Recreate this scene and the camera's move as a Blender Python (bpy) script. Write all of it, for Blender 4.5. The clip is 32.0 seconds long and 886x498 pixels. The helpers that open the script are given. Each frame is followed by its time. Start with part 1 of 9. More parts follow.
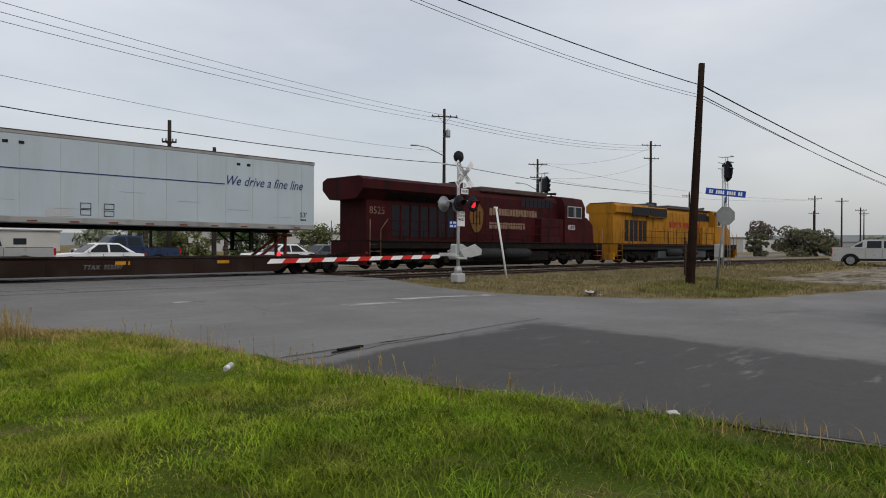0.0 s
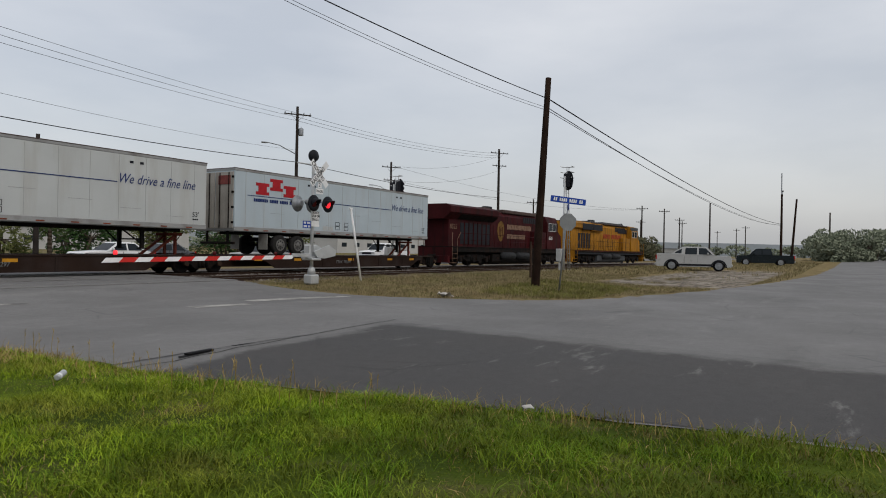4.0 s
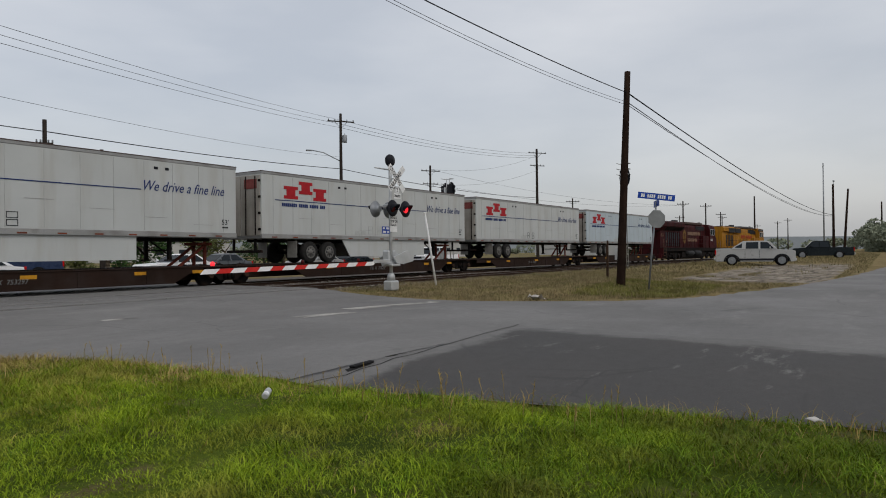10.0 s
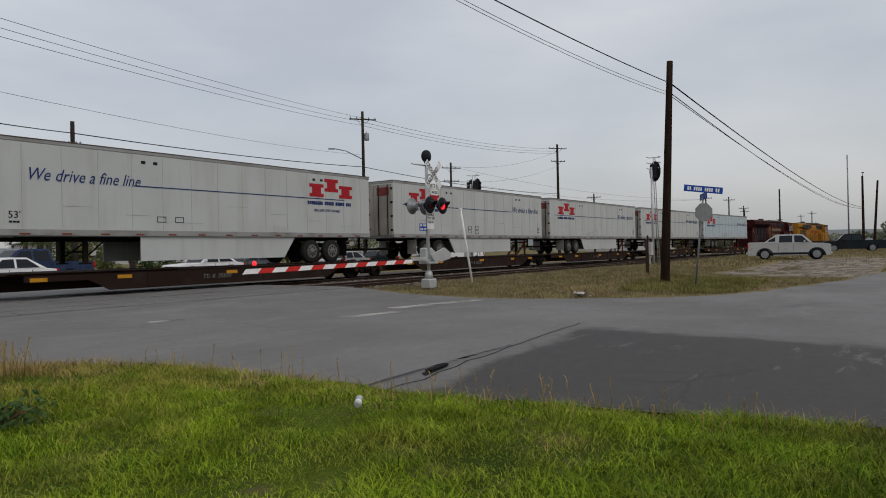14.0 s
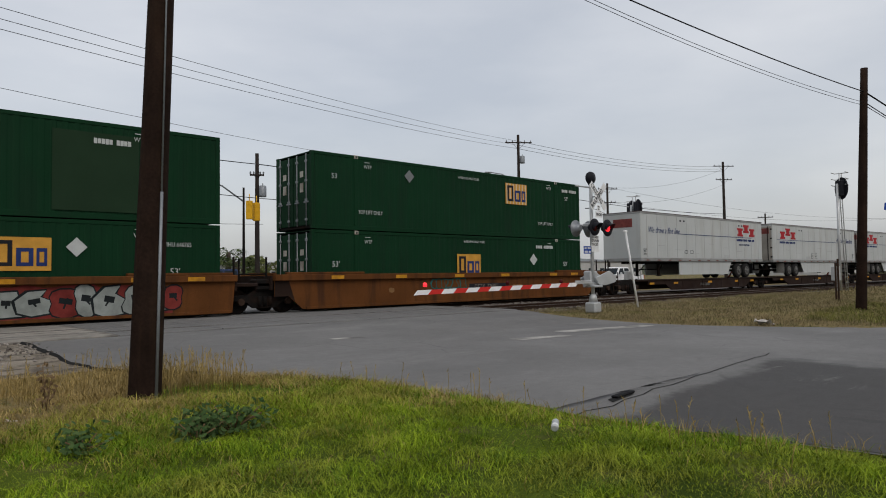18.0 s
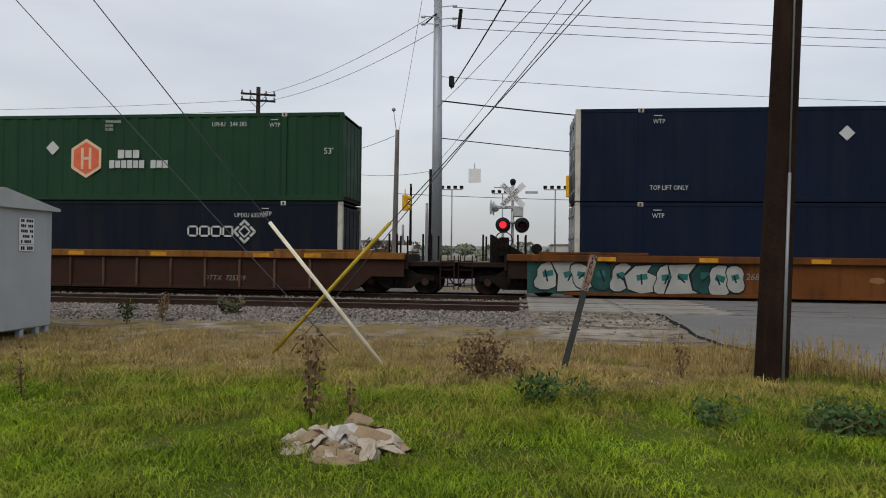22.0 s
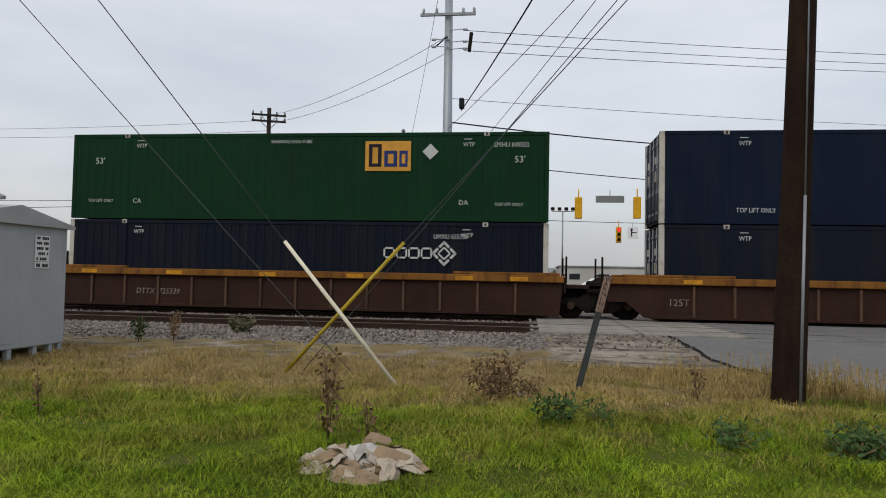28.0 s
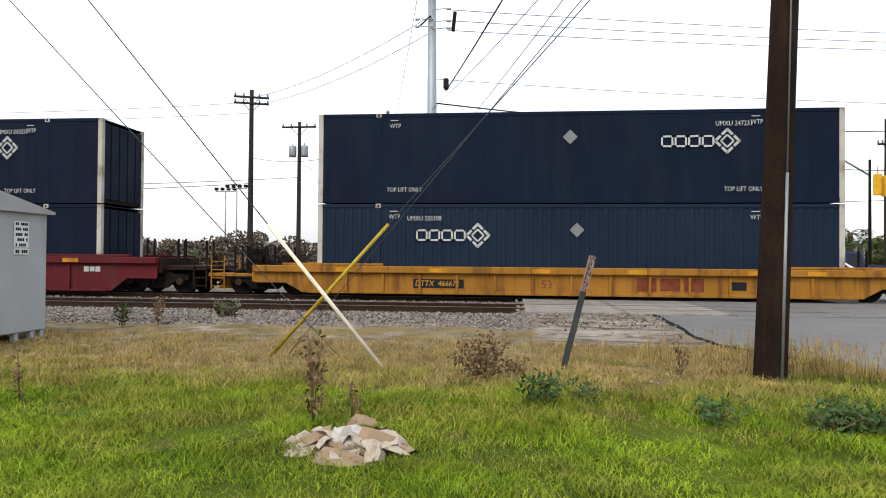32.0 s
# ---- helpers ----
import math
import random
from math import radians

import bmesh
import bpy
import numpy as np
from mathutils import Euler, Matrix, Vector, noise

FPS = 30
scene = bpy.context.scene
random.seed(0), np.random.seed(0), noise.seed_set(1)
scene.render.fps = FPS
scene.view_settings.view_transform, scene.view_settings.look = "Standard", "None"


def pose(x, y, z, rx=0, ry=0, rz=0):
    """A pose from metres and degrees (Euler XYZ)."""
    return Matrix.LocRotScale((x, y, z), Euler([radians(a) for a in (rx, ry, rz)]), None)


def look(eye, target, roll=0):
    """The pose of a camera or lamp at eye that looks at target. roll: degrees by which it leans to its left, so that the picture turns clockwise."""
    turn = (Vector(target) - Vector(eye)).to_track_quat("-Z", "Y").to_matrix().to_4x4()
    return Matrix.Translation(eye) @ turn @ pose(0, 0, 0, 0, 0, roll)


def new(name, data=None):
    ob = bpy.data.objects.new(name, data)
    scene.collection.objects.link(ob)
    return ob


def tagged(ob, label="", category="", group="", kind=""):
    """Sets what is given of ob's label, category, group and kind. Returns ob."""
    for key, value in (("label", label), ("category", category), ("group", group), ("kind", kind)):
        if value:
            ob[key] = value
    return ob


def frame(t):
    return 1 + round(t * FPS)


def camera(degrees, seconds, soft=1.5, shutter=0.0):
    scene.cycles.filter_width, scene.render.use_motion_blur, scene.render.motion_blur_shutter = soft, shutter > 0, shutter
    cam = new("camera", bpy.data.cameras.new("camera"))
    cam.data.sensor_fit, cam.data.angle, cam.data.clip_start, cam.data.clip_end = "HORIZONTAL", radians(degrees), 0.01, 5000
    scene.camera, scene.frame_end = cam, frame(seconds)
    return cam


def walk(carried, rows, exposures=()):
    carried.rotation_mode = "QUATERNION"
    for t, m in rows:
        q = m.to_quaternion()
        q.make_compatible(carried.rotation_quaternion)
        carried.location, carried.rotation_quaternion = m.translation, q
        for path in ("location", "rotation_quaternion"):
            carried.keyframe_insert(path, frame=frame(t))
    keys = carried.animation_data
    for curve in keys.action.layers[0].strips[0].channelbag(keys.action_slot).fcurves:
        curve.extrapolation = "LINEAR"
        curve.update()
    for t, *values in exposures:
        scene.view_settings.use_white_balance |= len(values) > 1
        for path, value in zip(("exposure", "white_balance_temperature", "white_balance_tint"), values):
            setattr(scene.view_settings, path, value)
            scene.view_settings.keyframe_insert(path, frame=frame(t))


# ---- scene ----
EXPOSURES = [(0.0, -0.05), (4.5, -0.1), (9.0, -0.15), (14.0, -0.25), (19.0, -0.08), (23.0, 0.03), (27.0, 0.02), (28.2, 0.08), (28.6, 0.25), (29.0, 0.45), (29.5, 0.66), (30.0, 0.7), (30.3, 0.55), (30.6, 0.32), (31.0, 0.1), (31.2, 0.24), (31.4, 0.48), (31.7, 0.7), (32.0, 0.88)]
# ---- camera ----
cam = camera(66.16, 32.0, 1.0, 0.0)
walk(cam, [
    (0.0, look((4.112, -25.675, 1.507), (11.382, -18.810, 1.467), 0.31)),
    (0.5, look((4.167, -25.693, 1.509), (11.852, -19.294, 1.525), 0.06)),
    (1.0, look((4.179, -25.626, 1.513), (12.156, -19.594, 1.542), -0.14)),
    (1.5, look((4.166, -25.582, 1.515), (12.325, -19.799, 1.514), 0.35)),
    (2.0, look((4.096, -25.608, 1.507), (12.417, -20.062, 1.548), 0.12)),
    (2.5, look((4.089, -25.613, 1.503), (12.582, -20.335, 1.567), 0.38)),
    (4.5, look((4.004, -25.581, 1.487), (12.594, -20.461, 1.497), 1.10)),
    (5.0, look((3.924, -25.572, 1.485), (12.560, -20.531, 1.543), 0.58)),
    (5.5, look((3.793, -25.543, 1.510), (12.363, -20.392, 1.353), 0.35)),
    (6.0, look((3.744, -25.398, 1.501), (12.116, -19.936, 1.253), 0.30)),
    (6.5, look((3.658, -25.179, 1.500), (11.972, -19.626, 1.318), -1.46)),
    (7.0, look((3.688, -25.011, 1.497), (12.000, -19.452, 1.361), -0.14)),
    (7.5, look((3.707, -24.845, 1.483), (12.039, -19.315, 1.508), 0.25)),
    (8.0, look((3.651, -24.617, 1.482), (12.002, -19.115, 1.508), 0.60)),
    (8.5, look((3.573, -24.405, 1.496), (11.935, -18.922, 1.420), -0.54)),
    (9.0, look((3.615, -24.180, 1.468), (11.922, -18.615, 1.599), -0.60)),
    (9.5, look((3.558, -24.019, 1.465), (11.840, -18.418, 1.676), 0.81)),
    (10.0, look((3.459, -23.809, 1.487), (11.799, -18.292, 1.542), -0.62)),
    (10.5, look((3.448, -23.647, 1.491), (11.897, -18.298, 1.519), 0.29)),
    (11.0, look((3.511, -23.488, 1.489), (11.925, -18.085, 1.636), -1.72)),
    (11.5, look((3.527, -23.344, 1.500), (11.893, -17.873, 1.765), -0.39)),
    (12.0, look((3.504, -23.172, 1.513), (11.865, -17.706, 1.979), -1.10)),
    (12.5, look((3.511, -23.020, 1.493), (11.775, -17.408, 1.961), -1.08)),
    (13.0, look((3.477, -22.979, 1.489), (11.757, -17.376, 1.729), -1.38)),
    (13.5, look((3.463, -22.964, 1.482), (11.732, -17.343, 1.684), -0.21)),
    (14.0, look((3.436, -22.900, 1.485), (11.638, -17.179, 1.508), -1.24)),
    (14.5, look((3.426, -22.858, 1.486), (11.540, -17.013, 1.446), -2.07)),
    (16.5, look((3.092, -22.850, 1.506), (10.978, -16.702, 1.671), -1.26)),
    (17.0, look((3.087, -22.853, 1.508), (10.924, -16.646, 1.728), -0.85)),
    (17.5, look((3.065, -22.781, 1.503), (10.742, -16.379, 1.764), -0.89)),
    (18.0, look((3.104, -22.654, 1.505), (9.845, -15.277, 1.893), -0.76)),
    (18.5, look((3.044, -22.752, 1.514), (8.079, -14.125, 1.990), -0.78)),
    (19.0, look((3.049, -22.685, 1.530), (6.466, -13.300, 2.039), -0.63)),
    (19.5, look((2.925, -22.697, 1.516), (4.764, -12.877, 1.941), -0.01)),
    (20.0, look((2.877, -22.682, 1.515), (3.122, -12.691, 1.866), -0.41)),
    (20.5, look((2.875, -22.671, 1.515), (2.147, -12.701, 1.788), -0.07)),
    (21.0, look((2.962, -22.782, 1.544), (1.735, -12.860, 1.793), -0.37)),
    (21.5, look((2.983, -22.719, 1.540), (1.762, -12.796, 1.747), 0.29)),
    (22.0, look((2.968, -22.725, 1.535), (1.852, -12.788, 1.633), 0.69)),
    (22.5, look((2.975, -22.743, 1.546), (1.842, -12.808, 1.616), 0.82)),
    (23.0, look((2.896, -22.771, 1.540), (1.689, -12.845, 1.689), 0.79)),
    (23.5, look((2.859, -22.675, 1.552), (1.511, -12.768, 1.729), 1.13)),
    (24.0, look((2.902, -22.708, 1.554), (1.392, -12.826, 1.846), 1.33)),
    (24.5, look((2.916, -22.741, 1.554), (1.329, -12.876, 1.953), 1.13)),
    (26.5, look((2.922, -22.754, 1.554), (1.557, -12.856, 1.945), 0.59)),
    (27.0, look((2.936, -22.834, 1.550), (1.639, -12.930, 2.020), 0.64)),
    (27.5, look((2.888, -22.786, 1.539), (1.658, -12.873, 2.005), 0.93)),
    (28.0, look((2.864, -22.756, 1.523), (1.650, -12.838, 1.925), 1.11)),
    (28.5, look((2.904, -22.791, 1.530), (1.596, -12.881, 1.831), 0.28)),
    (29.0, look((2.904, -22.756, 1.538), (1.500, -12.859, 1.826), 0.42)),
    (29.5, look((2.878, -22.765, 1.539), (1.588, -12.852, 1.794), 0.44)),
    (30.0, look((2.890, -22.752, 1.531), (1.637, -12.833, 1.731), 0.38)),
    (30.5, look((2.870, -22.736, 1.525), (1.695, -12.807, 1.704), 0.52)),
    (31.0, look((2.886, -22.717, 1.519), (1.757, -12.782, 1.696), 0.42)),
    (31.5, look((2.878, -22.715, 1.519), (1.818, -12.773, 1.684), 0.56)),
    (32.0, look((2.890, -22.724, 1.515), (1.873, -12.777, 1.654), 0.44)),
], EXPOSURES)

# ---- overcast sky and soft sun ----
SUN_AZ, SUN_EL = radians(200), radians(48)
world = bpy.data.worlds.new("overcast_sky")
scene.world = world
world.use_nodes = True
wn, wl = world.node_tree.nodes, world.node_tree.links
wn.clear()
w_out = wn.new("ShaderNodeOutputWorld")
w_sky = wn.new("ShaderNodeTexSky")
w_sky.sky_type, w_sky.sun_disc = "NISHITA", False
w_sky.sun_elevation, w_sky.sun_rotation = SUN_EL, SUN_AZ
w_sky.air_density, w_sky.dust_density = 1.0, 4.0
w_bg1 = wn.new("ShaderNodeBackground")
w_bg1.inputs["Strength"].default_value = 0.05
w_bg2 = wn.new("ShaderNodeBackground")
w_bg2.inputs["Strength"].default_value = 0.62
w_co = wn.new("ShaderNodeTexCoord")
w_map = wn.new("ShaderNodeMapping")
w_map.inputs["Scale"].default_value = (1.0, 1.0, 3.2)
w_n1 = wn.new("ShaderNodeTexNoise")
w_n1.inputs["Scale"].default_value, w_n1.inputs["Detail"].default_value = 2.1, 7
w_n1.inputs["Roughness"].default_value = 0.5
w_ramp = wn.new("ShaderNodeValToRGB")
w_ramp.color_ramp.elements[0].position, w_ramp.color_ramp.elements[1].position = 0.3, 0.66
w_ramp.color_ramp.elements[0].color = (0.735, 0.755, 0.79, 1)
w_ramp.color_ramp.elements[1].color = (1.0, 0.995, 0.995, 1)
w_add = wn.new("ShaderNodeAddShader")
wl.new(w_co.outputs["Generated"], w_map.inputs[0])
wl.new(w_map.outputs[0], w_n1.inputs["Vector"])
wl.new(w_n1.outputs["Fac"], w_ramp.inputs[0])
w_sep = wn.new("ShaderNodeSeparateXYZ")
wl.new(w_co.outputs["Generated"], w_sep.inputs[0])
w_lift = wn.new("ShaderNodeMapRange")
for w_i, w_v in ((1, 0.0), (2, 0.42), (3, 0.85), (4, 1.12)):
    w_lift.inputs[w_i].default_value = w_v
wl.new(w_sep.outputs["Z"], w_lift.inputs[0])
w_mul = wn.new("ShaderNodeMix")
w_mul.data_type, w_mul.blend_type = "RGBA", "MULTIPLY"
w_mul.inputs[0].default_value = 1.0
wl.new(w_ramp.outputs[0], w_mul.inputs[6])
wl.new(w_lift.outputs[0], w_mul.inputs[7])
wl.new(w_mul.outputs[2], w_bg2.inputs["Color"])
wl.new(w_sky.outputs[0], w_bg1.inputs["Color"])
wl.new(w_bg1.outputs[0], w_add.inputs[0])
wl.new(w_bg2.outputs[0], w_add.inputs[1])
wl.new(w_add.outputs[0], w_out.inputs[0])
sun = new("sun", bpy.data.lights.new("sun", "SUN"))
sun.data.energy, sun.data.angle, sun.data.color = 0.7, radians(25), (1.0, 0.97, 0.93)
sun.matrix_world = look((0, 0, 60), (60 * math.cos(SUN_EL) * math.sin(SUN_AZ) * -1, -60 * math.cos(SUN_EL) * math.cos(SUN_AZ), 60 - 60 * math.sin(SUN_EL)))

# ---- materials ----
MATS = {}


def mat(name, color, rough=0.7, metal=0.0, var=0.15, scale=3.0, fine=0.08, fscale=60.0, bump=0.0, bscale=40.0, stain=None, stain_amt=0.0, stain_scale=1.2, streak=False, spec=0.07, piece=0.0):
    """A worn surface: base colour, broad and fine variation, optional stains (streak: drawn out downwards) and relief."""
    if name in MATS:
        return MATS[name]
    m = bpy.data.materials.new(name)
    m.use_nodes = True
    n, l = m.node_tree.nodes, m.node_tree.links
    b = n["Principled BSDF"]
    b.inputs["Roughness"].default_value, b.inputs["Metallic"].default_value = rough, metal
    b.inputs["Specular IOR Level"].default_value = spec
    co = n.new("ShaderNodeTexCoord")
    src = co.outputs["Object"]

    def noise_tex(sc, detail=5, vec=None):
        t = n.new("ShaderNodeTexNoise")
        t.inputs["Scale"].default_value, t.inputs["Detail"].default_value = sc, detail
        l.new(vec or src, t.inputs["Vector"])
        return t.outputs["Fac"]

    def mixc(fac, a, bb, mode="MIX"):
        x = n.new("ShaderNodeMix")
        x.data_type, x.blend_type = "RGBA", mode
        if isinstance(fac, float):
            x.inputs[0].default_value = fac
        else:
            l.new(fac, x.inputs[0])
        for sock, v in ((6, a), (7, bb)):
            if isinstance(v, tuple):
                x.inputs[sock].default_value = (*v[:3], 1)
            else:
                l.new(v, x.inputs[sock])
        return x.outputs[2]

    def remap(v, lo, hi, a=0.0, bb=1.0):
        x = n.new("ShaderNodeMapRange")
        x.inputs[1].default_value, x.inputs[2].default_value = lo, hi
        x.inputs[3].default_value, x.inputs[4].default_value = a, bb
        l.new(v, x.inputs[0])
        return x.outputs[0]

    dark = tuple(c * (1 - var) for c in color)
    light = tuple(min(1, c * (1 + var)) for c in color)
    out = mixc(remap(noise_tex(scale), 0.3, 0.7), dark, light)
    if fine:
        g = remap(noise_tex(fscale, 3), 0.25, 0.75, 1 - fine, 1 + fine)
        out = mixc(1.0, out, g, "MULTIPLY")
    if stain:
        vec = src
        if streak:
            mp = n.new("ShaderNodeMapping")
            mp.inputs["Scale"].default_value = (1.0, 1.0, 0.12)
            l.new(src, mp.inputs[0])
            vec = mp.outputs[0]
        f = remap(noise_tex(stain_scale * (3 if streak else 1), 8, vec), 0.5, 0.68, 0.0, stain_amt)
        out = mixc(f, out, stain)
    if piece:
        oi = n.new("ShaderNodeObjectInfo")
        out = mixc(1.0, out, remap(oi.outputs["Random"], 0, 1, 1 - piece, 1 + piece), "MULTIPLY")
    l.new(out, b.inputs["Base Color"])
    r = remap(noise_tex(scale * 2.7), 0.3, 0.7, max(0.02, rough - 0.1), min(1, rough + 0.08))
    l.new(r, b.inputs["Roughness"])
    if bump:
        bp = n.new("ShaderNodeBump")
        bp.inputs["Strength"].default_value, bp.inputs["Distance"].default_value = bump, 0.02
        l.new(noise_tex(bscale, 6), bp.inputs["Height"])
        l.new(bp.outputs[0], b.inputs["Normal"])
    MATS[name] = m
    return m


def glow(name, color, strength):
    m = bpy.data.materials.new(name)
    m.use_nodes = True
    b = m.node_tree.nodes["Principled BSDF"]
    b.inputs["Base Color"].default_value = (*color, 1)
    b.inputs["Emission Color"].default_value = (*color, 1)
    b.inputs["Emission Strength"].default_value = strength
    return m


def glass(name, tint=(0.02, 0.025, 0.03)):
    m = bpy.data.materials.new(name)
    m.use_nodes = True
    b = m.node_tree.nodes["Principled BSDF"]
    b.inputs["Base Color"].default_value = (*tint, 1)
    b.inputs["Roughness"].default_value = 0.06
    b.inputs["Specular IOR Level"].default_value = 0.06
    return m


RUST = (0.10, 0.045, 0.02)
M_WHITE = mat("white_trailer_paint", (0.41, 0.43, 0.425), 0.45, 0, 0.05, 0.6, 0.03, 40, stain=(0.33, 0.32, 0.29), stain_amt=0.4, stain_scale=0.9, streak=True)
M_WHITE2 = mat("grey_white_trailer_paint", (0.36, 0.42, 0.455), 0.42, 0, 0.05, 0.6, 0.03, 40, stain=(0.33, 0.34, 0.34), stain_amt=0.35, stain_scale=0.8, streak=True)
M_GREEN = mat("green_container_paint", (0.004, 0.028, 0.011), 0.6, 0, 0.12, 0.5, 0.05, 30, stain=(0.006, 0.023, 0.011), stain_amt=0.6, stain_scale=0.7, streak=True, bump=0.05, bscale=3)
M_GREEN2 = mat("faded_green_container_paint", (0.014, 0.044, 0.022), 0.6, 0, 0.12, 0.5, 0.05, 30, stain=(0.015, 0.036, 0.022), stain_amt=0.5, stain_scale=0.8, streak=True)
M_GREENDULL = mat("dull_repainted_green", (0.014, 0.032, 0.016), 0.7, 0, 0.12, 0.7, 0.05, 30)
M_NAVY = mat("navy_container_paint", (0.0046, 0.0092, 0.0225), 0.6, 0, 0.15, 0.5, 0.05, 30, stain=(0.010, 0.015, 0.024), stain_amt=0.5, stain_scale=0.7, streak=True, bump=0.05, bscale=3)
M_SLATE = mat("dark_slate_container_paint", (0.0055, 0.0085, 0.0155), 0.6, 0, 0.15, 0.5, 0.05, 30, stain=(0.016, 0.016, 0.017), stain_amt=0.5, stain_scale=0.7, streak=True)
M_BLUE = mat("dusty_blue_container_paint", (0.0105, 0.019, 0.037), 0.55, 0, 0.15, 0.5, 0.05, 30, stain=(0.011, 0.018, 0.03), stain_amt=0.5, stain_scale=0.7, streak=True)
M_POST = mat("dirty_white_corner_post", (0.40, 0.385, 0.34), 0.6, 0, 0.1, 2, 0.1, 40, stain=RUST, stain_amt=0.6, stain_scale=1.5)
M_LETTER = mat("white_decal", (0.42, 0.44, 0.43), 0.5, 0, 0.08, 4, 0.1, 80)
M_BLUELET = mat("dark_blue_decal", (0.02, 0.035, 0.12), 0.5, 0, 0.1, 4, 0.05)
M_REDLET = mat("red_decal", (0.32, 0.018, 0.024), 0.5, 0, 0.1, 4, 0.05)
M_GOLD = mat("gold_decal", (0.50, 0.26, 0.045), 0.5, 0, 0.15, 4, 0.1)
M_ORANGE = mat("orange_decal", (0.55, 0.12, 0.06), 0.5, 0, 0.1, 4, 0.1)
M_CREAM = mat("cream_decal", (0.55, 0.42, 0.28), 0.5, 0, 0.1, 4, 0.1)
M_BLACK = mat("black_rubber", (0.010, 0.010, 0.011), 0.75, 0, 0.2, 6, 0.15, 60)
M_BLACKLET = mat("black_decal", (0.015, 0.016, 0.02), 0.5, 0, 0.1, 4)
M_STEEL = mat("dark_running_gear_steel", (0.007, 0.006, 0.0055), 0.8, 0.0, 0.3, 4, 0.25, 40, stain=(0.03, 0.014, 0.008), stain_amt=0.5, stain_scale=3, spec=0.1)
M_GALV = mat("galvanised_steel", (0.22, 0.235, 0.25), 0.5, 0.4, 0.1, 3, 0.1, 50)
M_SILVER = mat("aluminium_paint", (0.42, 0.435, 0.44), 0.4, 0.3, 0.08, 3, 0.06, 50, stain=(0.25, 0.24, 0.22), stain_amt=0.4)
M_GREY = mat("grey_steel_paint", (0.37, 0.40, 0.42), 0.5, 0.1, 0.06, 1.5, 0.04, 40, stain=(0.30, 0.31, 0.31), stain_amt=0.4, streak=True)
M_MAROON = mat("weathered_maroon_paint", (0.040, 0.0065, 0.0075), 0.65, 0, 0.3, 0.6, 0.15, 30, stain=(0.012, 0.008, 0.008), stain_amt=0.85, stain_scale=1.0, streak=True)
M_YELLOW = mat("armour_yellow_paint", (0.30, 0.135, 0.012), 0.6, 0, 0.2, 0.6, 0.12, 30, stain=(0.075, 0.042, 0.018), stain_amt=0.75, stain_scale=1.0, streak=True)
M_TANK = mat("grimy_tank_paint", (0.022, 0.023, 0.024), 0.6, 0, 0.25, 2, 0.15, 30)
M_LOCOGREY = mat("locomotive_roof_grey", (0.06, 0.065, 0.07), 0.65, 0, 0.2, 1, 0.1, 30, stain=(0.05, 0.05, 0.05), stain_amt=0.5)
M_CARYEL = mat("well_car_yellow_paint", (0.27, 0.125, 0.02), 0.6, 0, 0.18, 0.7, 0.12, 30, stain=(0.09, 0.04, 0.016), stain_amt=0.7, stain_scale=1.3, streak=True)
M_SILLBRN = mat("rusted_yellow_sill_paint", (0.17, 0.075, 0.017), 0.7, 0, 0.3, 0.7, 0.15, 30, stain=(0.07, 0.03, 0.014), stain_amt=0.8, stain_scale=1.5, streak=True)
M_CARBRN = mat("well_car_brown_paint", (0.031, 0.0155, 0.011), 0.75, 0, 0.25, 0.7, 0.15, 30, stain=(0.03, 0.018, 0.014), stain_amt=0.7, stain_scale=1.3, streak=True)
M_CARORG = mat("well_car_rust_orange_paint", (0.098, 0.037, 0.011), 0.75, 0, 0.25, 0.6, 0.12, 30, stain=(0.04, 0.018, 0.01), stain_amt=0.75, stain_scale=1.1, streak=True)
M_CARRED = mat("well_car_dark_red_paint", (0.085, 0.013, 0.016), 0.65, 0, 0.2, 0.7, 0.1, 30, stain=(0.06, 0.03, 0.03), stain_amt=0.5, stain_scale=1.3, streak=True)
M_SPINE = mat("spine_car_grimy_brown", (0.020, 0.012, 0.009), 0.8, 0, 0.25, 0.7, 0.15, 30, stain=(0.03, 0.022, 0.02), stain_amt=0.6, stain_scale=1.3)
M_REFL = mat("reflective_yellow_tape", (0.44, 0.21, 0.018), 0.5, 0, 0.2, 6, 0.1, 40, stain=(0.14, 0.06, 0.02), stain_amt=0.6, stain_scale=3)
M_HITCH = mat("rusty_red_hitch", (0.12, 0.03, 0.02), 0.7, 0, 0.25, 4, 0.2, 40)
M_POLE = mat("creosoted_pole_wood", (0.018, 0.0105, 0.0075), 0.9, 0, 0.3, 2.0, 0.3, 25, bump=0.5, bscale=12, stain=(0.036, 0.021, 0.013), stain_amt=0.5, stain_scale=2, streak=True)
M_POLEFAR = mat("weathered_pole_wood", (0.03, 0.025, 0.022), 0.9, 0, 0.25, 1.0, 0.2, 20)
M_WIRE = mat("black_cable", (0.012, 0.012, 0.014), 0.7, 0, 0.1, 3)
M_WIREGREY = mat("grey_wire", (0.07, 0.075, 0.08), 0.6, 0.3, 0.1, 3)
M_REDTAPE = mat("red_barrier_tape", (0.5, 0.03, 0.025), 0.45, 0, 0.1, 5)
M_WHITETAPE = mat("white_barrier_tape", (0.72, 0.72, 0.72), 0.45, 0, 0.08, 5)
M_SIGNBLUE = mat("street_sign_blue", (0.02, 0.06, 0.30), 0.45, 0, 0.1, 4)
M_SIGNWHITE = mat("sign_white", (0.66, 0.67, 0.67), 0.5, 0, 0.06, 4)
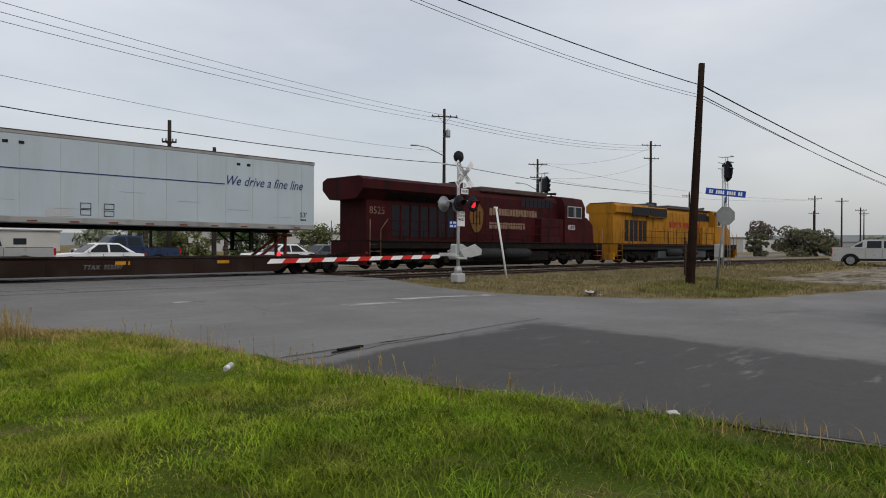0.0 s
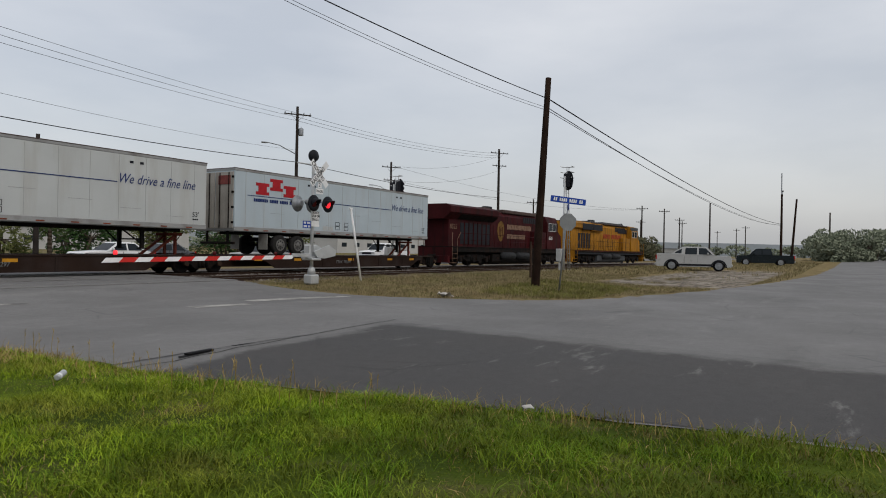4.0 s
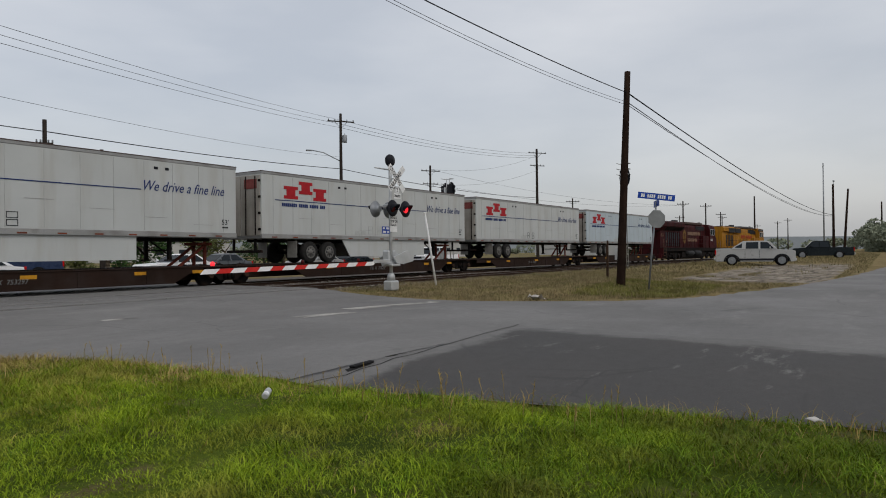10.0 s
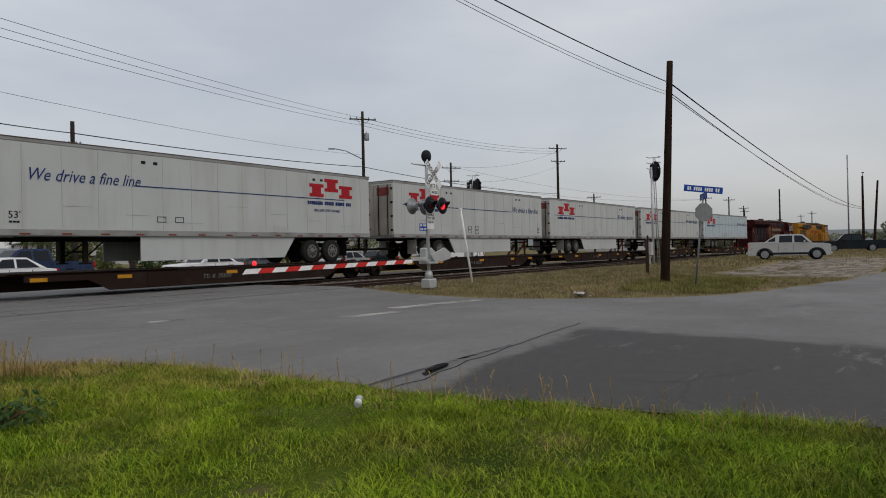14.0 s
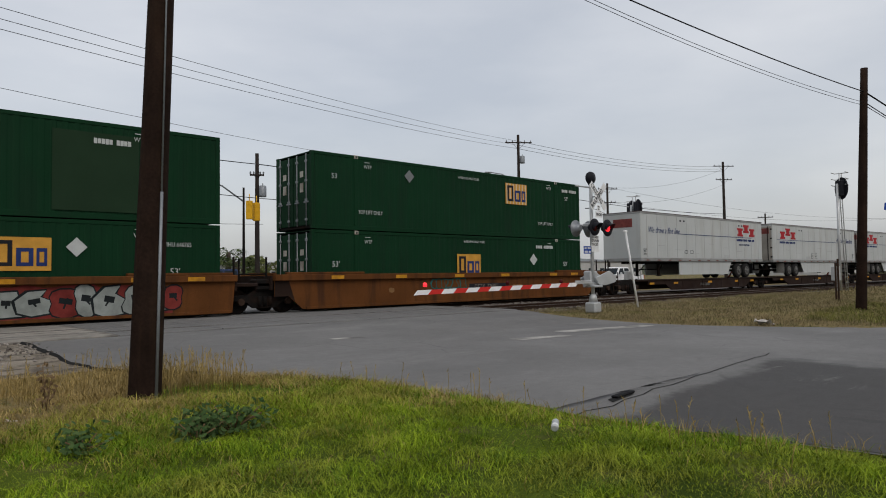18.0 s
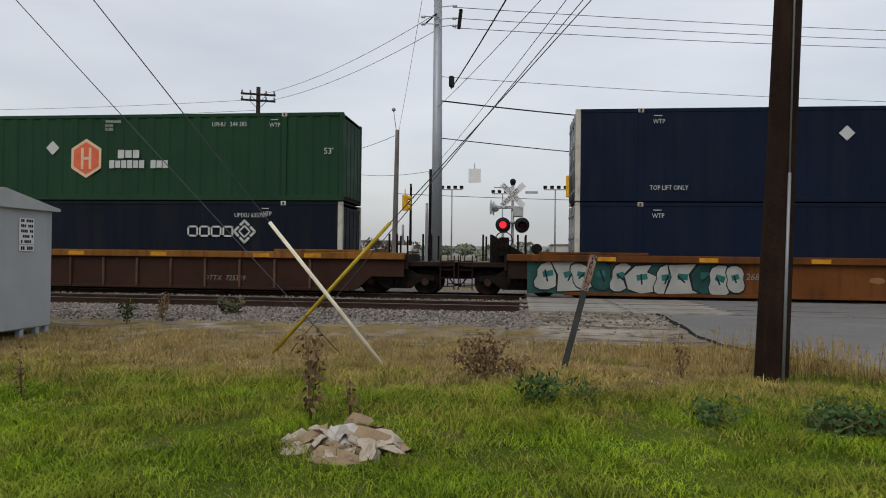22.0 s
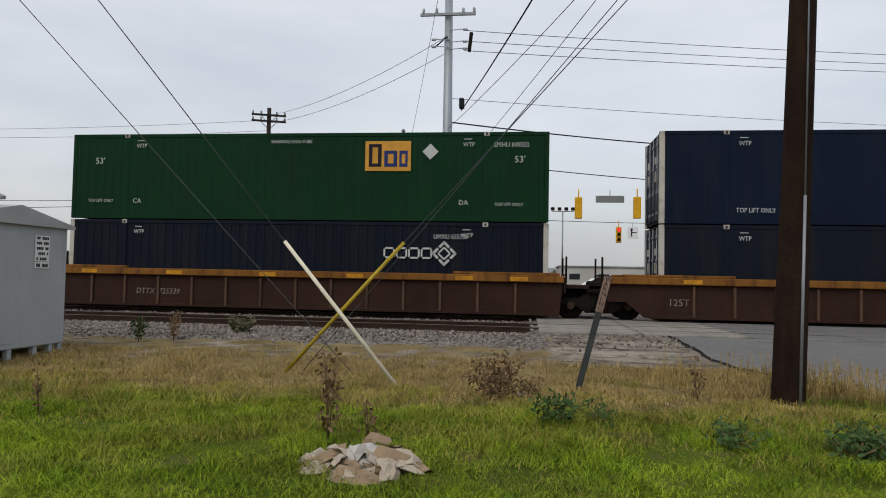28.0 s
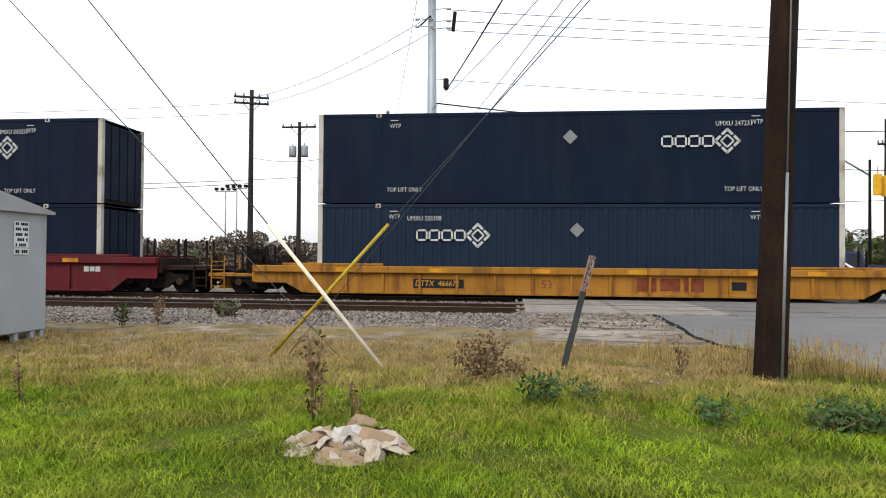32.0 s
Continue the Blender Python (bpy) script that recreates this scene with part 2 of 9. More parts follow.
M_SIGNBACK = mat("bare_sign_aluminium", (0.19, 0.2, 0.2), 0.5, 0.5, 0.1, 4)
M_TYELLOW = mat("traffic_signal_yellow", (0.60, 0.33, 0.02), 0.5, 0, 0.1, 5)
M_GUARDY = mat("yellow_plastic_guard", (0.36, 0.27, 0.03), 0.55, 0, 0.15, 5, 0.1)
M_GUARDW = mat("cream_plastic_guard", (0.66, 0.62, 0.49), 0.6, 0, 0.1, 5, 0.1)
M_RAIL = mat("rusty_rail_steel", (0.04, 0.025, 0.018), 0.75, 0.1, 0.25, 3, 0.2, 40)
M_RAILTOP = mat("worn_rail_head", (0.20, 0.19, 0.18), 0.4, 0.7, 0.1, 3)
M_TIE = mat("old_timber_tie", (0.04, 0.031, 0.025), 0.95, 0, 0.3, 3, 0.25, 30, bump=0.4, bscale=15, piece=0.25)
M_CONC = mat("pale_worn_concrete", (0.24, 0.225, 0.20), 0.95, 0, 0.2, 1.5, 0.15, 40, bump=0.3, bscale=30, stain=(0.09, 0.083, 0.075), stain_amt=0.75, piece=0.12)
M_GLASS = glass("dark_vehicle_glass")
M_REDLAMP = glow("lit_red_lamp", (0.8, 0.02, 0.03), 1.4)
M_DARKLAMP = mat("unlit_red_lens", (0.06, 0.008, 0.008), 0.2)
M_TAIL = mat("red_tail_lamp_lens", (0.4, 0.01, 0.01), 0.15)


# ---- mesh tools ----
class Form:
    """A list of points and faces that grows by simple solids."""

    def __init__(self):
        self.v, self.f, self.smooth = [], [], []

    def add(self, vs, fs, smooth=False, m=None):
        k = len(self.v)
        self.v += [tuple(m @ Vector(p)) if m else tuple(p) for p in vs]
        self.f += [tuple(i + k for i in f) for f in fs]
        self.smooth += [smooth] * len(fs)
        return self

    def box(self, x, y, z, sx, sy, sz, bev=0.0, m=None):
        """A box centred at x, y, z; bev chamfers all its edges."""
        hx, hy, hz = sx / 2, sy / 2, sz / 2
        b = min(bev, hx * 0.9, hy * 0.9, hz * 0.9)
        if b <= 0:
            vs = [(x + i * hx, y + j * hy, z + k * hz) for i in (-1, 1) for j in (-1, 1) for k in (-1, 1)]
            return self.add(vs, [(0, 1, 3, 2), (4, 6, 7, 5), (0, 4, 5, 1), (2, 3, 7, 6), (0, 2, 6, 4), (1, 5, 7, 3)], False, m)
        vs, fs, idx = [], [], {}
        for i in (-1, 1):
            for j in (-1, 1):
                for k in (-1, 1):
                    for a, p in enumerate(((hx, hy - b, hz - b), (hx - b, hy, hz - b), (hx - b, hy - b, hz))):
                        idx[i, j, k, a] = len(vs)
                        vs.append((x + i * p[0], y + j * p[1], z + k * p[2]))
        g = lambda i, j, k, a: idx[i, j, k, a]
        for s in (-1, 1):
            q = [(-1, -1), (1, -1), (1, 1), (-1, 1)]
            q = q if s > 0 else q[::-1]
            fs.append(tuple(g(s, a, c, 0) for a, c in q))
            fs.append(tuple(g(c, s, a, 1) for a, c in q))
            fs.append(tuple(g(a, c, s, 2) for a, c in q))
        for a in (-1, 1):
            for c in (-1, 1):
                e1 = (g(-1, a, c, 1), g(1, a, c, 1), g(1, a, c, 2), g(-1, a, c, 2))
                e2 = (g(a, -1, c, 0), g(a, 1, c, 0), g(a, 1, c, 2), g(a, -1, c, 2))
                e3 = (g(a, c, -1, 0), g(a, c, 1, 0), g(a, c, 1, 1), g(a, c, -1, 1))
                fs += [e1 if a * c < 0 else e1[::-1], e2 if a * c > 0 else e2[::-1], e3 if a * c < 0 else e3[::-1]]
                for e in (-1, 1):
                    t = (g(a, c, e, 0), g(a, c, e, 1), g(a, c, e, 2))
                    fs.append(t if a * c * e > 0 else t[::-1])
        return self.add(vs, fs, False, m)

    def cyl(self, p0, p1, r0, r1=None, n=10, caps=True, smooth=True):
        p0, p1 = Vector(p0), Vector(p1)
        r1 = r0 if r1 is None else r1
        d = (p1 - p0).normalized()
        a = d.orthogonal().normalized()
        b = d.cross(a)
        k = len(self.v)
        for p, r in ((p0, r0), (p1, r1)):
            for i in range(n):
                w = 2 * math.pi * i / n
                self.v.append(tuple(p + (a * math.cos(w) + b * math.sin(w)) * r))
        for i in range(n):
            j = (i + 1) % n
            self.f.append((k + i, k + j, k + n + j, k + n + i))
            self.smooth.append(smooth)
        if caps:
            self.f += [tuple(k + i for i in range(n))[::-1], tuple(k + n + i for i in range(n))]
            self.smooth += [False, False]
        return self

    def tube(self, pts, r, n=6):
        pts = [Vector(p) for p in pts]
        k = len(self.v)
        a = None
        for i, p in enumerate(pts):
            d = (pts[min(i + 1, len(pts) - 1)] - pts[max(i - 1, 0)]).normalized()
            a = (a - d * a.dot(d)).normalized() if a and (a - d * a.dot(d)).length > 1e-4 else d.orthogonal().normalized()
            b = d.cross(a)
            self.v += [tuple(p + (a * math.cos(2 * math.pi * j / n) + b * math.sin(2 * math.pi * j / n)) * r) for j in range(n)]
        for i in range(len(pts) - 1):
            for j in range(n):
                self.f.append((k + i * n + j, k + i * n + (j + 1) % n, k + (i + 1) * n + (j + 1) % n, k + (i + 1) * n + j))
                self.smooth.append(True)
        e = k + (len(pts) - 1) * n
        self.f += [tuple(k + j for j in range(n))[::-1], tuple(e + j for j in range(n))]
        self.smooth += [False, False]
        return self

    def prism(self, poly, axis, lo, hi):
        """A flat outline pushed along an axis: x takes (y, z) pairs, y takes (x, z), z takes (x, y)."""
        put = {"x": lambda a, b, c: (c, a, b), "y": lambda a, b, c: (a, c, b), "z": lambda a, b, c: (a, b, c)}[axis]
        n = len(poly)
        vs = [put(a, b, lo) for a, b in poly] + [put(a, b, hi) for a, b in poly]
        fs = [tuple(range(n))[::-1], tuple(range(n, 2 * n))] + [(i, (i + 1) % n, n + (i + 1) % n, n + i) for i in range(n)]
        return self.add(vs, fs)

    def lathe(self, base, axis, profile, n=14):
        """Rings of (radius, distance along the axis) from base."""
        base, d = Vector(base), Vector(axis).normalized()
        a = d.orthogonal().normalized()
        b = d.cross(a)
        k = len(self.v)
        for r, h in profile:
            for i in range(n):
                w = 2 * math.pi * i / n
                self.v.append(tuple(base + d * h + (a * math.cos(w) + b * math.sin(w)) * r))
        for q in range(len(profile) - 1):
            for i in range(n):
                j = (i + 1) % n
                self.f.append((k + q * n + i, k + q * n + j, k + (q + 1) * n + j, k + (q + 1) * n + i))
                self.smooth.append(True)
        self.f += [tuple(k + i for i in range(n))[::-1], tuple(k + (len(profile) - 1) * n + i for i in range(n))]
        self.smooth += [False, False]
        return self

    def mesh(self, name, material):
        me = bpy.data.meshes.new(name)
        me.from_pydata(self.v, [], self.f)
        me.polygons.foreach_set("use_smooth", self.smooth)
        me.materials.append(material)
        me.update()
        bm = bmesh.new()
        bm.from_mesh(me)
        bmesh.ops.recalc_face_normals(bm, faces=bm.faces)
        bm.to_mesh(me)
        bm.free()
        return me


def part(name, form, material, parent=None, label=""):
    """One mesh object under a thing or a part, or at the top when it has no parent."""
    data = form.mesh(name, material) if isinstance(form, Form) else form
    ob = new(name, data)
    if parent:
        ob.parent = parent
    return tagged(ob, label)


def thing(name, label, category, m=None, group="", kind=""):
    ob = new(name)
    ob.empty_display_size = 0.2
    if m is not None:
        ob.matrix_basis = m
    return tagged(ob, label, category, group, kind)


TEXTS = {}


def text_mesh(words, size, material, squash=1.0, shear=0.0, depth=0.003):
    """Letters as a mesh that stands in the x-z plane and faces -y, left end at 0, centred on z = 0."""
    key = (words, size, material.name, squash, shear)
    if key not in TEXTS:
        cu = bpy.data.curves.new("letters", "FONT")
        cu.body, cu.size, cu.extrude, cu.resolution_u = words, size, depth, 2
        cu.align_x, cu.align_y, cu.shear = "LEFT", "CENTER", shear
        ob = bpy.data.objects.new("letters", cu)
        scene.collection.objects.link(ob)
        me = bpy.data.meshes.new_from_object(ob.evaluated_get(bpy.context.evaluated_depsgraph_get()))
        bpy.data.objects.remove(ob)
        me.transform(Matrix.Rotation(radians(90), 4, "X") @ Matrix.Diagonal((squash, 1, 1, 1)))
        me.materials.clear()
        me.materials.append(material)
        TEXTS[key] = me
    return TEXTS[key]


def lettering(words, size, material, parent, x, y, z, squash=1.0, shear=0.0, turn=0.0):
    ob = new("lettering", text_mesh(words, size, material, squash, shear))
    ob.parent = parent
    ob.matrix_basis = pose(x, y, z, 0, 0, turn)
    return ob

# ---- the lie of the land ----
RAIL_Z, TRACK_NEAR = 0.27, -4.4


def curve_y(x):
    """The tracks run straight over the crossing, then bend gently towards the street."""
    if x < 38:
        return 0.0
    return -0.0008 * (min(x, 110) - 38) ** 2 - 0.1152 * max(0.0, x - 110)


def step(a, b, v):
    t = min(1.0, max(0.0, (v - a) / (b - a)))
    return t * t * (3 - 2 * t)


def road_z(x, y):
    """Height of the roads: they climb to the tracks and fall again behind them."""
    return 0.25 * step(-12.5, -5.6, y - curve_y(x)) - 0.12 * step(3.0, 9.0, y) + along(RISE, x) * step(-7.0, -11.0, y - curve_y(x))


def ground_z(x, y):
    z = road_z(x, y)
    z += 0.30 * math.exp(-(((x - 29) / 5.5) ** 2) - ((y + 14.0) / 3.0) ** 2) * step(21.5, 25, x)
    z += 0.10 * step(9.8, 8.0, x) * step(-12.5, -15.0, y)
    return z


LEFT = [(-70, 16.0), (-40, 12.0), (-30, 10.9), (-24.3, 10.2), (-22.5, 9.85), (-20.3, 9.45), (-18, 8.95), (-16, 8.75), (-13.6, 8.3), (-11.7, 7.4), (-10.4, 6.4), (-5.6, 6.1), (0, 6.4), (6, 6.9), (12, 7.2), (34, 7.4)]
RIGHT = [(-70, 24.0), (-36, 22.0), (-13.2, 21.6), (-9.2, 21.0), (-5.0, 21.8), (0, 21.8), (6, 21.8), (34, 21.8)]
TOP = [(21.6, -13.2), (22.4, -15.3), (23.4, -17.2), (25.0, -18.5), (27.5, -19.3), (31.4, -20.6), (38, -21.6), (45, -22.4), (60, -23.6), (83, -24.2), (160, -24.6), (420, -25.0)]
RISE = [(22, 0.0), (31, 0.1), (45, 0.17), (61, 0.26), (81, 0.5), (150, 1.1), (420, 2.0)]
BOTTOM = [(21.6, -36.0), (60, -36.0), (160, -35), (420, -34)]


def along(table, v):
    for (a, p), (b, q) in zip(table, table[1:]):
        if v <= b:
            return p + (q - p) * max(0.0, (v - a) / (b - a))
    return table[-1][1]


def sheet(name, rows, cols, material, parent=None, label=""):
    """A draped sheet from a function of row and column numbers."""
    vs = [rows[1](i, j) for i in range(rows[0] + 1) for j in range(cols + 1)]
    fs = [(i * (cols + 1) + j, i * (cols + 1) + j + 1, (i + 1) * (cols + 1) + j + 1, (i + 1) * (cols + 1) + j) for i in range(rows[0]) for j in range(cols)]
    f = Form()
    f.add(vs, fs, True)
    return part(name, f, material, parent, label)


def node_kit(name):
    m = bpy.data.materials.new(name)
    m.use_nodes = True
    n, l = m.node_tree.nodes, m.node_tree.links
    co = n.new("ShaderNodeTexCoord").outputs["Object"]

    def noi(sc, detail=6, rough=0.55, vec=None):
        t = n.new("ShaderNodeTexNoise")
        t.inputs["Scale"].default_value, t.inputs["Detail"].default_value, t.inputs["Roughness"].default_value = sc, detail, rough
        l.new(vec or co, t.inputs["Vector"])
        return t.outputs["Fac"]

    def ramp(v, lo, hi, a=0.0, b=1.0):
        x = n.new("ShaderNodeMapRange")
        x.inputs[1].default_value, x.inputs[2].default_value, x.inputs[3].default_value, x.inputs[4].default_value = lo, hi, a, b
        l.new(v, x.inputs[0])
        return x.outputs[0]

    def mix(f, a, b, mode="MIX"):
        x = n.new("ShaderNodeMix")
        x.data_type, x.blend_type = "RGBA", mode
        for s, v in ((0, f), (6, a), (7, b)):
            if isinstance(v, tuple):
                x.inputs[s].default_value = (*v, 1)
            elif isinstance(v, (int, float)):
                x.inputs[s].default_value = v
            else:
                l.new(v, x.inputs[s])
        return x.outputs[2]

    def math2(op, a, b):
        x = n.new("ShaderNodeMath")
        x.operation = op
        for s, v in ((0, a), (1, b)):
            if isinstance(v, (int, float)):
                x.inputs[s].default_value = v
            else:
                l.new(v, x.inputs[s])
        return x.outputs[0]

    return m, n, l, co, noi, ramp, mix, math2


def asphalt(name, base, pale, dark, bumpy=0.35, damp=None):
    """Worn asphalt: broad tone, drawn-out pale and dark streaks, fine cracks; damp: a darker layer by the sheet's own rim mask."""
    m, n, l, co, noi, ramp, mix, math2 = node_kit(name)
    b = n["Principled BSDF"]

    def drawn(sx, sy):
        mp = n.new("ShaderNodeMapping")
        mp.inputs["Scale"].default_value = (sx, sy, 1)
        l.new(co, mp.inputs[0])
        return mp.outputs[0]

    c = mix(ramp(noi(0.22, 5), 0.35, 0.65), tuple(v * 0.86 for v in base), tuple(v * 1.12 for v in base))
    c = mix(math2("MULTIPLY", ramp(noi(0.8, 12, 0.7, drawn(0.3, 1.0)), 0.56, 0.66), 0.55), c, pale)
    if damp:
        at = n.new("ShaderNodeVertexColor")
        at.layer_name = "rim"
        sp = n.new("ShaderNodeSeparateColor")
        l.new(at.outputs[0], sp.inputs[0])
        wet = mix(ramp(noi(0.5, 7, 0.6), 0.35, 0.65), tuple(v * 0.85 for v in damp), tuple(v * 1.2 for v in damp))
        wet = mix(math2("MULTIPLY", ramp(noi(0.7, 12, 0.72, drawn(0.35, 1.3)), 0.57, 0.63), 0.8), wet, pale)
        edge = math2("ADD", sp.outputs[0], math2("MULTIPLY", math2("SUBTRACT", noi(0.9, 9, 0.68), 0.5), 1.5))
        c = mix(ramp(edge, 0.3, 0.62), c, wet)
    c = mix(math2("MULTIPLY", ramp(noi(1.0, 8, 0.62, drawn(0.25, 0.9)), 0.56, 0.72), 0.45), c, dark)
    warp = n.new("ShaderNodeMix")
    warp.data_type = "RGBA"
    warp.inputs[0].default_value = 0.12
    l.new(co, warp.inputs[6])
    tex = n.new("ShaderNodeTexNoise")
    tex.inputs["Scale"].default_value = 1.4
    l.new(co, tex.inputs["Vector"])
    l.new(tex.outputs["Color"], warp.inputs[7])
    vo = n.new("ShaderNodeTexVoronoi")
    vo.feature = "DISTANCE_TO_EDGE"
    vo.inputs["Scale"].default_value = 0.55
    l.new(warp.outputs[2], vo.inputs["Vector"])
    crack = math2("MULTIPLY", ramp(vo.outputs["Distance"], 0.004, 0.016, 1.0, 0.0), ramp(noi(0.3, 4), 0.5, 0.62, 0.0, 0.28))
    c = mix(crack, c, (0.03, 0.03, 0.03))
    c = mix(1.0, c, ramp(noi(70, 3), 0.2, 0.8, 0.72, 1.28), "MULTIPLY")
    c = mix(1.0, c, ramp(noi(6, 8, 0.7), 0.25, 0.75, 0.88, 1.12), "MULTIPLY")
    l.new(c, b.inputs["Base Color"])
    l.new(ramp(noi(0.5, 5), 0.3, 0.7, 0.62, 0.9), b.inputs["Roughness"])
    b.inputs["Specular IOR Level"].default_value = 0.12
    bp = n.new("ShaderNodeBump")
    bp.inputs["Strength"].default_value, bp.inputs["Distance"].default_value = bumpy, 0.01
    l.new(noi(45, 4), bp.inputs["Height"])
    l.new(bp.outputs[0], b.inputs["Normal"])
    return m


M_ROAD = asphalt("worn_grey_asphalt", (0.150, 0.148, 0.145), (0.205, 0.202, 0.195), (0.108, 0.107, 0.105))
M_PATCH = asphalt("dark_damp_asphalt", (0.138, 0.136, 0.133), (0.17, 0.167, 0.16), (0.052, 0.051, 0.05), damp=(0.061, 0.059, 0.058))
M_PAINT = mat("worn_white_road_paint", (0.32, 0.31, 0.29), 0.85, 0, 0.3, 2.5, 0.3, 30, stain=(0.125, 0.123, 0.12), stain_amt=1.0, stain_scale=1.6)
M_CRACK = mat("black_crack_filler", (0.02, 0.02, 0.02), 0.9, 0, 0.2, 3)


def ground_material():
    """Green turf, dry turf, pale dirt and ballast, mixed by the painted zones of the ground sheet."""
    m, n, l, co, noi, ramp, mix, math2 = node_kit("turf_dirt_and_ballast")
    b = n["Principled BSDF"]
    at = n.new("ShaderNodeVertexColor")
    at.layer_name = "zone"
    sp = n.new("ShaderNodeSeparateColor")
    l.new(at.outputs[0], sp.inputs[0])
    turf = mix(ramp(noi(0.6, 6), 0.35, 0.65), (0.03, 0.048, 0.006), (0.07, 0.098, 0.011))
    turf = mix(ramp(noi(2.2, 6), 0.52, 0.68), turf, (0.085, 0.075, 0.03))
    dry = mix(ramp(noi(0.9, 6), 0.35, 0.65), (0.13, 0.098, 0.045), (0.22, 0.17, 0.085))
    dry = mix(ramp(noi(3.0, 5), 0.55, 0.7), dry, (0.075, 0.08, 0.025))
    dirt = mix(ramp(noi(0.7, 7), 0.35, 0.65), (0.15, 0.125, 0.095), (0.29, 0.26, 0.215))
    dirt = mix(ramp(noi(2.4, 9, 0.6), 0.52, 0.62, 0.0, 0.8), dirt, (0.085, 0.072, 0.058))
    mp = n.new("ShaderNodeMapping")
    mp.inputs["Scale"].default_value = (0.6, 2.0, 1)
    l.new(co, mp.inputs[0])
    dirt = mix(ramp(noi(1.3, 10, 0.7, mp.outputs[0]), 0.5, 0.58, 0.0, 0.75), dirt, (0.055, 0.047, 0.038))
    dirt = mix(ramp(noi(3.3, 8, 0.7, mp.outputs[0]), 0.6, 0.68, 0.0, 0.8), dirt, (0.40, 0.375, 0.33))
    vo = n.new("ShaderNodeTexVoronoi")
    vo.inputs["Scale"].default_value = 16
    l.new(co, vo.inputs["Vector"])
    vs = n.new("ShaderNodeSeparateColor")
    l.new(vo.outputs["Color"], vs.inputs[0])
    stone = mix(vs.outputs[0], (0.07, 0.06, 0.052), (0.25, 0.225, 0.2))
    wob = math2("MULTIPLY", math2("SUBTRACT", noi(1.3, 7, 0.65), 0.5), 1.6)
    c = mix(ramp(math2("ADD", sp.outputs[0], wob), 0.4, 0.6), dry, turf)
    c = mix(ramp(math2("ADD", sp.outputs[1], wob), 0.4, 0.6), c, dirt)
    c = mix(ramp(math2("ADD", sp.outputs[2], wob), 0.35, 0.6), c, stone)
    c = mix(1.0, c, ramp(noi(55, 3), 0.2, 0.8, 0.65, 1.35), "MULTIPLY")
    l.new(c, b.inputs["Base Color"])
    b.inputs["Roughness"].default_value = 0.95
    b.inputs["Specular IOR Level"].default_value = 0.04
    bp = n.new("ShaderNodeBump")
    bp.inputs["Strength"].default_value, bp.inputs["Distance"].default_value = 0.6, 0.03
    l.new(noi(25, 5), bp.inputs["Height"])
    l.new(bp.outputs[0], b.inputs["Normal"])
    return m


def zone(x, y):
    """Shares of green turf, dirt and ballast at a place."""
    g = d = s = 0.0
    if x < 10.5 and y < -12.6:
        g = step(-13.2, -17.0, y)
        if x > 5:
            g = max(g, step(-12.4, -13.6, y) * step(5.5, 7.0, x))
    if x < 3.5:
        s = step(-9.6, -8.4, y) * step(6, 3, y)
        d = 0.46 * step(-11.8, -10.8, y) * step(-8.6, -9.4, y) + 0.5 * step(4, 7, y)
    elif x < 7.5:
        d = step(-10.9, -10.2, y) * step(4, 1, y)
        s = 0.8 * step(-1.5, 0, y) * step(6, 3, y)
    elif x > 20:
        yc = y - curve_y(x)
        s = step(-7.8, -6.6, yc) * step(6, 3, yc)
        d = 0.9 * step(31, 37, x) * step(-22.5, -20.5, y) * step(-13.5, -16.5, y) * step(75, 55, x)
        g = 0.35 * step(-13.5, -15.5, y) * step(31, 29, x)
    if y > 6:
        g, d = 0.45 * step(20, 45, y), max(d, 0.35)
    if y < -36:
        g = 0.55
    return g, d, s


def cuts(spans):
    out = []
    for lo, hi, d in spans:
        n = max(1, round((hi - lo) / d))
        out += [lo + (hi - lo) * i / n for i in range(n)]
    return out + [spans[-1][1]]


def build_ground():
    xs = cuts([(-2500, -300, 550), (-300, -60, 40), (-60, -14, 2.5), (-14, 34, 0.4), (34, 70, 1.5), (70, 200, 10), (200, 600, 80), (600, 3000, 600)])
    ys = cuts([(-2500, -300, 550), (-300, -60, 40), (-60, -30, 2.5), (-30, 2, 0.35), (2, 40, 2), (40, 200, 20), (200, 3000, 700)])

    def on_road(x, y):
        return (along(LEFT, y) + 0.35 < x < along(RIGHT, y) - 0.35) if -60 < y < 30 else False

    def height(x, y):
        if abs(y) > 300 or x < -400:
            return -0.6
        z = ground_z(x, y) - 0.03 + 0.03 * noise.noise((x * 0.5, y * 0.5, 1)) * (0 if on_road(x, y) else 1)
        for c in (0.0, TRACK_NEAR):
            z -= 0.14 * (1 - step(1.5, 2.4, abs(y - c - curve_y(x)))) * (0.0 if 3.0 < x < 22 else 1.0)
        if on_road(x, y) or (x > 21.6 and along(BOTTOM, x) < y < along(TOP, x) - 0.3):
            z -= 0.08
        return z

    f = Form()
    vs = [(x, y, height(x, y)) for x in xs for y in ys]
    ny = len(ys)
    f.add(vs, [(i * ny + j, (i + 1) * ny + j, (i + 1) * ny + j + 1, i * ny + j + 1) for i in range(len(xs) - 1) for j in range(ny - 1)], True)
    me = f.mesh("ground", ground_material())
    ca = me.color_attributes.new("zone", "FLOAT_COLOR", "POINT")
    ca.data.foreach_set("color", [c for v in me.vertices for c in (*zone(v.co.x, v.co.y), 1.0)])
    tagged(new("ground", me), "uneven ground of green turf, dry grass, pale dirt and ballast", "ground", kind="structure")


build_ground()


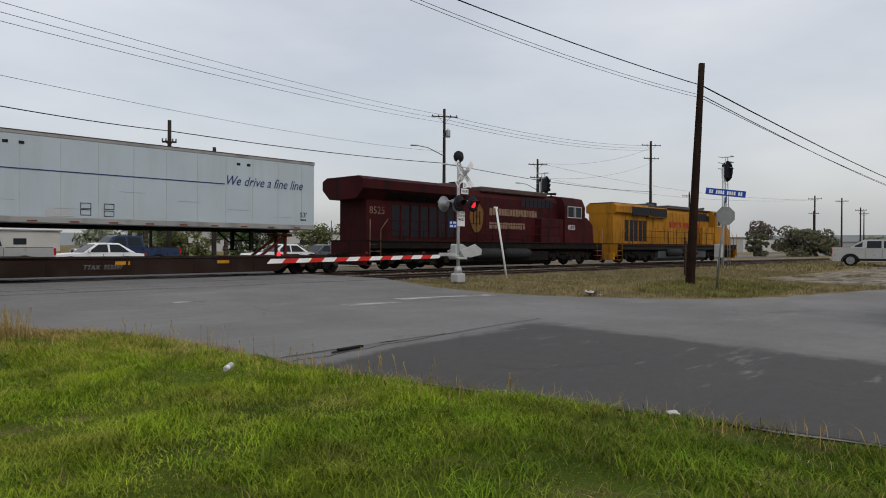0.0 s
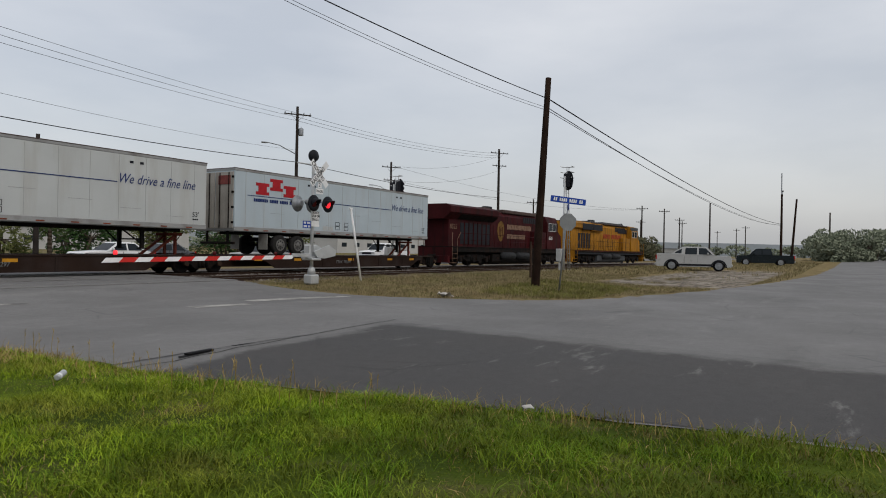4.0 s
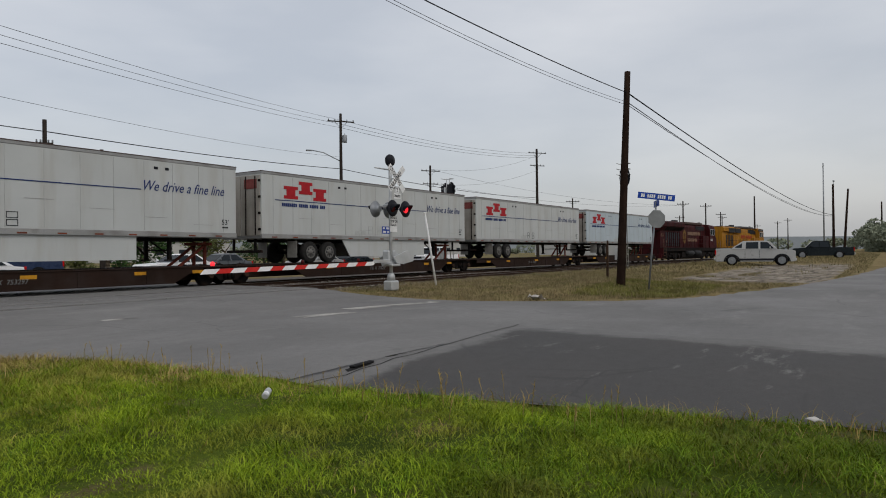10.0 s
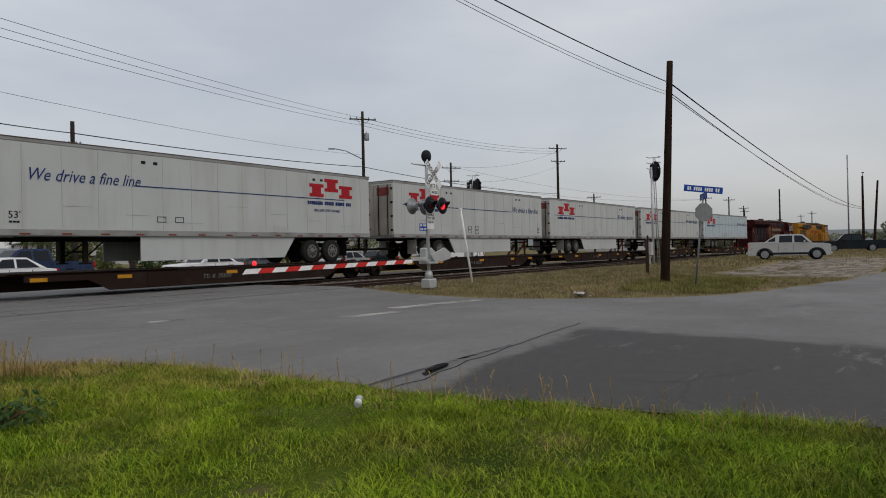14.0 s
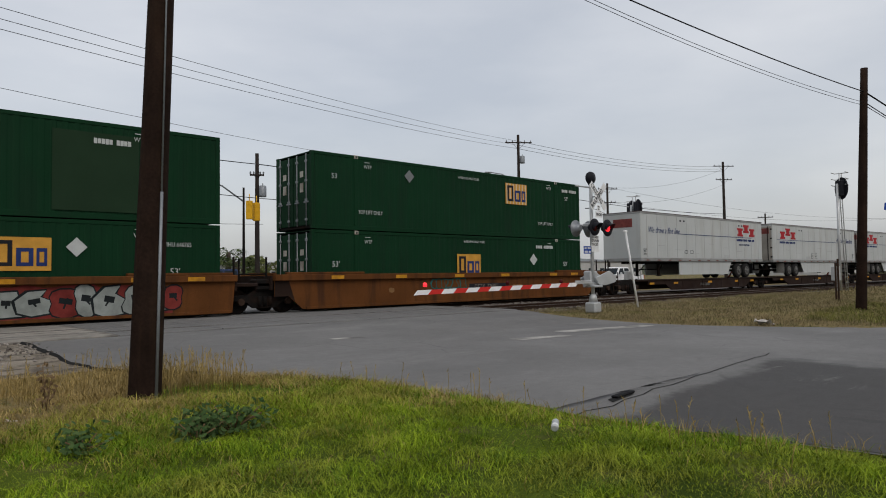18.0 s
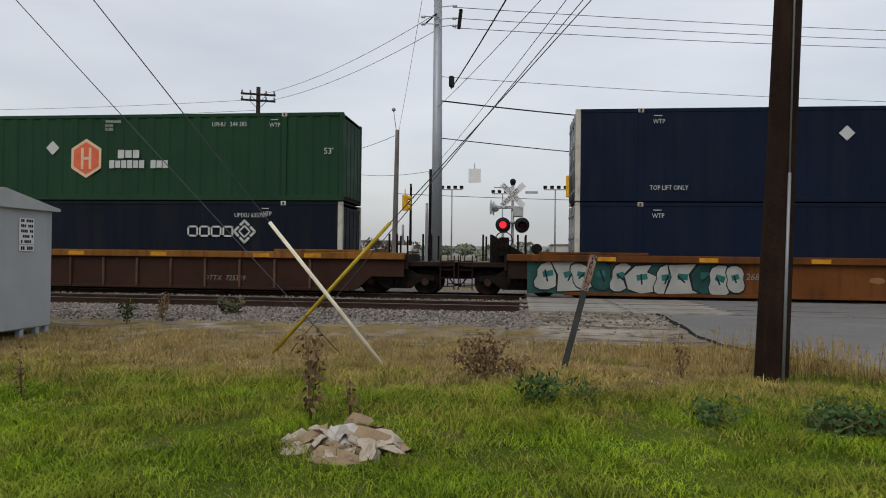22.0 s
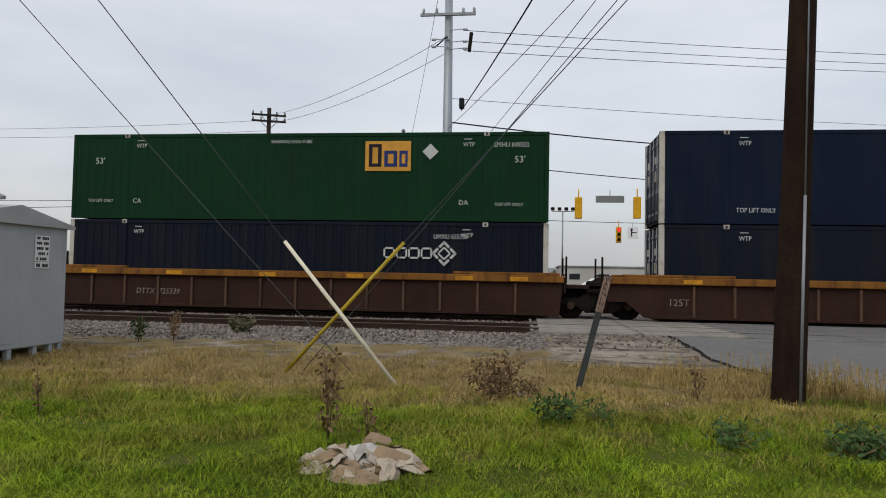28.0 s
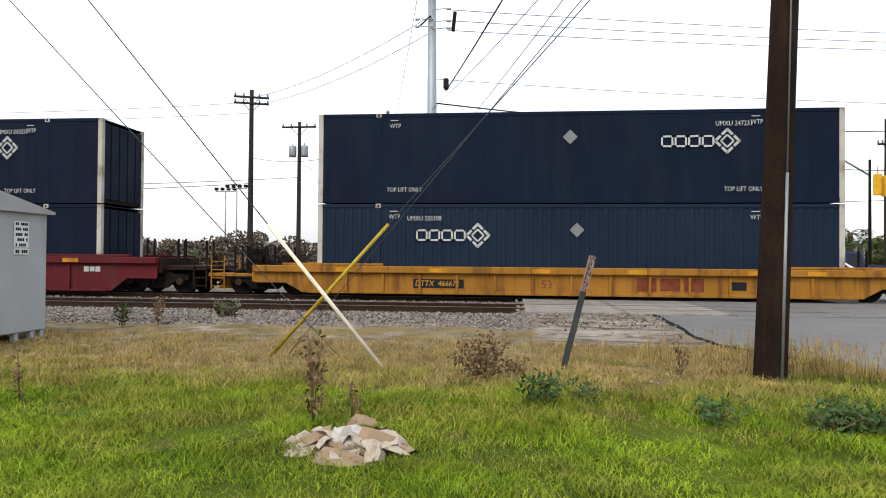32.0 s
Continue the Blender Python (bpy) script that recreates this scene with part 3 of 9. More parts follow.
def build_roads():
    ny = 260

    def cross(i, j):
        y = -60 + 94 * i / ny
        a, b = along(LEFT, y), along(RIGHT, y)
        a += 0.18 * noise.noise((y * 0.8, 3, 0)) + 0.06 * noise.noise((y * 4, 8, 0))
        b += 0.12 * noise.noise((y * 0.9, 7, 0))
        x = a + (b - a) * j / 16
        return (x, y, road_z(x, y) + 0.05 * math.sin(math.pi * j / 16) * step(-5, -14, y) - 0.015)

    tagged(sheet("road", (ny, cross), 16, M_ROAD), "worn grey asphalt road climbing to the crossing", "road", kind="structure")

    def side(i, j):
        t = i / 220
        x = 21.55 + 398 * t**2.2
        a, b = along(TOP, x), along(BOTTOM, x)
        a += 0.25 * noise.noise((x * 0.6, 5, 0)) + 0.08 * noise.noise((x * 3, 2, 0))
        y = a + (b - a) * j / 12
        return (x, y, road_z(x, y) - 0.015)

    tagged(sheet("road_2", (220, side), 12, M_ROAD), "worn grey asphalt side street with ragged edges", "road", kind="structure")

    def patch(i, j):
        t = i / 60
        y = -17.6 - 10.0 * t
        a = along(LEFT, y) + 0.03
        b = 15.5 - 1.0 * t + 0.35 * noise.noise((y * 0.9, 1, 4))
        x = a + (b - a) * j / 36
        if i == 0:
            y = -18.1 + 0.6 * (x - 9.2) / 6.2
        return (x, y + 0.05 * noise.noise((x * 2, 2, 2)), road_z(x, y) - 0.008 + 0.05 * math.sin(math.pi * (x - along(LEFT, y)) / 12.5))

    pt = sheet("road_patch", (60, patch), 36, M_PATCH)
    ca = pt.data.color_attributes.new("rim", "FLOAT_COLOR", "POINT")
    rims = []
    for v in pt.data.vertices:
        x, y = v.co.x, v.co.y
        q = min(step(-0.1, 1.1, -18.1 + 0.6 * (x - 9.2) / 6.2 - y), step(-0.2, 1.4, 15.5 - 0.1 * (-17.6 - y) - x))
        rims += [q, q, q, 1.0]
    ca.data.foreach_set("color", rims)
    tagged(pt, "darker damp asphalt patch with pale worn spots", "road patch", kind="structure")
    f = Form()

    def slab(pts, lift):
        k = len(f.v)
        f.v.extend((x, y, road_z(x, y) + 0.05 * math.sin(math.pi * (x - along(LEFT, y)) / (along(RIGHT, y) - along(LEFT, y))) * step(-5, -14, y) - 0.015 + lift) for x, y in pts)
        f.f.append(tuple(range(k, k + len(pts))))
        f.smooth.append(False)

    for (x0, y0), (x1, y1), w in (((14.7, -12.35), (16.3, -12.55), 0.42), ((17.0, -11.8), (20.6, -12.2), 0.45), ((11.6, -9.6), (12.4, -9.7), 0.2)):
        n = 8
        for i in range(n):
            a, b = i / n, (i + 1) / n
            slab([(x0 + (x1 - x0) * q, y0 + (y1 - y0) * q + s * w / 2) for q, s in ((a, -1), (b, -1), (b, 1), (a, 1))], 0.006)
    tagged(part("road_marking", f, M_PAINT), "worn white stop line remnants on the asphalt", "road marking", kind="structure")
    f = Form()
    pts = [(8.9 + i * 0.42, -18.2 + 0.6 * (i * 0.42 - 0.3) / 6.2 + 0.12 * noise.noise((i * 0.7, 0, 0))) for i in range(17)] 
    for (xa, ya), (xb, yb) in zip(pts, pts[1:]):
        slab([(xa, ya - 0.014), (xb, yb - 0.014), (xb, yb + 0.008), (xa, ya + 0.008)], 0.012)
    slab([(9.9, -18.1), (10.5, -18.0), (10.55, -17.9), (10.0, -17.96)], 0.014)
    tagged(part("road_crack", f, M_CRACK), "dark ragged crack along the asphalt patch", "road crack", kind="structure")


build_roads()


def build_road_edge():
    f = Form()
    pts = []
    for i in range(60):
        y = -11.9 + 9.4 * i / 59
        pts.append((along(LEFT, y) + 0.18 * noise.noise((y * 0.8, 3, 0)) + 0.06 * noise.noise((y * 4, 8, 0)), y))
    for i, ((xa, ya), (xb, yb)) in enumerate(zip(pts, pts[1:])):
        wa, wb = 0.06 + 0.05 * noise.noise((i * 0.5, 1, 0)), 0.06 + 0.05 * noise.noise((i * 0.5 + 0.5, 1, 0))
        za, zb_ = road_z(xa, ya) + 0.012, road_z(xb, yb) + 0.012
        f.add([(xa - wa, ya, za - 0.06), (xa + 0.02, ya, za), (xb + 0.02, yb, zb_), (xb - wb, yb, zb_ - 0.06), (xa + 0.05, ya, za - 0.02), (xb + 0.05, yb, zb_ - 0.02)], [(0, 1, 2, 3), (1, 4, 5, 2)])
    tagged(part("road_edge", f, M_CRACK), "dark crumbling asphalt edge beside the dirt", "road edge", kind="structure")


build_road_edge()


def build_tracks():
    XR = [-260, -60, 3.2, 21.7, 38] + [38 + 8 * i for i in range(1, 10)] + [140, 420]

    def bar(f, y, w, lo, hi):
        sec = [(-w / 2, lo), (w / 2, lo), (w / 2, hi), (-w / 2, hi)]
        k = len(f.v)
        for x in XR:
            f.v += [(x, y + curve_y(x) + a, b) for a, b in sec]
        for i in range(len(XR) - 1):
            for j in range(4):
                f.f.append((k + 4 * i + j, k + 4 * i + (j + 1) % 4, k + 4 * i + 4 + (j + 1) % 4, k + 4 * i + 4 + j))
                f.smooth.append(False)

    def rail_profile(f, y, z):
        for w, lo, hi in ((0.14, z - 0.17, z - 0.145), (0.03, z - 0.145, z - 0.045), (0.07, z - 0.045, z - 0.006)):
            bar(f, y, w, lo, hi)

    for c, name in ((0.0, "track_far"), (TRACK_NEAR, "track_near")):
        tr = thing(name, "railway track with rusty rails on timber ties and ballast", "railway track", kind="structure")
        for s in (-0.753, 0.753):
            f, g = Form(), Form()
            rail_profile(f, c + s, RAIL_Z)
            bar(g, c + s, 0.062, RAIL_Z - 0.006, RAIL_Z)
            r = part("rail", f, M_RAIL, tr, "rusty steel rail")
            part("rail_head", g, M_RAILTOP, r, "worn bright rail head")
        tie = Form().box(0, 0, 0, 0.22, 2.6, 0.17, 0.02).mesh("tie", M_TIE)
        rng = random.Random(5)
        xs = [-16 + 0.52 * i for i in range(37)] + [22.0 + 0.52 * i for i in range(60)]
        for x in xs:
            t = part("tie", tie, M_TIE, tr)
            t.matrix_basis = pose(x + rng.uniform(-0.03, 0.03), c + curve_y(x) + rng.uniform(-0.05, 0.05), RAIL_Z - 0.262, 0, 0, rng.uniform(-1.5, 1.5))
        f = Form()
        for x in [-70 + 0.52 * i for i in range(103)] + [53.5 + 0.52 * i for i in range(130)]:
            f.box(x, c + curve_y(x), RAIL_Z - 0.262, 0.22, 2.6, 0.17)
        tagged(part("far_ties", f, M_TIE, tr), kind="stuff")
    # crossing panels between and beside the rails
    cr = thing("crossing_panels", "pale worn timber and concrete crossing panels between rails", "crossing", kind="structure")
    rng = random.Random(9)
    for y0, y1 in ((-6.35, -5.75), (-5.72, -5.22), (-5.08, -4.42), (-4.38, -3.72), (-3.58, -3.05), (-3.0, -2.3), (-2.25, -1.5), (-1.45, -0.82), (-0.68, -0.02), (0.02, 0.68), (0.82, 1.5)):
        x = 3.2
        while x < 21.5:
            ln = min(2.44, 21.6 - x)
            f = Form().box(0, 0, 0, ln - 0.02, y1 - y0, 0.12, 0.012)
            p = part("panel", f, M_CONC if x < 6.0 else M_ROAD, cr)
            zz = road_z(x, (y0 + y1) / 2) - 0.04 + rng.uniform(-0.008, 0.004)
            p.matrix_basis = pose(x + ln / 2, (y0 + y1) / 2, zz, 0.6 if y1 < -5.6 else 0, 0, 0)
            x += ln
    f = Form().box(-6.4, -5.62, 0.05, 19.4, 0.1, 0.18, 0.02)
    part("edge_timber", f, M_TIE, cr, "dark timber beam along the near rail")


build_tracks()

# ---- the train: everything is built with x counted from the front of the leading trailer ----
TRAIN = []          # things that ride with the train


def rides(ob):
    TRAIN.append(ob)
    return ob


def run(t):
    """Distance of the leading trailer's front along the track at t seconds."""
    return 21.666 + 5.02204 * t + 0.039198 * t * t + 0.00030473 * t**3


def corrugated(f, x0, x1, z0, z1, y, out, pitch=0.28, depth=0.035):
    """A side wall with upright trapezoid ribs; out is the sign of the side it faces."""
    n = max(1, round((x1 - x0) / pitch))
    p = (x1 - x0) / n
    prof = []
    for i in range(n):
        a = x0 + i * p
        prof += [(a, y), (a + p * 0.38, y), (a + p * 0.5, y - out * depth), (a + p * 0.88, y - out * depth)]
    prof.append((x1, y))
    k = len(f.v)
    for x, yy in prof:
        f.v += [(x, yy, z0), (x, yy, z1)]
    for i in range(len(prof) - 1):
        f.f.append((k + 2 * i, k + 2 * i + 2, k + 2 * i + 3, k + 2 * i + 1))
        f.smooth.append(False)


def diam_mark(parent, x, z, h, y=-1.318):
    """White maker's mark: four plain square frames and a ring of blocks set on edge round a small frame."""
    w = h * 1.12
    for i in range(4):
        x0, t = x + i * w, h * 0.16
        f = Form()
        for a, c, d, e in ((0.03, -0.5, 0.03 + t / w, 0.5), (0.8, -0.5, 0.8 + t / w, 0.5), (0.03, -0.5, 0.8 + t / w, -0.5 + t / h), (0.03, 0.5 - t / h, 0.8 + t / w, 0.5)):
            f.box(x0 + (a + d) / 2 * w, y, z + (c + e) / 2 * h, (d - a) * w, 0.006, (e - c) * h)
        part("painted_bar", f, M_LETTER, parent, "white square frame of a maker's mark")
    cx, r = x + w * 4 + h * 1.0, h * 1.12
    for i in range(8):
        side, k = divmod(i, 2)
        m = Matrix.Translation((cx, y, z)) @ pose(0, 0, 0, 0, 45 + 90 * side, 0)
        part("painted_block", Form().box((k - 0.5) * r * 0.74, 0, r * 0.62, r * 0.6, 0.006, r * 0.2, 0, m), M_LETTER, parent)
    for side in range(4):
        m = Matrix.Translation((cx, y, z)) @ pose(0, 0, 0, 0, 45 + 90 * side, 0)
        part("painted_block", Form().box(0.0, 0, r * 0.33, r * 0.66, 0.006, r * 0.13, 0, m), M_LETTER, parent)


def diamond(parent, x, z, r, material, y=-1.319):
    f = Form().box(0, 0, 0, r * 1.41, 0.006, r * 1.41, 0, Matrix.Translation((x, y, z)) @ pose(0, 0, 0, 0, 45, 0))
    part("placard", f, material, parent, "pale diamond placard holder")


def square_mark(parent, x, z, w, h, y=-1.319, striped=False):
    b = part("painted_mark", Form().box(x, y, z, w, 0.006, h), M_GOLD, parent, "gold square mark with dark blocks")
    # cream stripes paint the corrugation's sheen onto the flat plate
    if striped:
        for i in range(7):
            part("mark_stripe", Form().box(x - w * 0.43 + w * 0.145 * i, y - 0.002, z, w * 0.06, 0.006, h * 0.99), M_CREAM, b, "pale stripe of the mark, painted sheen of the corrugation")
    for i, (a, c, lo, hi) in enumerate(((-0.28, 0.28, -0.36, 0.4), (0.06, 0.28, -0.36, 0.18), (0.34, 0.18, -0.36, 0.18))):
        f = Form()
        for e in (-0.36, 0.36):
            f.box(x + (a + c * e) * w, y - 0.007, z + (lo + hi) / 2 * h, c * w * 0.28, 0.004, h * (hi - lo))
        for q in (lo + 0.055, hi - 0.055):
            f.box(x + a * w, y - 0.007, z + q * h, c * w * 0.5, 0.0036, h * 0.11)
        part("mark_block", f, M_BLACKLET if i == 0 else M_BLUELET, b, "dark block of the mark")


def bars(parent, x, z, w, h, n, material, y=-1.318, name="painted_writing", words=()):
    """Small writing as plain bars; words: how many bars stand together before each gap."""
    breaks = [sum(words[:i + 1]) for i in range(len(words) - 1)]
    p = w / (n + 0.9 * len(breaks))
    for i in range(n):
        k = (1.0, 0.9, 0.96)[i * 7 % 3]
        gap = 0.9 * sum(1 for q in breaks if q <= i)
        part(name, Form().box(x + p * (i + gap + 0.42), y, z, p * 0.84, 0.005, h * k), material, parent)


CONTAINERS = {}


def container(front, z, paint, style, label):
    """A 53 ft container whose front end is at x = front; sides, roof, ends, posts, rails and marks are parts."""
    L, W, H = 16.15, 2.6, 2.88
    c = rides(thing("shipping_container", label, "container", pose(front, 0, z), "containers on the well cars"))
    c["span"] = -16.15
    key = (paint.name, style)
    if key in CONTAINERS:
        for o in CONTAINERS[key]:
            q = o.copy()
            scene.collection.objects.link(q)
            q.parent = c
            for r in o.children:
                k = r.copy()
                scene.collection.objects.link(k)
                k.parent = q
        return c
    pitch, depth = (0.55, 0.03) if style == "hex" else (0.29, 0.026) if style == "ribbed" else (0.3, 0.008 if style == "diam" else 0.013)
    for s, name in ((-1, "side_wall"), (1, "side_wall")):
        f = Form()
        corrugated(f, -L + 0.16, -0.16, 0.16, H - 0.12, s * (W / 2 - 0.012), s, pitch, depth)
        part(name, f, paint, c)
    part("roof", Form().box(-L / 2, 0, H - 0.04, L - 0.1, W - 0.1, 0.03), paint, c)
    part("floor", Form().box(-L / 2, 0, 0.1, L - 0.1, W - 0.1, 0.12), M_STEEL, c)
    f = Form()
    for k in range(5):
        f.box(-0.05, -1.0 + 0.5 * k, H / 2, 0.05, 0.46, H - 0.3, 0.02)
    part("front_wall", f, paint, c)
    for s in (-1, 1):
        d = part("rear_door", Form().box(-L + 0.04, s * 0.6, H / 2, 0.06, 1.15, H - 0.28, 0.015), paint, c)
        for y in (s * 0.95, s * 0.3):
            part("locking_rod", Form().cyl((-L - 0.005, y, 0.12), (-L - 0.005, y, H - 0.1), 0.022, 0.022, 6).box(-L - 0.01, y, 1.0, 0.03, 0.3, 0.05), M_GALV, d, "grey locking rod")
            for k in range(4):
                part("rod_bracket", Form().box(-L - 0.012, y, 0.35 + 0.72 * k, 0.05, 0.14, 0.09, 0.01), M_GALV, d)
        for z, hh in ((1.55, 0.34), (2.05, 0.22)):
            part("door_plate", Form().box(-L + 0.003, s * 0.62, z, 0.02, 0.22, hh), M_POST, d, "pale plate on the door")
    post = M_POST if style in ("diam", "ribbed") else paint
    for x in (-0.08, -L + 0.08):
        for s in (-1, 1):
            f = Form().box(x, s * (W / 2 - 0.08), H / 2, 0.16 if post is M_POST else 0.14, 0.16, H - 0.02, 0.012)
            part("corner_post", f, post, c, "dirty white corner post" if post is M_POST else "")
    for s in (-1, 1):
        part("bottom_rail", Form().box(-L / 2, s * (W / 2 - 0.04), 0.09, L - 0.3, 0.08, 0.17, 0.01), paint, c)
        part("top_rail", Form().box(-L / 2, s * (W / 2 - 0.05), H - 0.07, L - 0.3, 0.1, 0.12, 0.012), paint, c)
    for x in (-1.98, -L + 1.98):
        for s in (-1, 1):
            part("lift_post", Form().box(x, s * (W / 2 - 0.03), H / 2, 0.17, 0.062, H - 0.2, 0.01), paint, c, "upright at the lifting point")
            cast = part("corner_casting", Form().box(x, s * (W / 2 - 0.02), H - 0.07, 0.18, 0.07, 0.14, 0.015), M_POST, c, "pale steel lifting casting")
            part("slot", Form().box(x, s * (W / 2 + 0.0165), H - 0.07, 0.06, 0.004, 0.08, 0.001), M_BLACKLET, cast, "dark slot")
        y = -1.318
        lettering("WTP", 0.2, M_LETTER, c, (x - 0.75 if x > -8 else x + 0.35) if style != "hex" else x - 0.5, y, H - 0.42, 0.85)
        bars(c, (x - 0.72 if x > -8 else x + 0.38) if style != "hex" else x - 0.46, H - 0.24, 0.3, 0.025, 1, M_LETTER)
    CONTAINERS[key] = list(c.children)
    return c


def dress(c, style):
    """Marks that differ from one container to the next. x from the front end, z from the floor."""
    y = -1.318
    if style == "sqr1":
        square_mark(c, -4.98, 2.03, 1.5, 0.97, striped=True); diamond(c, -11.54, 2.3, 0.26, M_SIGNBACK)
        lettering("TOP LIFT ONLY", 0.21, M_LETTER, c, -3.44, y, 0.7, 0.8); lettering("TOP LIFT ONLY", 0.21, M_LETTER, c, -14.1, y, 0.7, 0.8)
        lettering("WARNING HIGH CUBE", 0.15, M_LETTER, c, -8.8, y, 2.5, 0.85); bars(c, -1.5, 2.45, 1.2, 0.15, 9, M_LETTER, words=(4, 5))
        lettering("53'", 0.26, M_LETTER, c, -1.3, y, 2.05); lettering("53", 0.26, M_LETTER, c, -15.3, y, 2.0)
    elif style == "sqr2":
        square_mark(c, -8.18, 1.58, 1.45, 0.95); diamond(c, -3.8, 1.84, 0.28, M_LETTER)
        lettering("53'", 0.3, M_LETTER, c, -1.5, y, 1.62); lettering("53'", 0.3, M_LETTER, c, -15.3, y, 1.6)
        lettering("WARNING HIGH CUBE", 0.15, M_LETTER, c, -8.5, y, 2.6, 0.85); bars(c, -3.6, 2.46, 1.3, 0.15, 10, M_LETTER, words=(4, 6))
    elif style == "sqr5":
        square_mark(c, -5.65, 1.87, 1.46, 0.92); diamond(c, -4.28, 2.08, 0.28, M_LETTER)
        lettering("EMHU 646765", 0.2, M_LETTER, c, -1.92, y, 2.2, 0.8); lettering("53'", 0.28, M_LETTER, c, -1.65, y, 1.36); lettering("53'", 0.3, M_LETTER, c, -15.4, y, 1.48)
        lettering("WARNING HIGH CUBE", 0.15, M_LETTER, c, -8.5, y, 2.6, 0.85)
    elif style == "sqr3":
        square_mark(c, -12.09, 1.86, 1.48, 0.98, striped=True); diamond(c, -8.41, 1.89, 0.26, M_SIGNBACK)
        part("paint_patch", Form().box(-3.75, y + 0.001, 1.38, 2.35, 0.004, 2.3), M_GREENDULL, c, "dull repainted green panel")
        lettering("TOP LIFT ONLY", 0.21, M_LETTER, c, -14.09, y, 0.36, 0.85); bars(c, -3.85, 2.3, 1.05, 0.16, 9, M_LETTER, y=-1.324, words=(5, 4)); bars(c, -8.16, 1.6, 0.2, 0.26, 2, M_LETTER)
    elif style == "sqr4":
        square_mark(c, -5.16, 2.1, 1.5, 0.97); diamond(c, -3.78, 2.24, 0.26, M_LETTER)
        lettering("WARNING HIGH CUBE", 0.16, M_LETTER, c, -9.1, y, 2.58, 0.85); lettering("53'", 0.3, M_LETTER, c, -1.1, y, 1.98); lettering("53'", 0.3, M_LETTER, c, -15.3, y, 1.95)
        lettering("TOP LIFT ONLY", 0.15, M_LETTER, c, -1.7, y, 0.55, 0.85); lettering("TOP LIFT ONLY", 0.15, M_LETTER, c, -15.5, y, 0.6, 0.85)
        lettering("DA", 0.22, M_LETTER, c, -2.85, y, 0.6); lettering("CA", 0.22, M_LETTER, c, -13.9, y, 0.6)
        lettering("EMHU 649552", 0.22, M_LETTER, c, -1.75, y, 2.45, 0.85)
    elif style == "hex":
        f = Form()
        f.prism([(-8.86 + 0.62 * math.cos(radians(60 * i + 90)), 1.4 + 0.66 * math.sin(radians(60 * i + 90))) for i in range(6)], "y", y - 0.004, y)
        h = part("painted_mark", f, M_CREAM, c, "cream hexagon mark with orange blocks")
        f = Form()
        f.prism([(-8.86 + 0.52 * math.cos(radians(60 * i + 90)), 1.4 + 0.55 * math.sin(radians(60 * i + 90))) for i in range(6)], "y", y - 0.008, y - 0.004)
        o = part("mark_block", f, M_ORANGE, h, "orange hexagon of the mark")
        for a in (-0.14, 0.14):
            part("mark_stripe", Form().box(-8.86 + a, y - 0.0095, 1.4, 0.09, 0.003, 0.72), M_CREAM, h, "cream upright stripe")
        part("mark_stripe", Form().box(-8.86, y - 0.0093, 1.4, 0.3, 0.003, 0.09), M_CREAM, h, "cream cross stripe")
        bars(c, -7.73, 1.54, 0.8, 0.28, 3, M_LETTER); bars(c, -8.03, 1.2, 2.1, 0.27, 9, M_LETTER, words=(6, 3))
        diamond(c, -10.08, 1.76, 0.24, M_LETTER)
        lettering("53'", 0.28, M_LETTER, c, -0.65, y, 1.6); lettering("53'", 0.28, M_LETTER, c, -15.8, y, 1.6)
        lettering("WARNING\nHIGH\nCUBE", 0.13, M_LETTER, c, -8.2, y, 2.5, 0.9); lettering("UPHU   244 385", 0.21, M_LETTER, c, -4.45, y, 2.5, 0.85)
    elif style in ("diam_c1", "diam_c2", "diam_low", "diam_e2", "diam_f1", "diam_f2"):
        mx, mz, dx, num = {"diam_c1": (-5.56, 2.0, -8.2, "UMXU 252666"), "diam_c2": (-5.52, 2.0, None, "UMXU 238016"), "diam_low": (-5.25, 1.88, None, "UMXU 635738"), "diam_e2": (-5.4, 1.86, -8.21, "UMXU 257576"), "diam_f1": (-5.38, 1.89, -8.12, "UMXU 247231"), "diam_f2": (-12.95, 1.88, -7.9, "UMXU 255108")}[style]
        diam_mark(c, mx, mz, 0.36)
        if dx:
            diamond(c, dx, 1.78 if style == "diam_e2" else 2.06, 0.23, M_SIGNBACK if style in ("diam_f1", "diam_f2") else M_LETTER)
        lettering(num, 0.21, M_LETTER, c, mx + 1.62 if style != "diam_f2" else mx - 0.28, y, mz + 0.53, 0.85)
        if style in ("diam_c1", "diam_f1"):
            lettering("TOP LIFT ONLY", 0.2, M_LETTER, c, -3.5, y, 0.42, 0.82); lettering("TOP LIFT ONLY", 0.2, M_LETTER, c, -13.9, y, 0.42, 0.82)


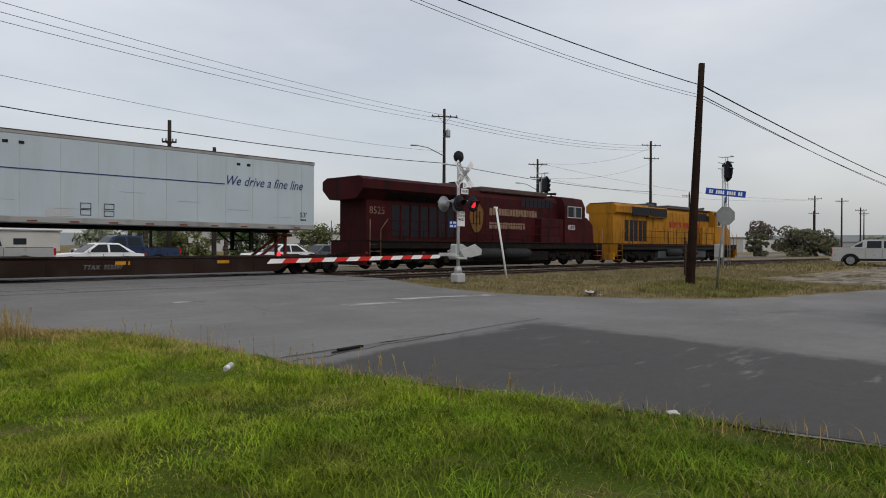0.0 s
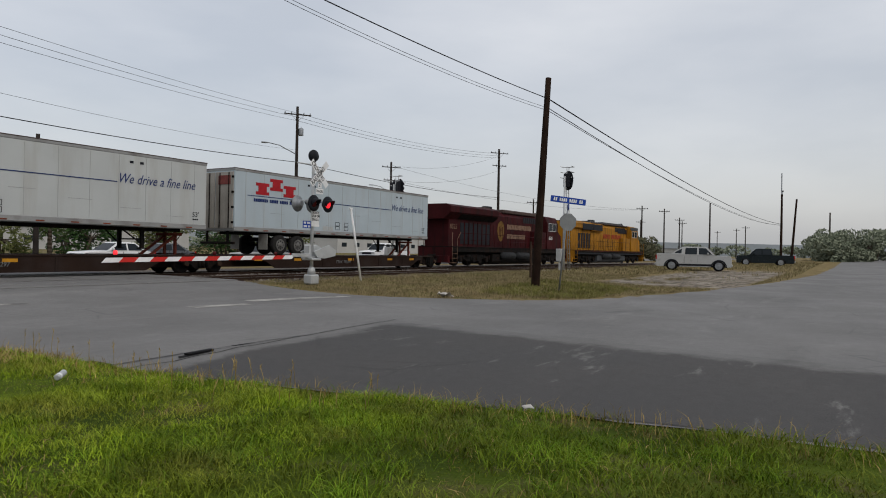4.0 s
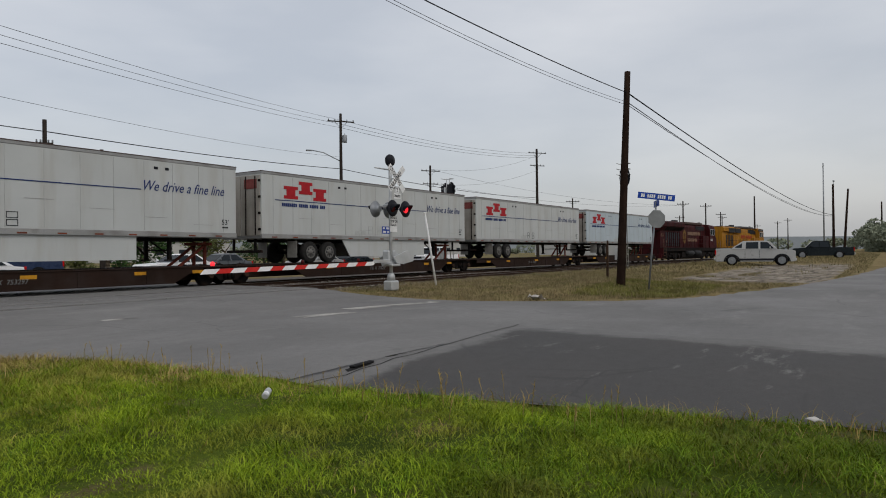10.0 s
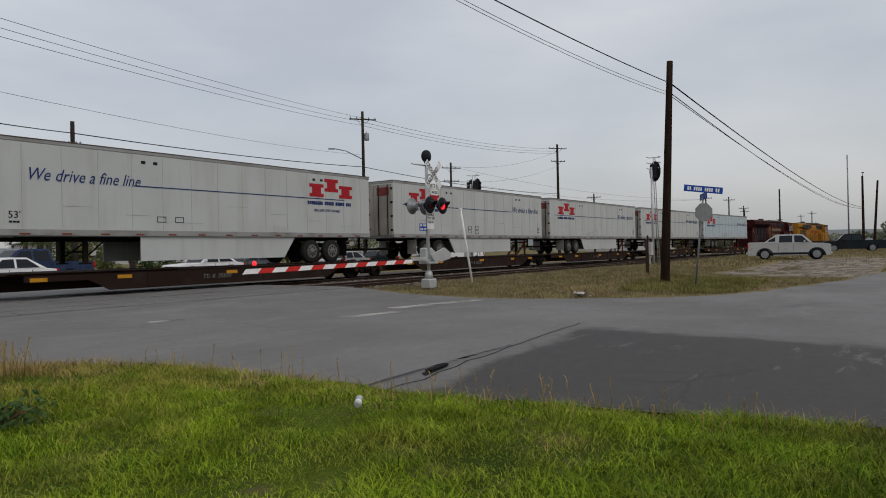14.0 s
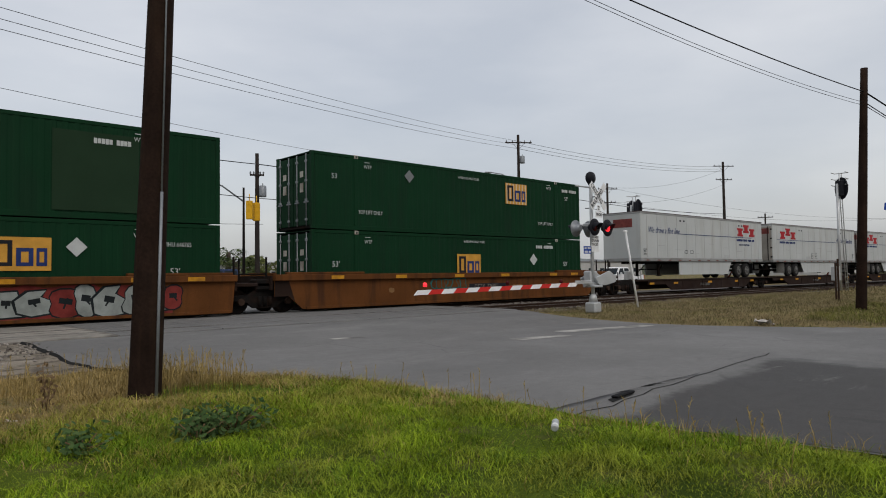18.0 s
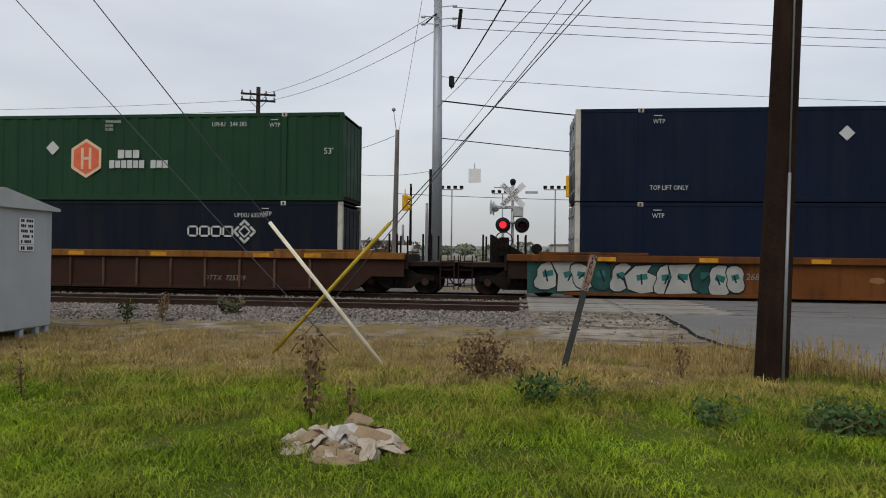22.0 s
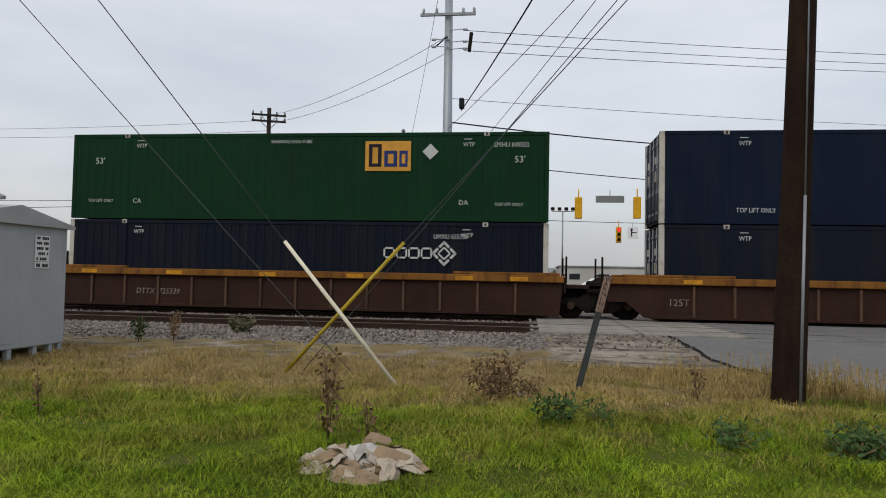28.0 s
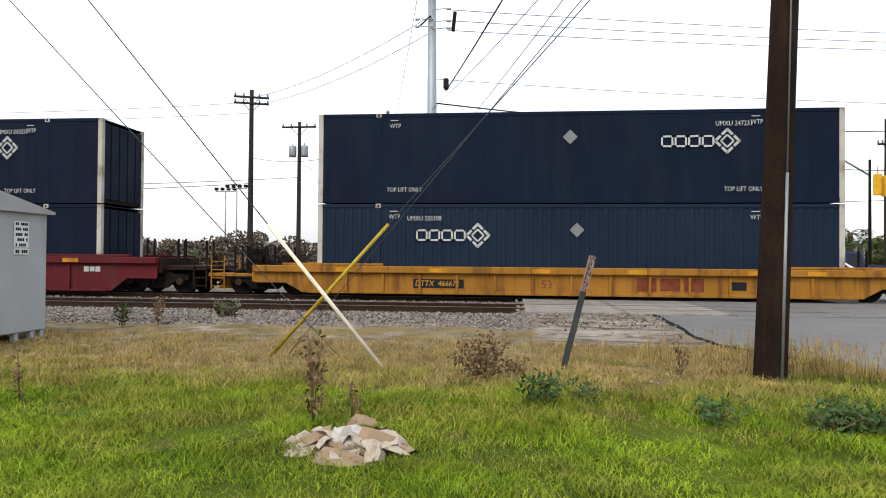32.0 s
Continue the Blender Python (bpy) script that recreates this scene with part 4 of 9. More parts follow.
UNITS = [  # front of the load, upper load, lower load, car paint, car style
    (-94.21, ("sqr1", M_GREEN, "rib"), ("sqr2", M_GREEN, "rib"), M_CARORG, "a"),
    (-113.80, ("sqr3", M_GREEN, "rib"), ("sqr5", M_GREEN, "rib"), M_CARORG, "b"),
    (-133.55, ("diam_c1", M_NAVY, "diam"), ("diam_c2", M_NAVY, "diam"), M_CARORG, "c"),
    (-157.08, ("hex", M_GREEN2, "hex"), ("diam_low", M_SLATE, "diam"), M_CARBRN, "d"),
    (-176.65, ("diam_f1", M_NAVY, "diam"), ("diam_e2", M_SLATE, "diam"), M_CARBRN, "e"),
    (-196.15, ("sqr4", M_GREEN, "rib"), ("diam_low", M_SLATE, "ribbed"), M_CARBRN, "f"),
    (-219.72, ("diam_f1", M_NAVY, "diam"), ("diam_f2", M_BLUE, "ribbed"), M_CARYEL, "g"),
    (-243.28, ("diam_f1", M_NAVY, "diam"), ("diam_low", M_NAVY, "diam"), M_CARRED, "h"),
]
NAMES = {"sqr": "green corrugated container with gold square marks", "hex": "faded green ribbed container with orange hexagon", "dia": "dark navy container with white marks"}
for front, up, low, paint, style in UNITS:
    dress(container(front, 3.27, up[1], up[2], NAMES[up[0][:3]] + ", stacked on another container"), up[0])
    dress(container(front, 0.37, low[1], low[2], NAMES[low[0][:3]] + ", sunk in a well car"), low[0])

WHEELSETS = []      # axles that roll


def wheelset(parent, x, z, r=0.42, detail=True):
    """An axle with two flanged wheels, under a car."""
    f = Form()
    for s in (-1, 1):
        f.lathe((0, s * 0.80, 0), (0, -s, 0), [(r * 0.25, -0.05), (r * 0.42, -0.02), (r * 0.78, 0.015), (r * 0.84, -0.01), (r, -0.005), (r, 0.11), (r + 0.03, 0.12), (r + 0.03, 0.14), (r * 0.5, 0.14)], 20)
        for k in range(3):
            a = 2 * math.pi * k / 3
            f.box(r * 0.6 * math.cos(a), s * 0.8, r * 0.6 * math.sin(a), 0.1, 0.012, 0.1)
    f.cyl((0, -0.8, 0), (0, 0.8, 0), 0.08, 0.08, 10)
    ob = part("wheelset", f if wheelset.me is None else wheelset.me, M_STEEL, parent)
    wheelset.me = ob.data
    ob.location = (x, 0, z)
    WHEELSETS.append((ob, r))
    return ob


wheelset.me = None


def bogie(parent, x, base=1.78):
    """A three-piece freight truck: side frames, springs, bolster, bearing caps."""
    z = RAIL_Z + 0.42
    for s in (-1, 1):
        y = s * 1.02
        f = Form()
        f.prism([(x - base / 2 - 0.28, z + 0.05), (x - base / 2 - 0.28, z + 0.2), (x - base / 2 + 0.25, z + 0.24), (x - 0.35, z + 0.42), (x + 0.35, z + 0.42), (x + base / 2 - 0.25, z + 0.24), (x + base / 2 + 0.28, z + 0.2), (x + base / 2 + 0.28, z + 0.05), (x + base / 2 - 0.22, z - 0.02), (x + 0.42, z - 0.22), (x - 0.42, z - 0.22), (x - base / 2 + 0.22, z - 0.02)], "y", y - 0.07, y + 0.07)
        fr = part("side_frame", f, M_STEEL, parent)
        for dx in (-0.2, 0.0, 0.2):
            f = Form().cyl((x + dx, y + s * 0.08, z - 0.16), (x + dx, y + s * 0.08, z + 0.18), 0.075, 0.075, 8)
            part("spring", f, M_STEEL, fr, "coil spring")
        for dx in (-base / 2, base / 2):
            f = Form().cyl((x + dx, y + s * 0.02, z), (x + dx, y + s * 0.16, z), 0.13, 0.11, 12)
            part("bearing_cap", f, M_RAIL, fr, "round bearing cap")
    part("bolster", Form().box(x, 0, z + 0.12, 0.4, 2.1, 0.26, 0.03), M_STEEL, parent)
    for dx in (-base / 2, base / 2):
        wheelset(parent, x + dx, z)


M_RIBPALE = mat("pale_brown_rib_paint", (0.085, 0.050, 0.034), 0.75, 0, 0.25, 2, 0.15, 30, stain=(0.035, 0.02, 0.014), stain_amt=0.7, stain_scale=2, streak=True)
M_TOUCHUP = mat("tan_touch_up_paint", (0.19, 0.105, 0.045), 0.7, 0, 0.25, 3, 0.1)
M_FADED = mat("faded_pale_stencil", (0.19, 0.17, 0.145), 0.7, 0, 0.3, 3, 0.15, 30, stain=(0.05, 0.03, 0.02), stain_amt=0.6, stain_scale=3)
M_OLDGOLD = mat("worn_gold_stencil", (0.20, 0.125, 0.045), 0.7, 0, 0.3, 3, 0.15, 30, stain=(0.05, 0.025, 0.016), stain_amt=0.7, stain_scale=3)


def well_car(front, paint, style):
    """One unit of a double-stack well car. x = 0 at the front of its load."""
    L, E = 16.15, {"a": (1.7, 0.25), "b": (1.3, 0.25), "c": (1.3, 1.7), "d": (1.7, 0.25), "e": (1.3, 0.25), "f": (1.3, 1.7), "g": (1.7, 1.7), "h": (1.7, 1.7)}[style]
    names = {M_CARORG: "rust-streaked orange-brown well car carrying stacked containers", M_CARBRN: "grimy brown well car with a yellow top sill, carrying containers", M_CARYEL: "yellow well car with red markings, carrying stacked containers", M_CARRED: "dark red well car carrying stacked containers"}
    c = rides(thing("well_car", names[paint], "railway car", pose(front, 0, 0), "well cars of the train"))
    c["span"] = -16.15
    zt, zb = {"g": (1.27, 0.4), "h": (1.5, 0.36)}.get(style, (1.62, 0.38))
    xf = {"b": 0.45, "c": 0.45, "e": 0.45, "f": 0.45}.get(style, 2.05)
    xr = -L - {"a": 1.55, "b": 1.55, "d": 1.55, "e": 1.55}.get(style, 2.05)
    sill = M_SILLBRN if paint is M_CARBRN else paint
    for s in (-1, 1):
        y = s * 1.4
        zm = zb + 0.46 * (zt - 0.22 - zb)
        ends = []
        for x_end, load, sg in ((xr, -L, -1), (xf, 0.0, 1)):
            if abs(x_end - load) > 1:
                q = [(x_end, zt - 0.22), (x_end, zm), (load + sg * 1.0, zm), (load + sg * 0.45, zb)]
            else:
                q = [(x_end, zt - 0.22), (x_end - sg * 0.1, zb)]
            ends += q if sg < 0 else q[::-1]
        side = part("side_plate", Form().prism(ends, "y", y - 0.02, y + 0.02), paint, c)
        for k in range(0 if paint is M_CARORG else 13):
            x = -1.0 - k * (L - 2.0) / 12
            part("side_rib", Form().box(x, y + s * 0.055, (zt - 0.22 + zb) / 2, 0.08, 0.08, zt - 0.3 - zb, 0.012), M_RIBPALE if paint is M_CARBRN else paint, side)
        part("bottom_chord", Form().box(-L / 2, y, zb + 0.03, L + 0.6, 0.12, 0.1, 0.012), paint, c)
        f = Form().box((xf + xr) / 2, y + s * 0.04, zt - 0.12, xf - xr + 0.06, 0.24, 0.22, 0.02)
        part("top_sill", f, sill, c, "worn rust-yellow top sill" if sill is M_SILLBRN else "")
        for a, b in ((min(xf, 1.2) - 3.4, min(xf, 1.2) - 0.1), (max(xr, -L - 1.2) + 0.1, max(xr, -L - 1.2) + 3.4)):
            part("guide_cap", Form().box((a + b) / 2, y, zt + 0.03, b - a, 0.2, 0.08, 0.015), sill, c)
        for x in (-0.9, -2.6, -6.1, -9.0, -12.2, -15.2):
            part("reflector", Form().box(x, s * 1.562, zt - 0.13, 0.55, 0.006, 0.13), M_REFL, c, "yellow reflective strip")
    part("well_floor", Form().box(-L / 2, 0, zb - 0.02, L, 2.4, 0.06), M_STEEL, c)
    for x0, ext, sgn in ((xf, E[0], 1), (xr, E[1], -1)):
        f = Form()
        f.box(x0 + sgn * ext / 2, 0, zt - 0.35, ext, 2.2 if ext > 1.5 else 2.5, 0.12, 0.02)
        f.box(x0 + sgn * ext / 2, 0, zt - 0.6, ext, 0.6, 0.45, 0.03)
        f.box(x0 + sgn * 0.06, 0, zt - 0.3, 0.1, 2.7, 0.5, 0.02)
        part("end_platform", f, paint if paint is M_CARYEL else M_SPINE, c)
        for s in (-1, 1):
            for dx in (-0.55, -0.3, 0.55, 0.8) if ext > 1.5 else (0.12,):
                part("end_stanchion", Form().box(x0 + sgn * dx, s * 1.05, zt + 0.18, 0.06, 0.06, 0.85, 0.01), M_STEEL, c, "dark upright stanchion")
        part("end_rail", Form().box(x0 + sgn * 0.1, 0, zt + 0.02, 0.05, 2.1, 0.05), M_STEEL, c)
        if ext > 1.5:
            bogie(c, x0 - sgn * 0.25)
            f = Form()
            f.box(x0 + sgn * (ext - 0.1), 0, 0.95, 0.7, 0.3, 0.28, 0.04)
            f.box(x0 + sgn * (ext + 0.1), 0, 0.95, 0.3, 0.22, 0.36, 0.05)
            cp = part("coupler", f, M_STEEL, c, "dark steel coupler")
            f = Form().tube([(x0 + sgn * (ext - 0.5), -0.5, 1.0), (x0 + sgn * (ext - 0.2), -0.5, 0.62), (x0 + sgn * (ext + 0.05), -0.45, 0.55)], 0.025, 6)
            part("air_hose", f, M_BLACK, cp, "black air hose")
            for s in (-1, 1):
                f = Form()
                for k in range(4):
                    f.box(x0 + sgn * (ext - 0.35), s * 1.15, 0.55 + 0.27 * k, 0.45, 0.04, 0.03)
                for dx in (-0.57, -0.13):
                    f.box(x0 + sgn * (ext + dx), s * 1.15, 1.0, 0.035, 0.04, 1.1)
                part("step_ladder", f, sill if paint is M_CARYEL else M_SPINE, c)
            if sgn < 0:
                cx, cz = x0 + sgn * 0.15, zt + 0.42
                wh = Form()
                for k in range(16):
                    a, b = 2 * math.pi * k / 16, 2 * math.pi * (k + 1) / 16
                    wh.cyl((cx + 0.28 * math.cos(a), -0.85, cz + 0.28 * math.sin(a)), (cx + 0.28 * math.cos(b), -0.85, cz + 0.28 * math.sin(b)), 0.018, 0.018, 5)
                    if k % 4 == 0:
                        wh.cyl((cx, -0.83, cz), (cx + 0.28 * math.cos(a), -0.85, cz + 0.28 * math.sin(a)), 0.013, 0.013, 5)
                part("brake_wheel", wh, M_STEEL, c, "dark hand brake wheel")
                part("brake_stand", Form().box(cx, -0.72, cz - 0.2, 0.34, 0.16, 0.62, 0.03).prism([(cx - 0.45, zt - 0.3), (cx - 0.45, zt + 0.62), (cx - 0.38, zt + 0.62), (cx + 0.75, zt - 0.05), (cx + 0.75, zt - 0.3)], "y", -0.62, -0.58), M_STEEL, c, "dark brake gear stand with a gusset")
                part("brake_cylinder", Form().cyl((cx + 1.05, -1.0, zt + 0.16), (cx + 1.05, -0.5, zt + 0.16), 0.17, 0.17, 14), M_STEEL, c, "round dark brake cylinder")
            part("end_pipe", Form().tube([(x0 - sgn * 1.2, -1.2, zt - 0.42), (x0 + sgn * (ext - 0.3), -1.1, zt - 0.42), (x0 + sgn * (ext - 0.1), -0.7, zt - 0.6)], 0.03, 6), M_STEEL, c, "dark pipe along the platform")
    if E[1] < 1:
        bogie(c, xr - 0.2)
        part("joint_casting", Form().box(xr - 0.25, 0, 1.0, 1.0, 1.5, 0.4, 0.06).box(xr - 0.25, -1.0, zt - 0.35, 0.7, 0.5, 0.4, 0.05), M_STEEL, c, "dark articulated joint casting")
    y = -1.425
    if style == "d":
        lettering("125T", 0.3, M_FADED, c, -15.6, y, 0.85); lettering("DTTX  725339", 0.24, M_FADED, c, -4.6, y, 0.72, 0.95, 0.2)
    elif style == "e":
        lettering("125T", 0.3, M_FADED, c, -15.9, y, 0.85); bars(c, -6.8, 0.8, 2.4, 0.38, 3, M_OLDGOLD, y)
    elif style == "f":
        lettering("DTTX  725339", 0.26, M_FADED, c, -13.6, y, 0.85, 0.95, 0.2)
    elif style == "g":
        f = Form().box(-12.2, y - 0.002, 0.72, 1.6, 0.004, 0.28)
        b = part("stencil_panel", f, M_BLACKLET, c, "black stencil panel")
        lettering("DTTX  466672", 0.25, M_GOLD, b, -12.95, y - 0.008, 0.72, 0.9, 0.2); lettering("53", 0.36, M_REDFADE2, c, -9.0, y, 0.72)
        bars(c, -6.1, 0.76, 2.1, 0.42, 3, M_REDFADE2, y); part("stencil_panel", Form().box(-3.1, y - 0.002, 0.74, 0.45, 0.004, 0.25), M_BLACKLET, c)
    elif style == "h":
        lettering("53", 0.36, M_LETTER, c, -3.7, y, 0.78); bars(c, -4.6, 1.12, 2.2, 0.12, 4, M_LETTER, y); bars(c, -0.5, 1.08, 0.6, 0.18, 3, M_LETTER, y)
    elif style == "a":
        part("stencil_panel", Form().box(-7.0, y - 0.002, 1.0, 2.6, 0.004, 0.26), M_BLACKLET, c)
        lettering("DTTX  726852", 0.26, M_FADED, c, -8.0, y - 0.01, 1.0, 0.95, 0.2)
    elif style == "b":
        p = part("stencil_panel", Form().box(-8.3, y - 0.002, 0.98, 2.6, 0.004, 0.62), M_BLACKLET, c, "black painted panel with pale blocks")
        bars(c, -9.3, 0.98, 1.9, 0.36, 3, M_LETTER, y - 0.008)
    elif style == "c":
        lettering("26852  B", 0.28, M_FADED, c, -11.1, y, 1.0, 0.95, 0.2)
    if paint is M_CARORG:
        for x_end, load, sg in ((xr, -L, -1), (xf, 0.0, 1)):
            if abs(x_end - load) > 1:
                zm = zb + 0.46 * (zt - 0.22 - zb)
                part("end_panel", Form().prism([(x_end, zt - 0.23), (x_end, zm), (load + sg * 1.0, zm), (load + sg * 0.75, zm - 0.2), (load + sg * 1.0, zt - 0.23)], "y", -1.4235, -1.4205), M_SPINE, c, "soot-dark end panel")
    if style in ("b", "c", "a"):
        graffiti(c, style)
        rg = random.Random(ord(style))
        for x, w in ((-5.1, 0.9), (-7.4, 0.45), (-3.0, 0.35), (-12.6, 0.3)):
            rim = [(x + w * math.cos(q) * rg.uniform(0.35, 0.55), 0.95 + 0.22 * math.sin(q) * rg.uniform(0.35, 0.6)) for q in [2 * math.pi * i / 11 for i in range(11)]]
            part("paint_patch", Form().prism(rim, "y", -1.4225, -1.4195), M_TOUCHUP, c, "tan touched-up paint patch")
    return c


M_TAGGREY = mat("pale_grey_spray_paint", (0.22, 0.24, 0.225), 0.6, 0, 0.25, 3)
M_REDFADE2 = mat("dull_red_stencil", (0.15, 0.04, 0.02), 0.6, 0, 0.3, 5, 0.1)
M_TAGDIM = mat("dim_brown_spray_paint", (0.085, 0.055, 0.035), 0.7, 0, 0.3, 3)
M_TAGDEEP = mat("dark_teal_spray_paint", (0.016, 0.05, 0.046), 0.6, 0, 0.4, 1.5)
M_TAGPALE = mat("silver_spray_paint", (0.27, 0.275, 0.26), 0.6, 0, 0.15, 2)
M_TAGTEAL = mat("teal_spray_paint", (0.02, 0.10, 0.095), 0.6, 0, 0.3, 3)
M_TAGRED = mat("dull_red_spray_paint", (0.14, 0.024, 0.02), 0.6, 0, 0.3, 3)
M_TAGDARK = mat("black_spray_paint", (0.012, 0.015, 0.016), 0.6, 0, 0.2, 3)


def graffiti(c, style):
    """Sprayed shapes on the side plates: a ragged field with outlined leaf and block shapes over it, no words."""
    rng = random.Random({"a": 3, "b": 7, "c": 11}[style])
    spans = {"a": [(-10.6, 2.2, 0.42, 1.15, None, M_CARORG, M_TAGTEAL)], "b": [(-14.1, 3.8, 0.95, 0.92, None, M_TAGDIM, M_TAGDARK), (-7.1, 5.5, 1.0, 0.9, M_TAGRED, M_TAGGREY, M_TAGDARK)], "c": [(-17.6, 6.3, 1.12, 0.92, M_TAGDEEP, M_TAGPALE, M_TAGDARK)]}[style]
    for x0, w, h, zc, field, fill, line in spans:
        if field:
            n = 22
            rim = [(x0 + w * i / n, zc - h * 0.5 + rng.uniform(0, 0.08) * h) for i in range(n + 1)] + [(x0 + w * i / n, zc + h * 0.5 - rng.uniform(0, 0.16) * h) for i in range(n, -1, -1)]
            part("sprayed_field", Form().prism(rim, "y", -1.426, -1.422), field, c, "sprayed ground colour")
        x, k = x0 + 0.1, 0
        while x < x0 + w - 0.35:
            tw, hh, lean = rng.uniform(0.7, 1.15) * min(1, h), h * rng.uniform(0.34, 0.47), rng.uniform(-0.35, 0.35)
            cx, zz = x + tw / 2, zc + rng.uniform(-0.05, 0.05) * h
            kind = rng.randrange(3)

            def outline(g, r=0.0):
                if kind == 0:      # leaf
                    q = [(math.cos(u) * (tw * 0.5 + g) * (0.6 + 0.4 * abs(math.sin(u))), math.sin(u) * (hh + g)) for u in [2 * math.pi * i / 14 for i in range(14)]]
                elif kind == 1:    # notched block
                    e = tw * 0.48 + g
                    q = [(-e, -hh - g), (e, -hh * 0.9 - g), (e, -hh * 0.2), (e * 0.45 + g, 0), (e, hh * 0.25), (e * 0.9, hh + g), (-e, hh * 0.92 + g), (-e * 0.7 - g, hh * 0.1)]
                else:              # hooked stroke
                    e = tw * 0.46 + g
                    q = [(-e, -hh * 0.7 - g), (-e * 0.3, -hh - g), (e, -hh * 0.75 - g), (e * 1.05, hh * 0.1), (e * 0.4 + g, hh * 0.5), (e * 0.8, hh + g), (-e * 0.2 - g, hh * 0.9 + g), (-e - g, hh * 0.2)]
                return [(cx + a + lean * b / max(h, 0.1), zz + b) for a, b in q]

            d = 0.0012 * k
            edge = part("sprayed_outline", Form().prism(outline(0.045), "y", -1.4306 - d, -1.4296 - d), line, c, "dark sprayed outline")
            part("sprayed_shape", Form().prism(outline(0.0), "y", -1.4312 - d, -1.4306 - d), field if field and k % 5 == 3 else fill, edge, "sprayed shape")
            if h > 0.6:
                part("sprayed_stroke", Form().box(0, 0, 0, tw * 0.3, 0.0005, hh * 0.4, 0, Matrix.Translation((cx, -1.4316 - d, zz + hh * 0.15)) @ pose(0, 0, 0, 0, rng.uniform(-20, 20), 0)), M_TAGTEAL if style == "c" else line, edge)
                part("sprayed_stroke", Form().box(0, 0, 0, 0.05, 0.0006, hh * rng.uniform(0.5, 0.9), 0, Matrix.Translation((cx + rng.uniform(-0.06, 0.06), -1.4318 - d, zz)) @ pose(0, 0, 0, 0, rng.uniform(-50, 50), 0)), line, edge)
            x += tw * rng.uniform(0.45, 0.75)
            k += 1


for front, up, low, paint, style in UNITS:
    well_car(front, paint, style)


# ---- trailers on spine cars ----
M_TYRE = mat("dusty_tyre_rubber", (0.019, 0.0185, 0.018), 0.85, 0, 0.25, 5, 0.15, 50)
M_RIMDULL = mat("grimy_wheel_steel", (0.12, 0.117, 0.11), 0.6, 0.2, 0.25, 5)
def tyre_pair(parent, x, y, z, s, r=0.5):
    f = Form()
    f.lathe((x, y, z), (0, s, 0), [(r * 0.55, 0), (r * 0.9, 0.0), (r, 0.04), (r, 0.24), (r * 0.92, 0.28), (r * 0.6, 0.28)], 22)
    t = part("tyre", f, M_TYRE, parent, "dusty grey-black tyre")
    f = Form()
    f.lathe((x, y + s * 0.225, z), (0, s, 0), [(r * 0.6, 0.056), (r * 0.58, 0.075), (r * 0.5, 0.06), (r * 0.2, 0.062), (r * 0.18, 0.11), (0.02, 0.115)], 18)
    rim = part("rim", f, M_RIMDULL, t, "dull grimy steel rim")
    g = Form()
    for k in range(8):
        a = 2 * math.pi * k / 8
        g.cyl((x + r * 0.38 * math.cos(a), y + s * 0.284, z + r * 0.38 * math.sin(a)), (x + r * 0.38 * math.cos(a), y + s * 0.289, z + r * 0.38 * math.sin(a)), r * 0.075, r * 0.075, 7)
    tagged(part("hand_holes", g, M_BLACKLET, t, "ring of dark hand holes"), kind="stuff")


M_PANELSEAM = mat("trailer_seam", (0.375, 0.39, 0.385), 0.5, 0, 0.08, 3)
M_RAILTRIM = mat("dull_trailer_rail", (0.27, 0.275, 0.27), 0.5, 0.3, 0.12, 1, 0.1, 40, stain=(0.12, 0.10, 0.09), stain_amt=0.5)
M_FLAP = mat("dirty_white_flap", (0.22, 0.215, 0.2), 0.8, 0, 0.2, 3)
M_REDFADE = mat("faded_red_decal", (0.17, 0.05, 0.045), 0.6, 0, 0.25, 4, 0.1)
M_ROOFEDGE = mat("grimy_roof_edge", (0.07, 0.05, 0.045), 0.7, 0, 0.2, 2)


M_DOORGREY = mat("grimy_trailer_door", (0.30, 0.285, 0.255), 0.6, 0, 0.15, 1.2, 0.1, 30, stain=(0.15, 0.13, 0.11), stain_amt=0.4, streak=True)


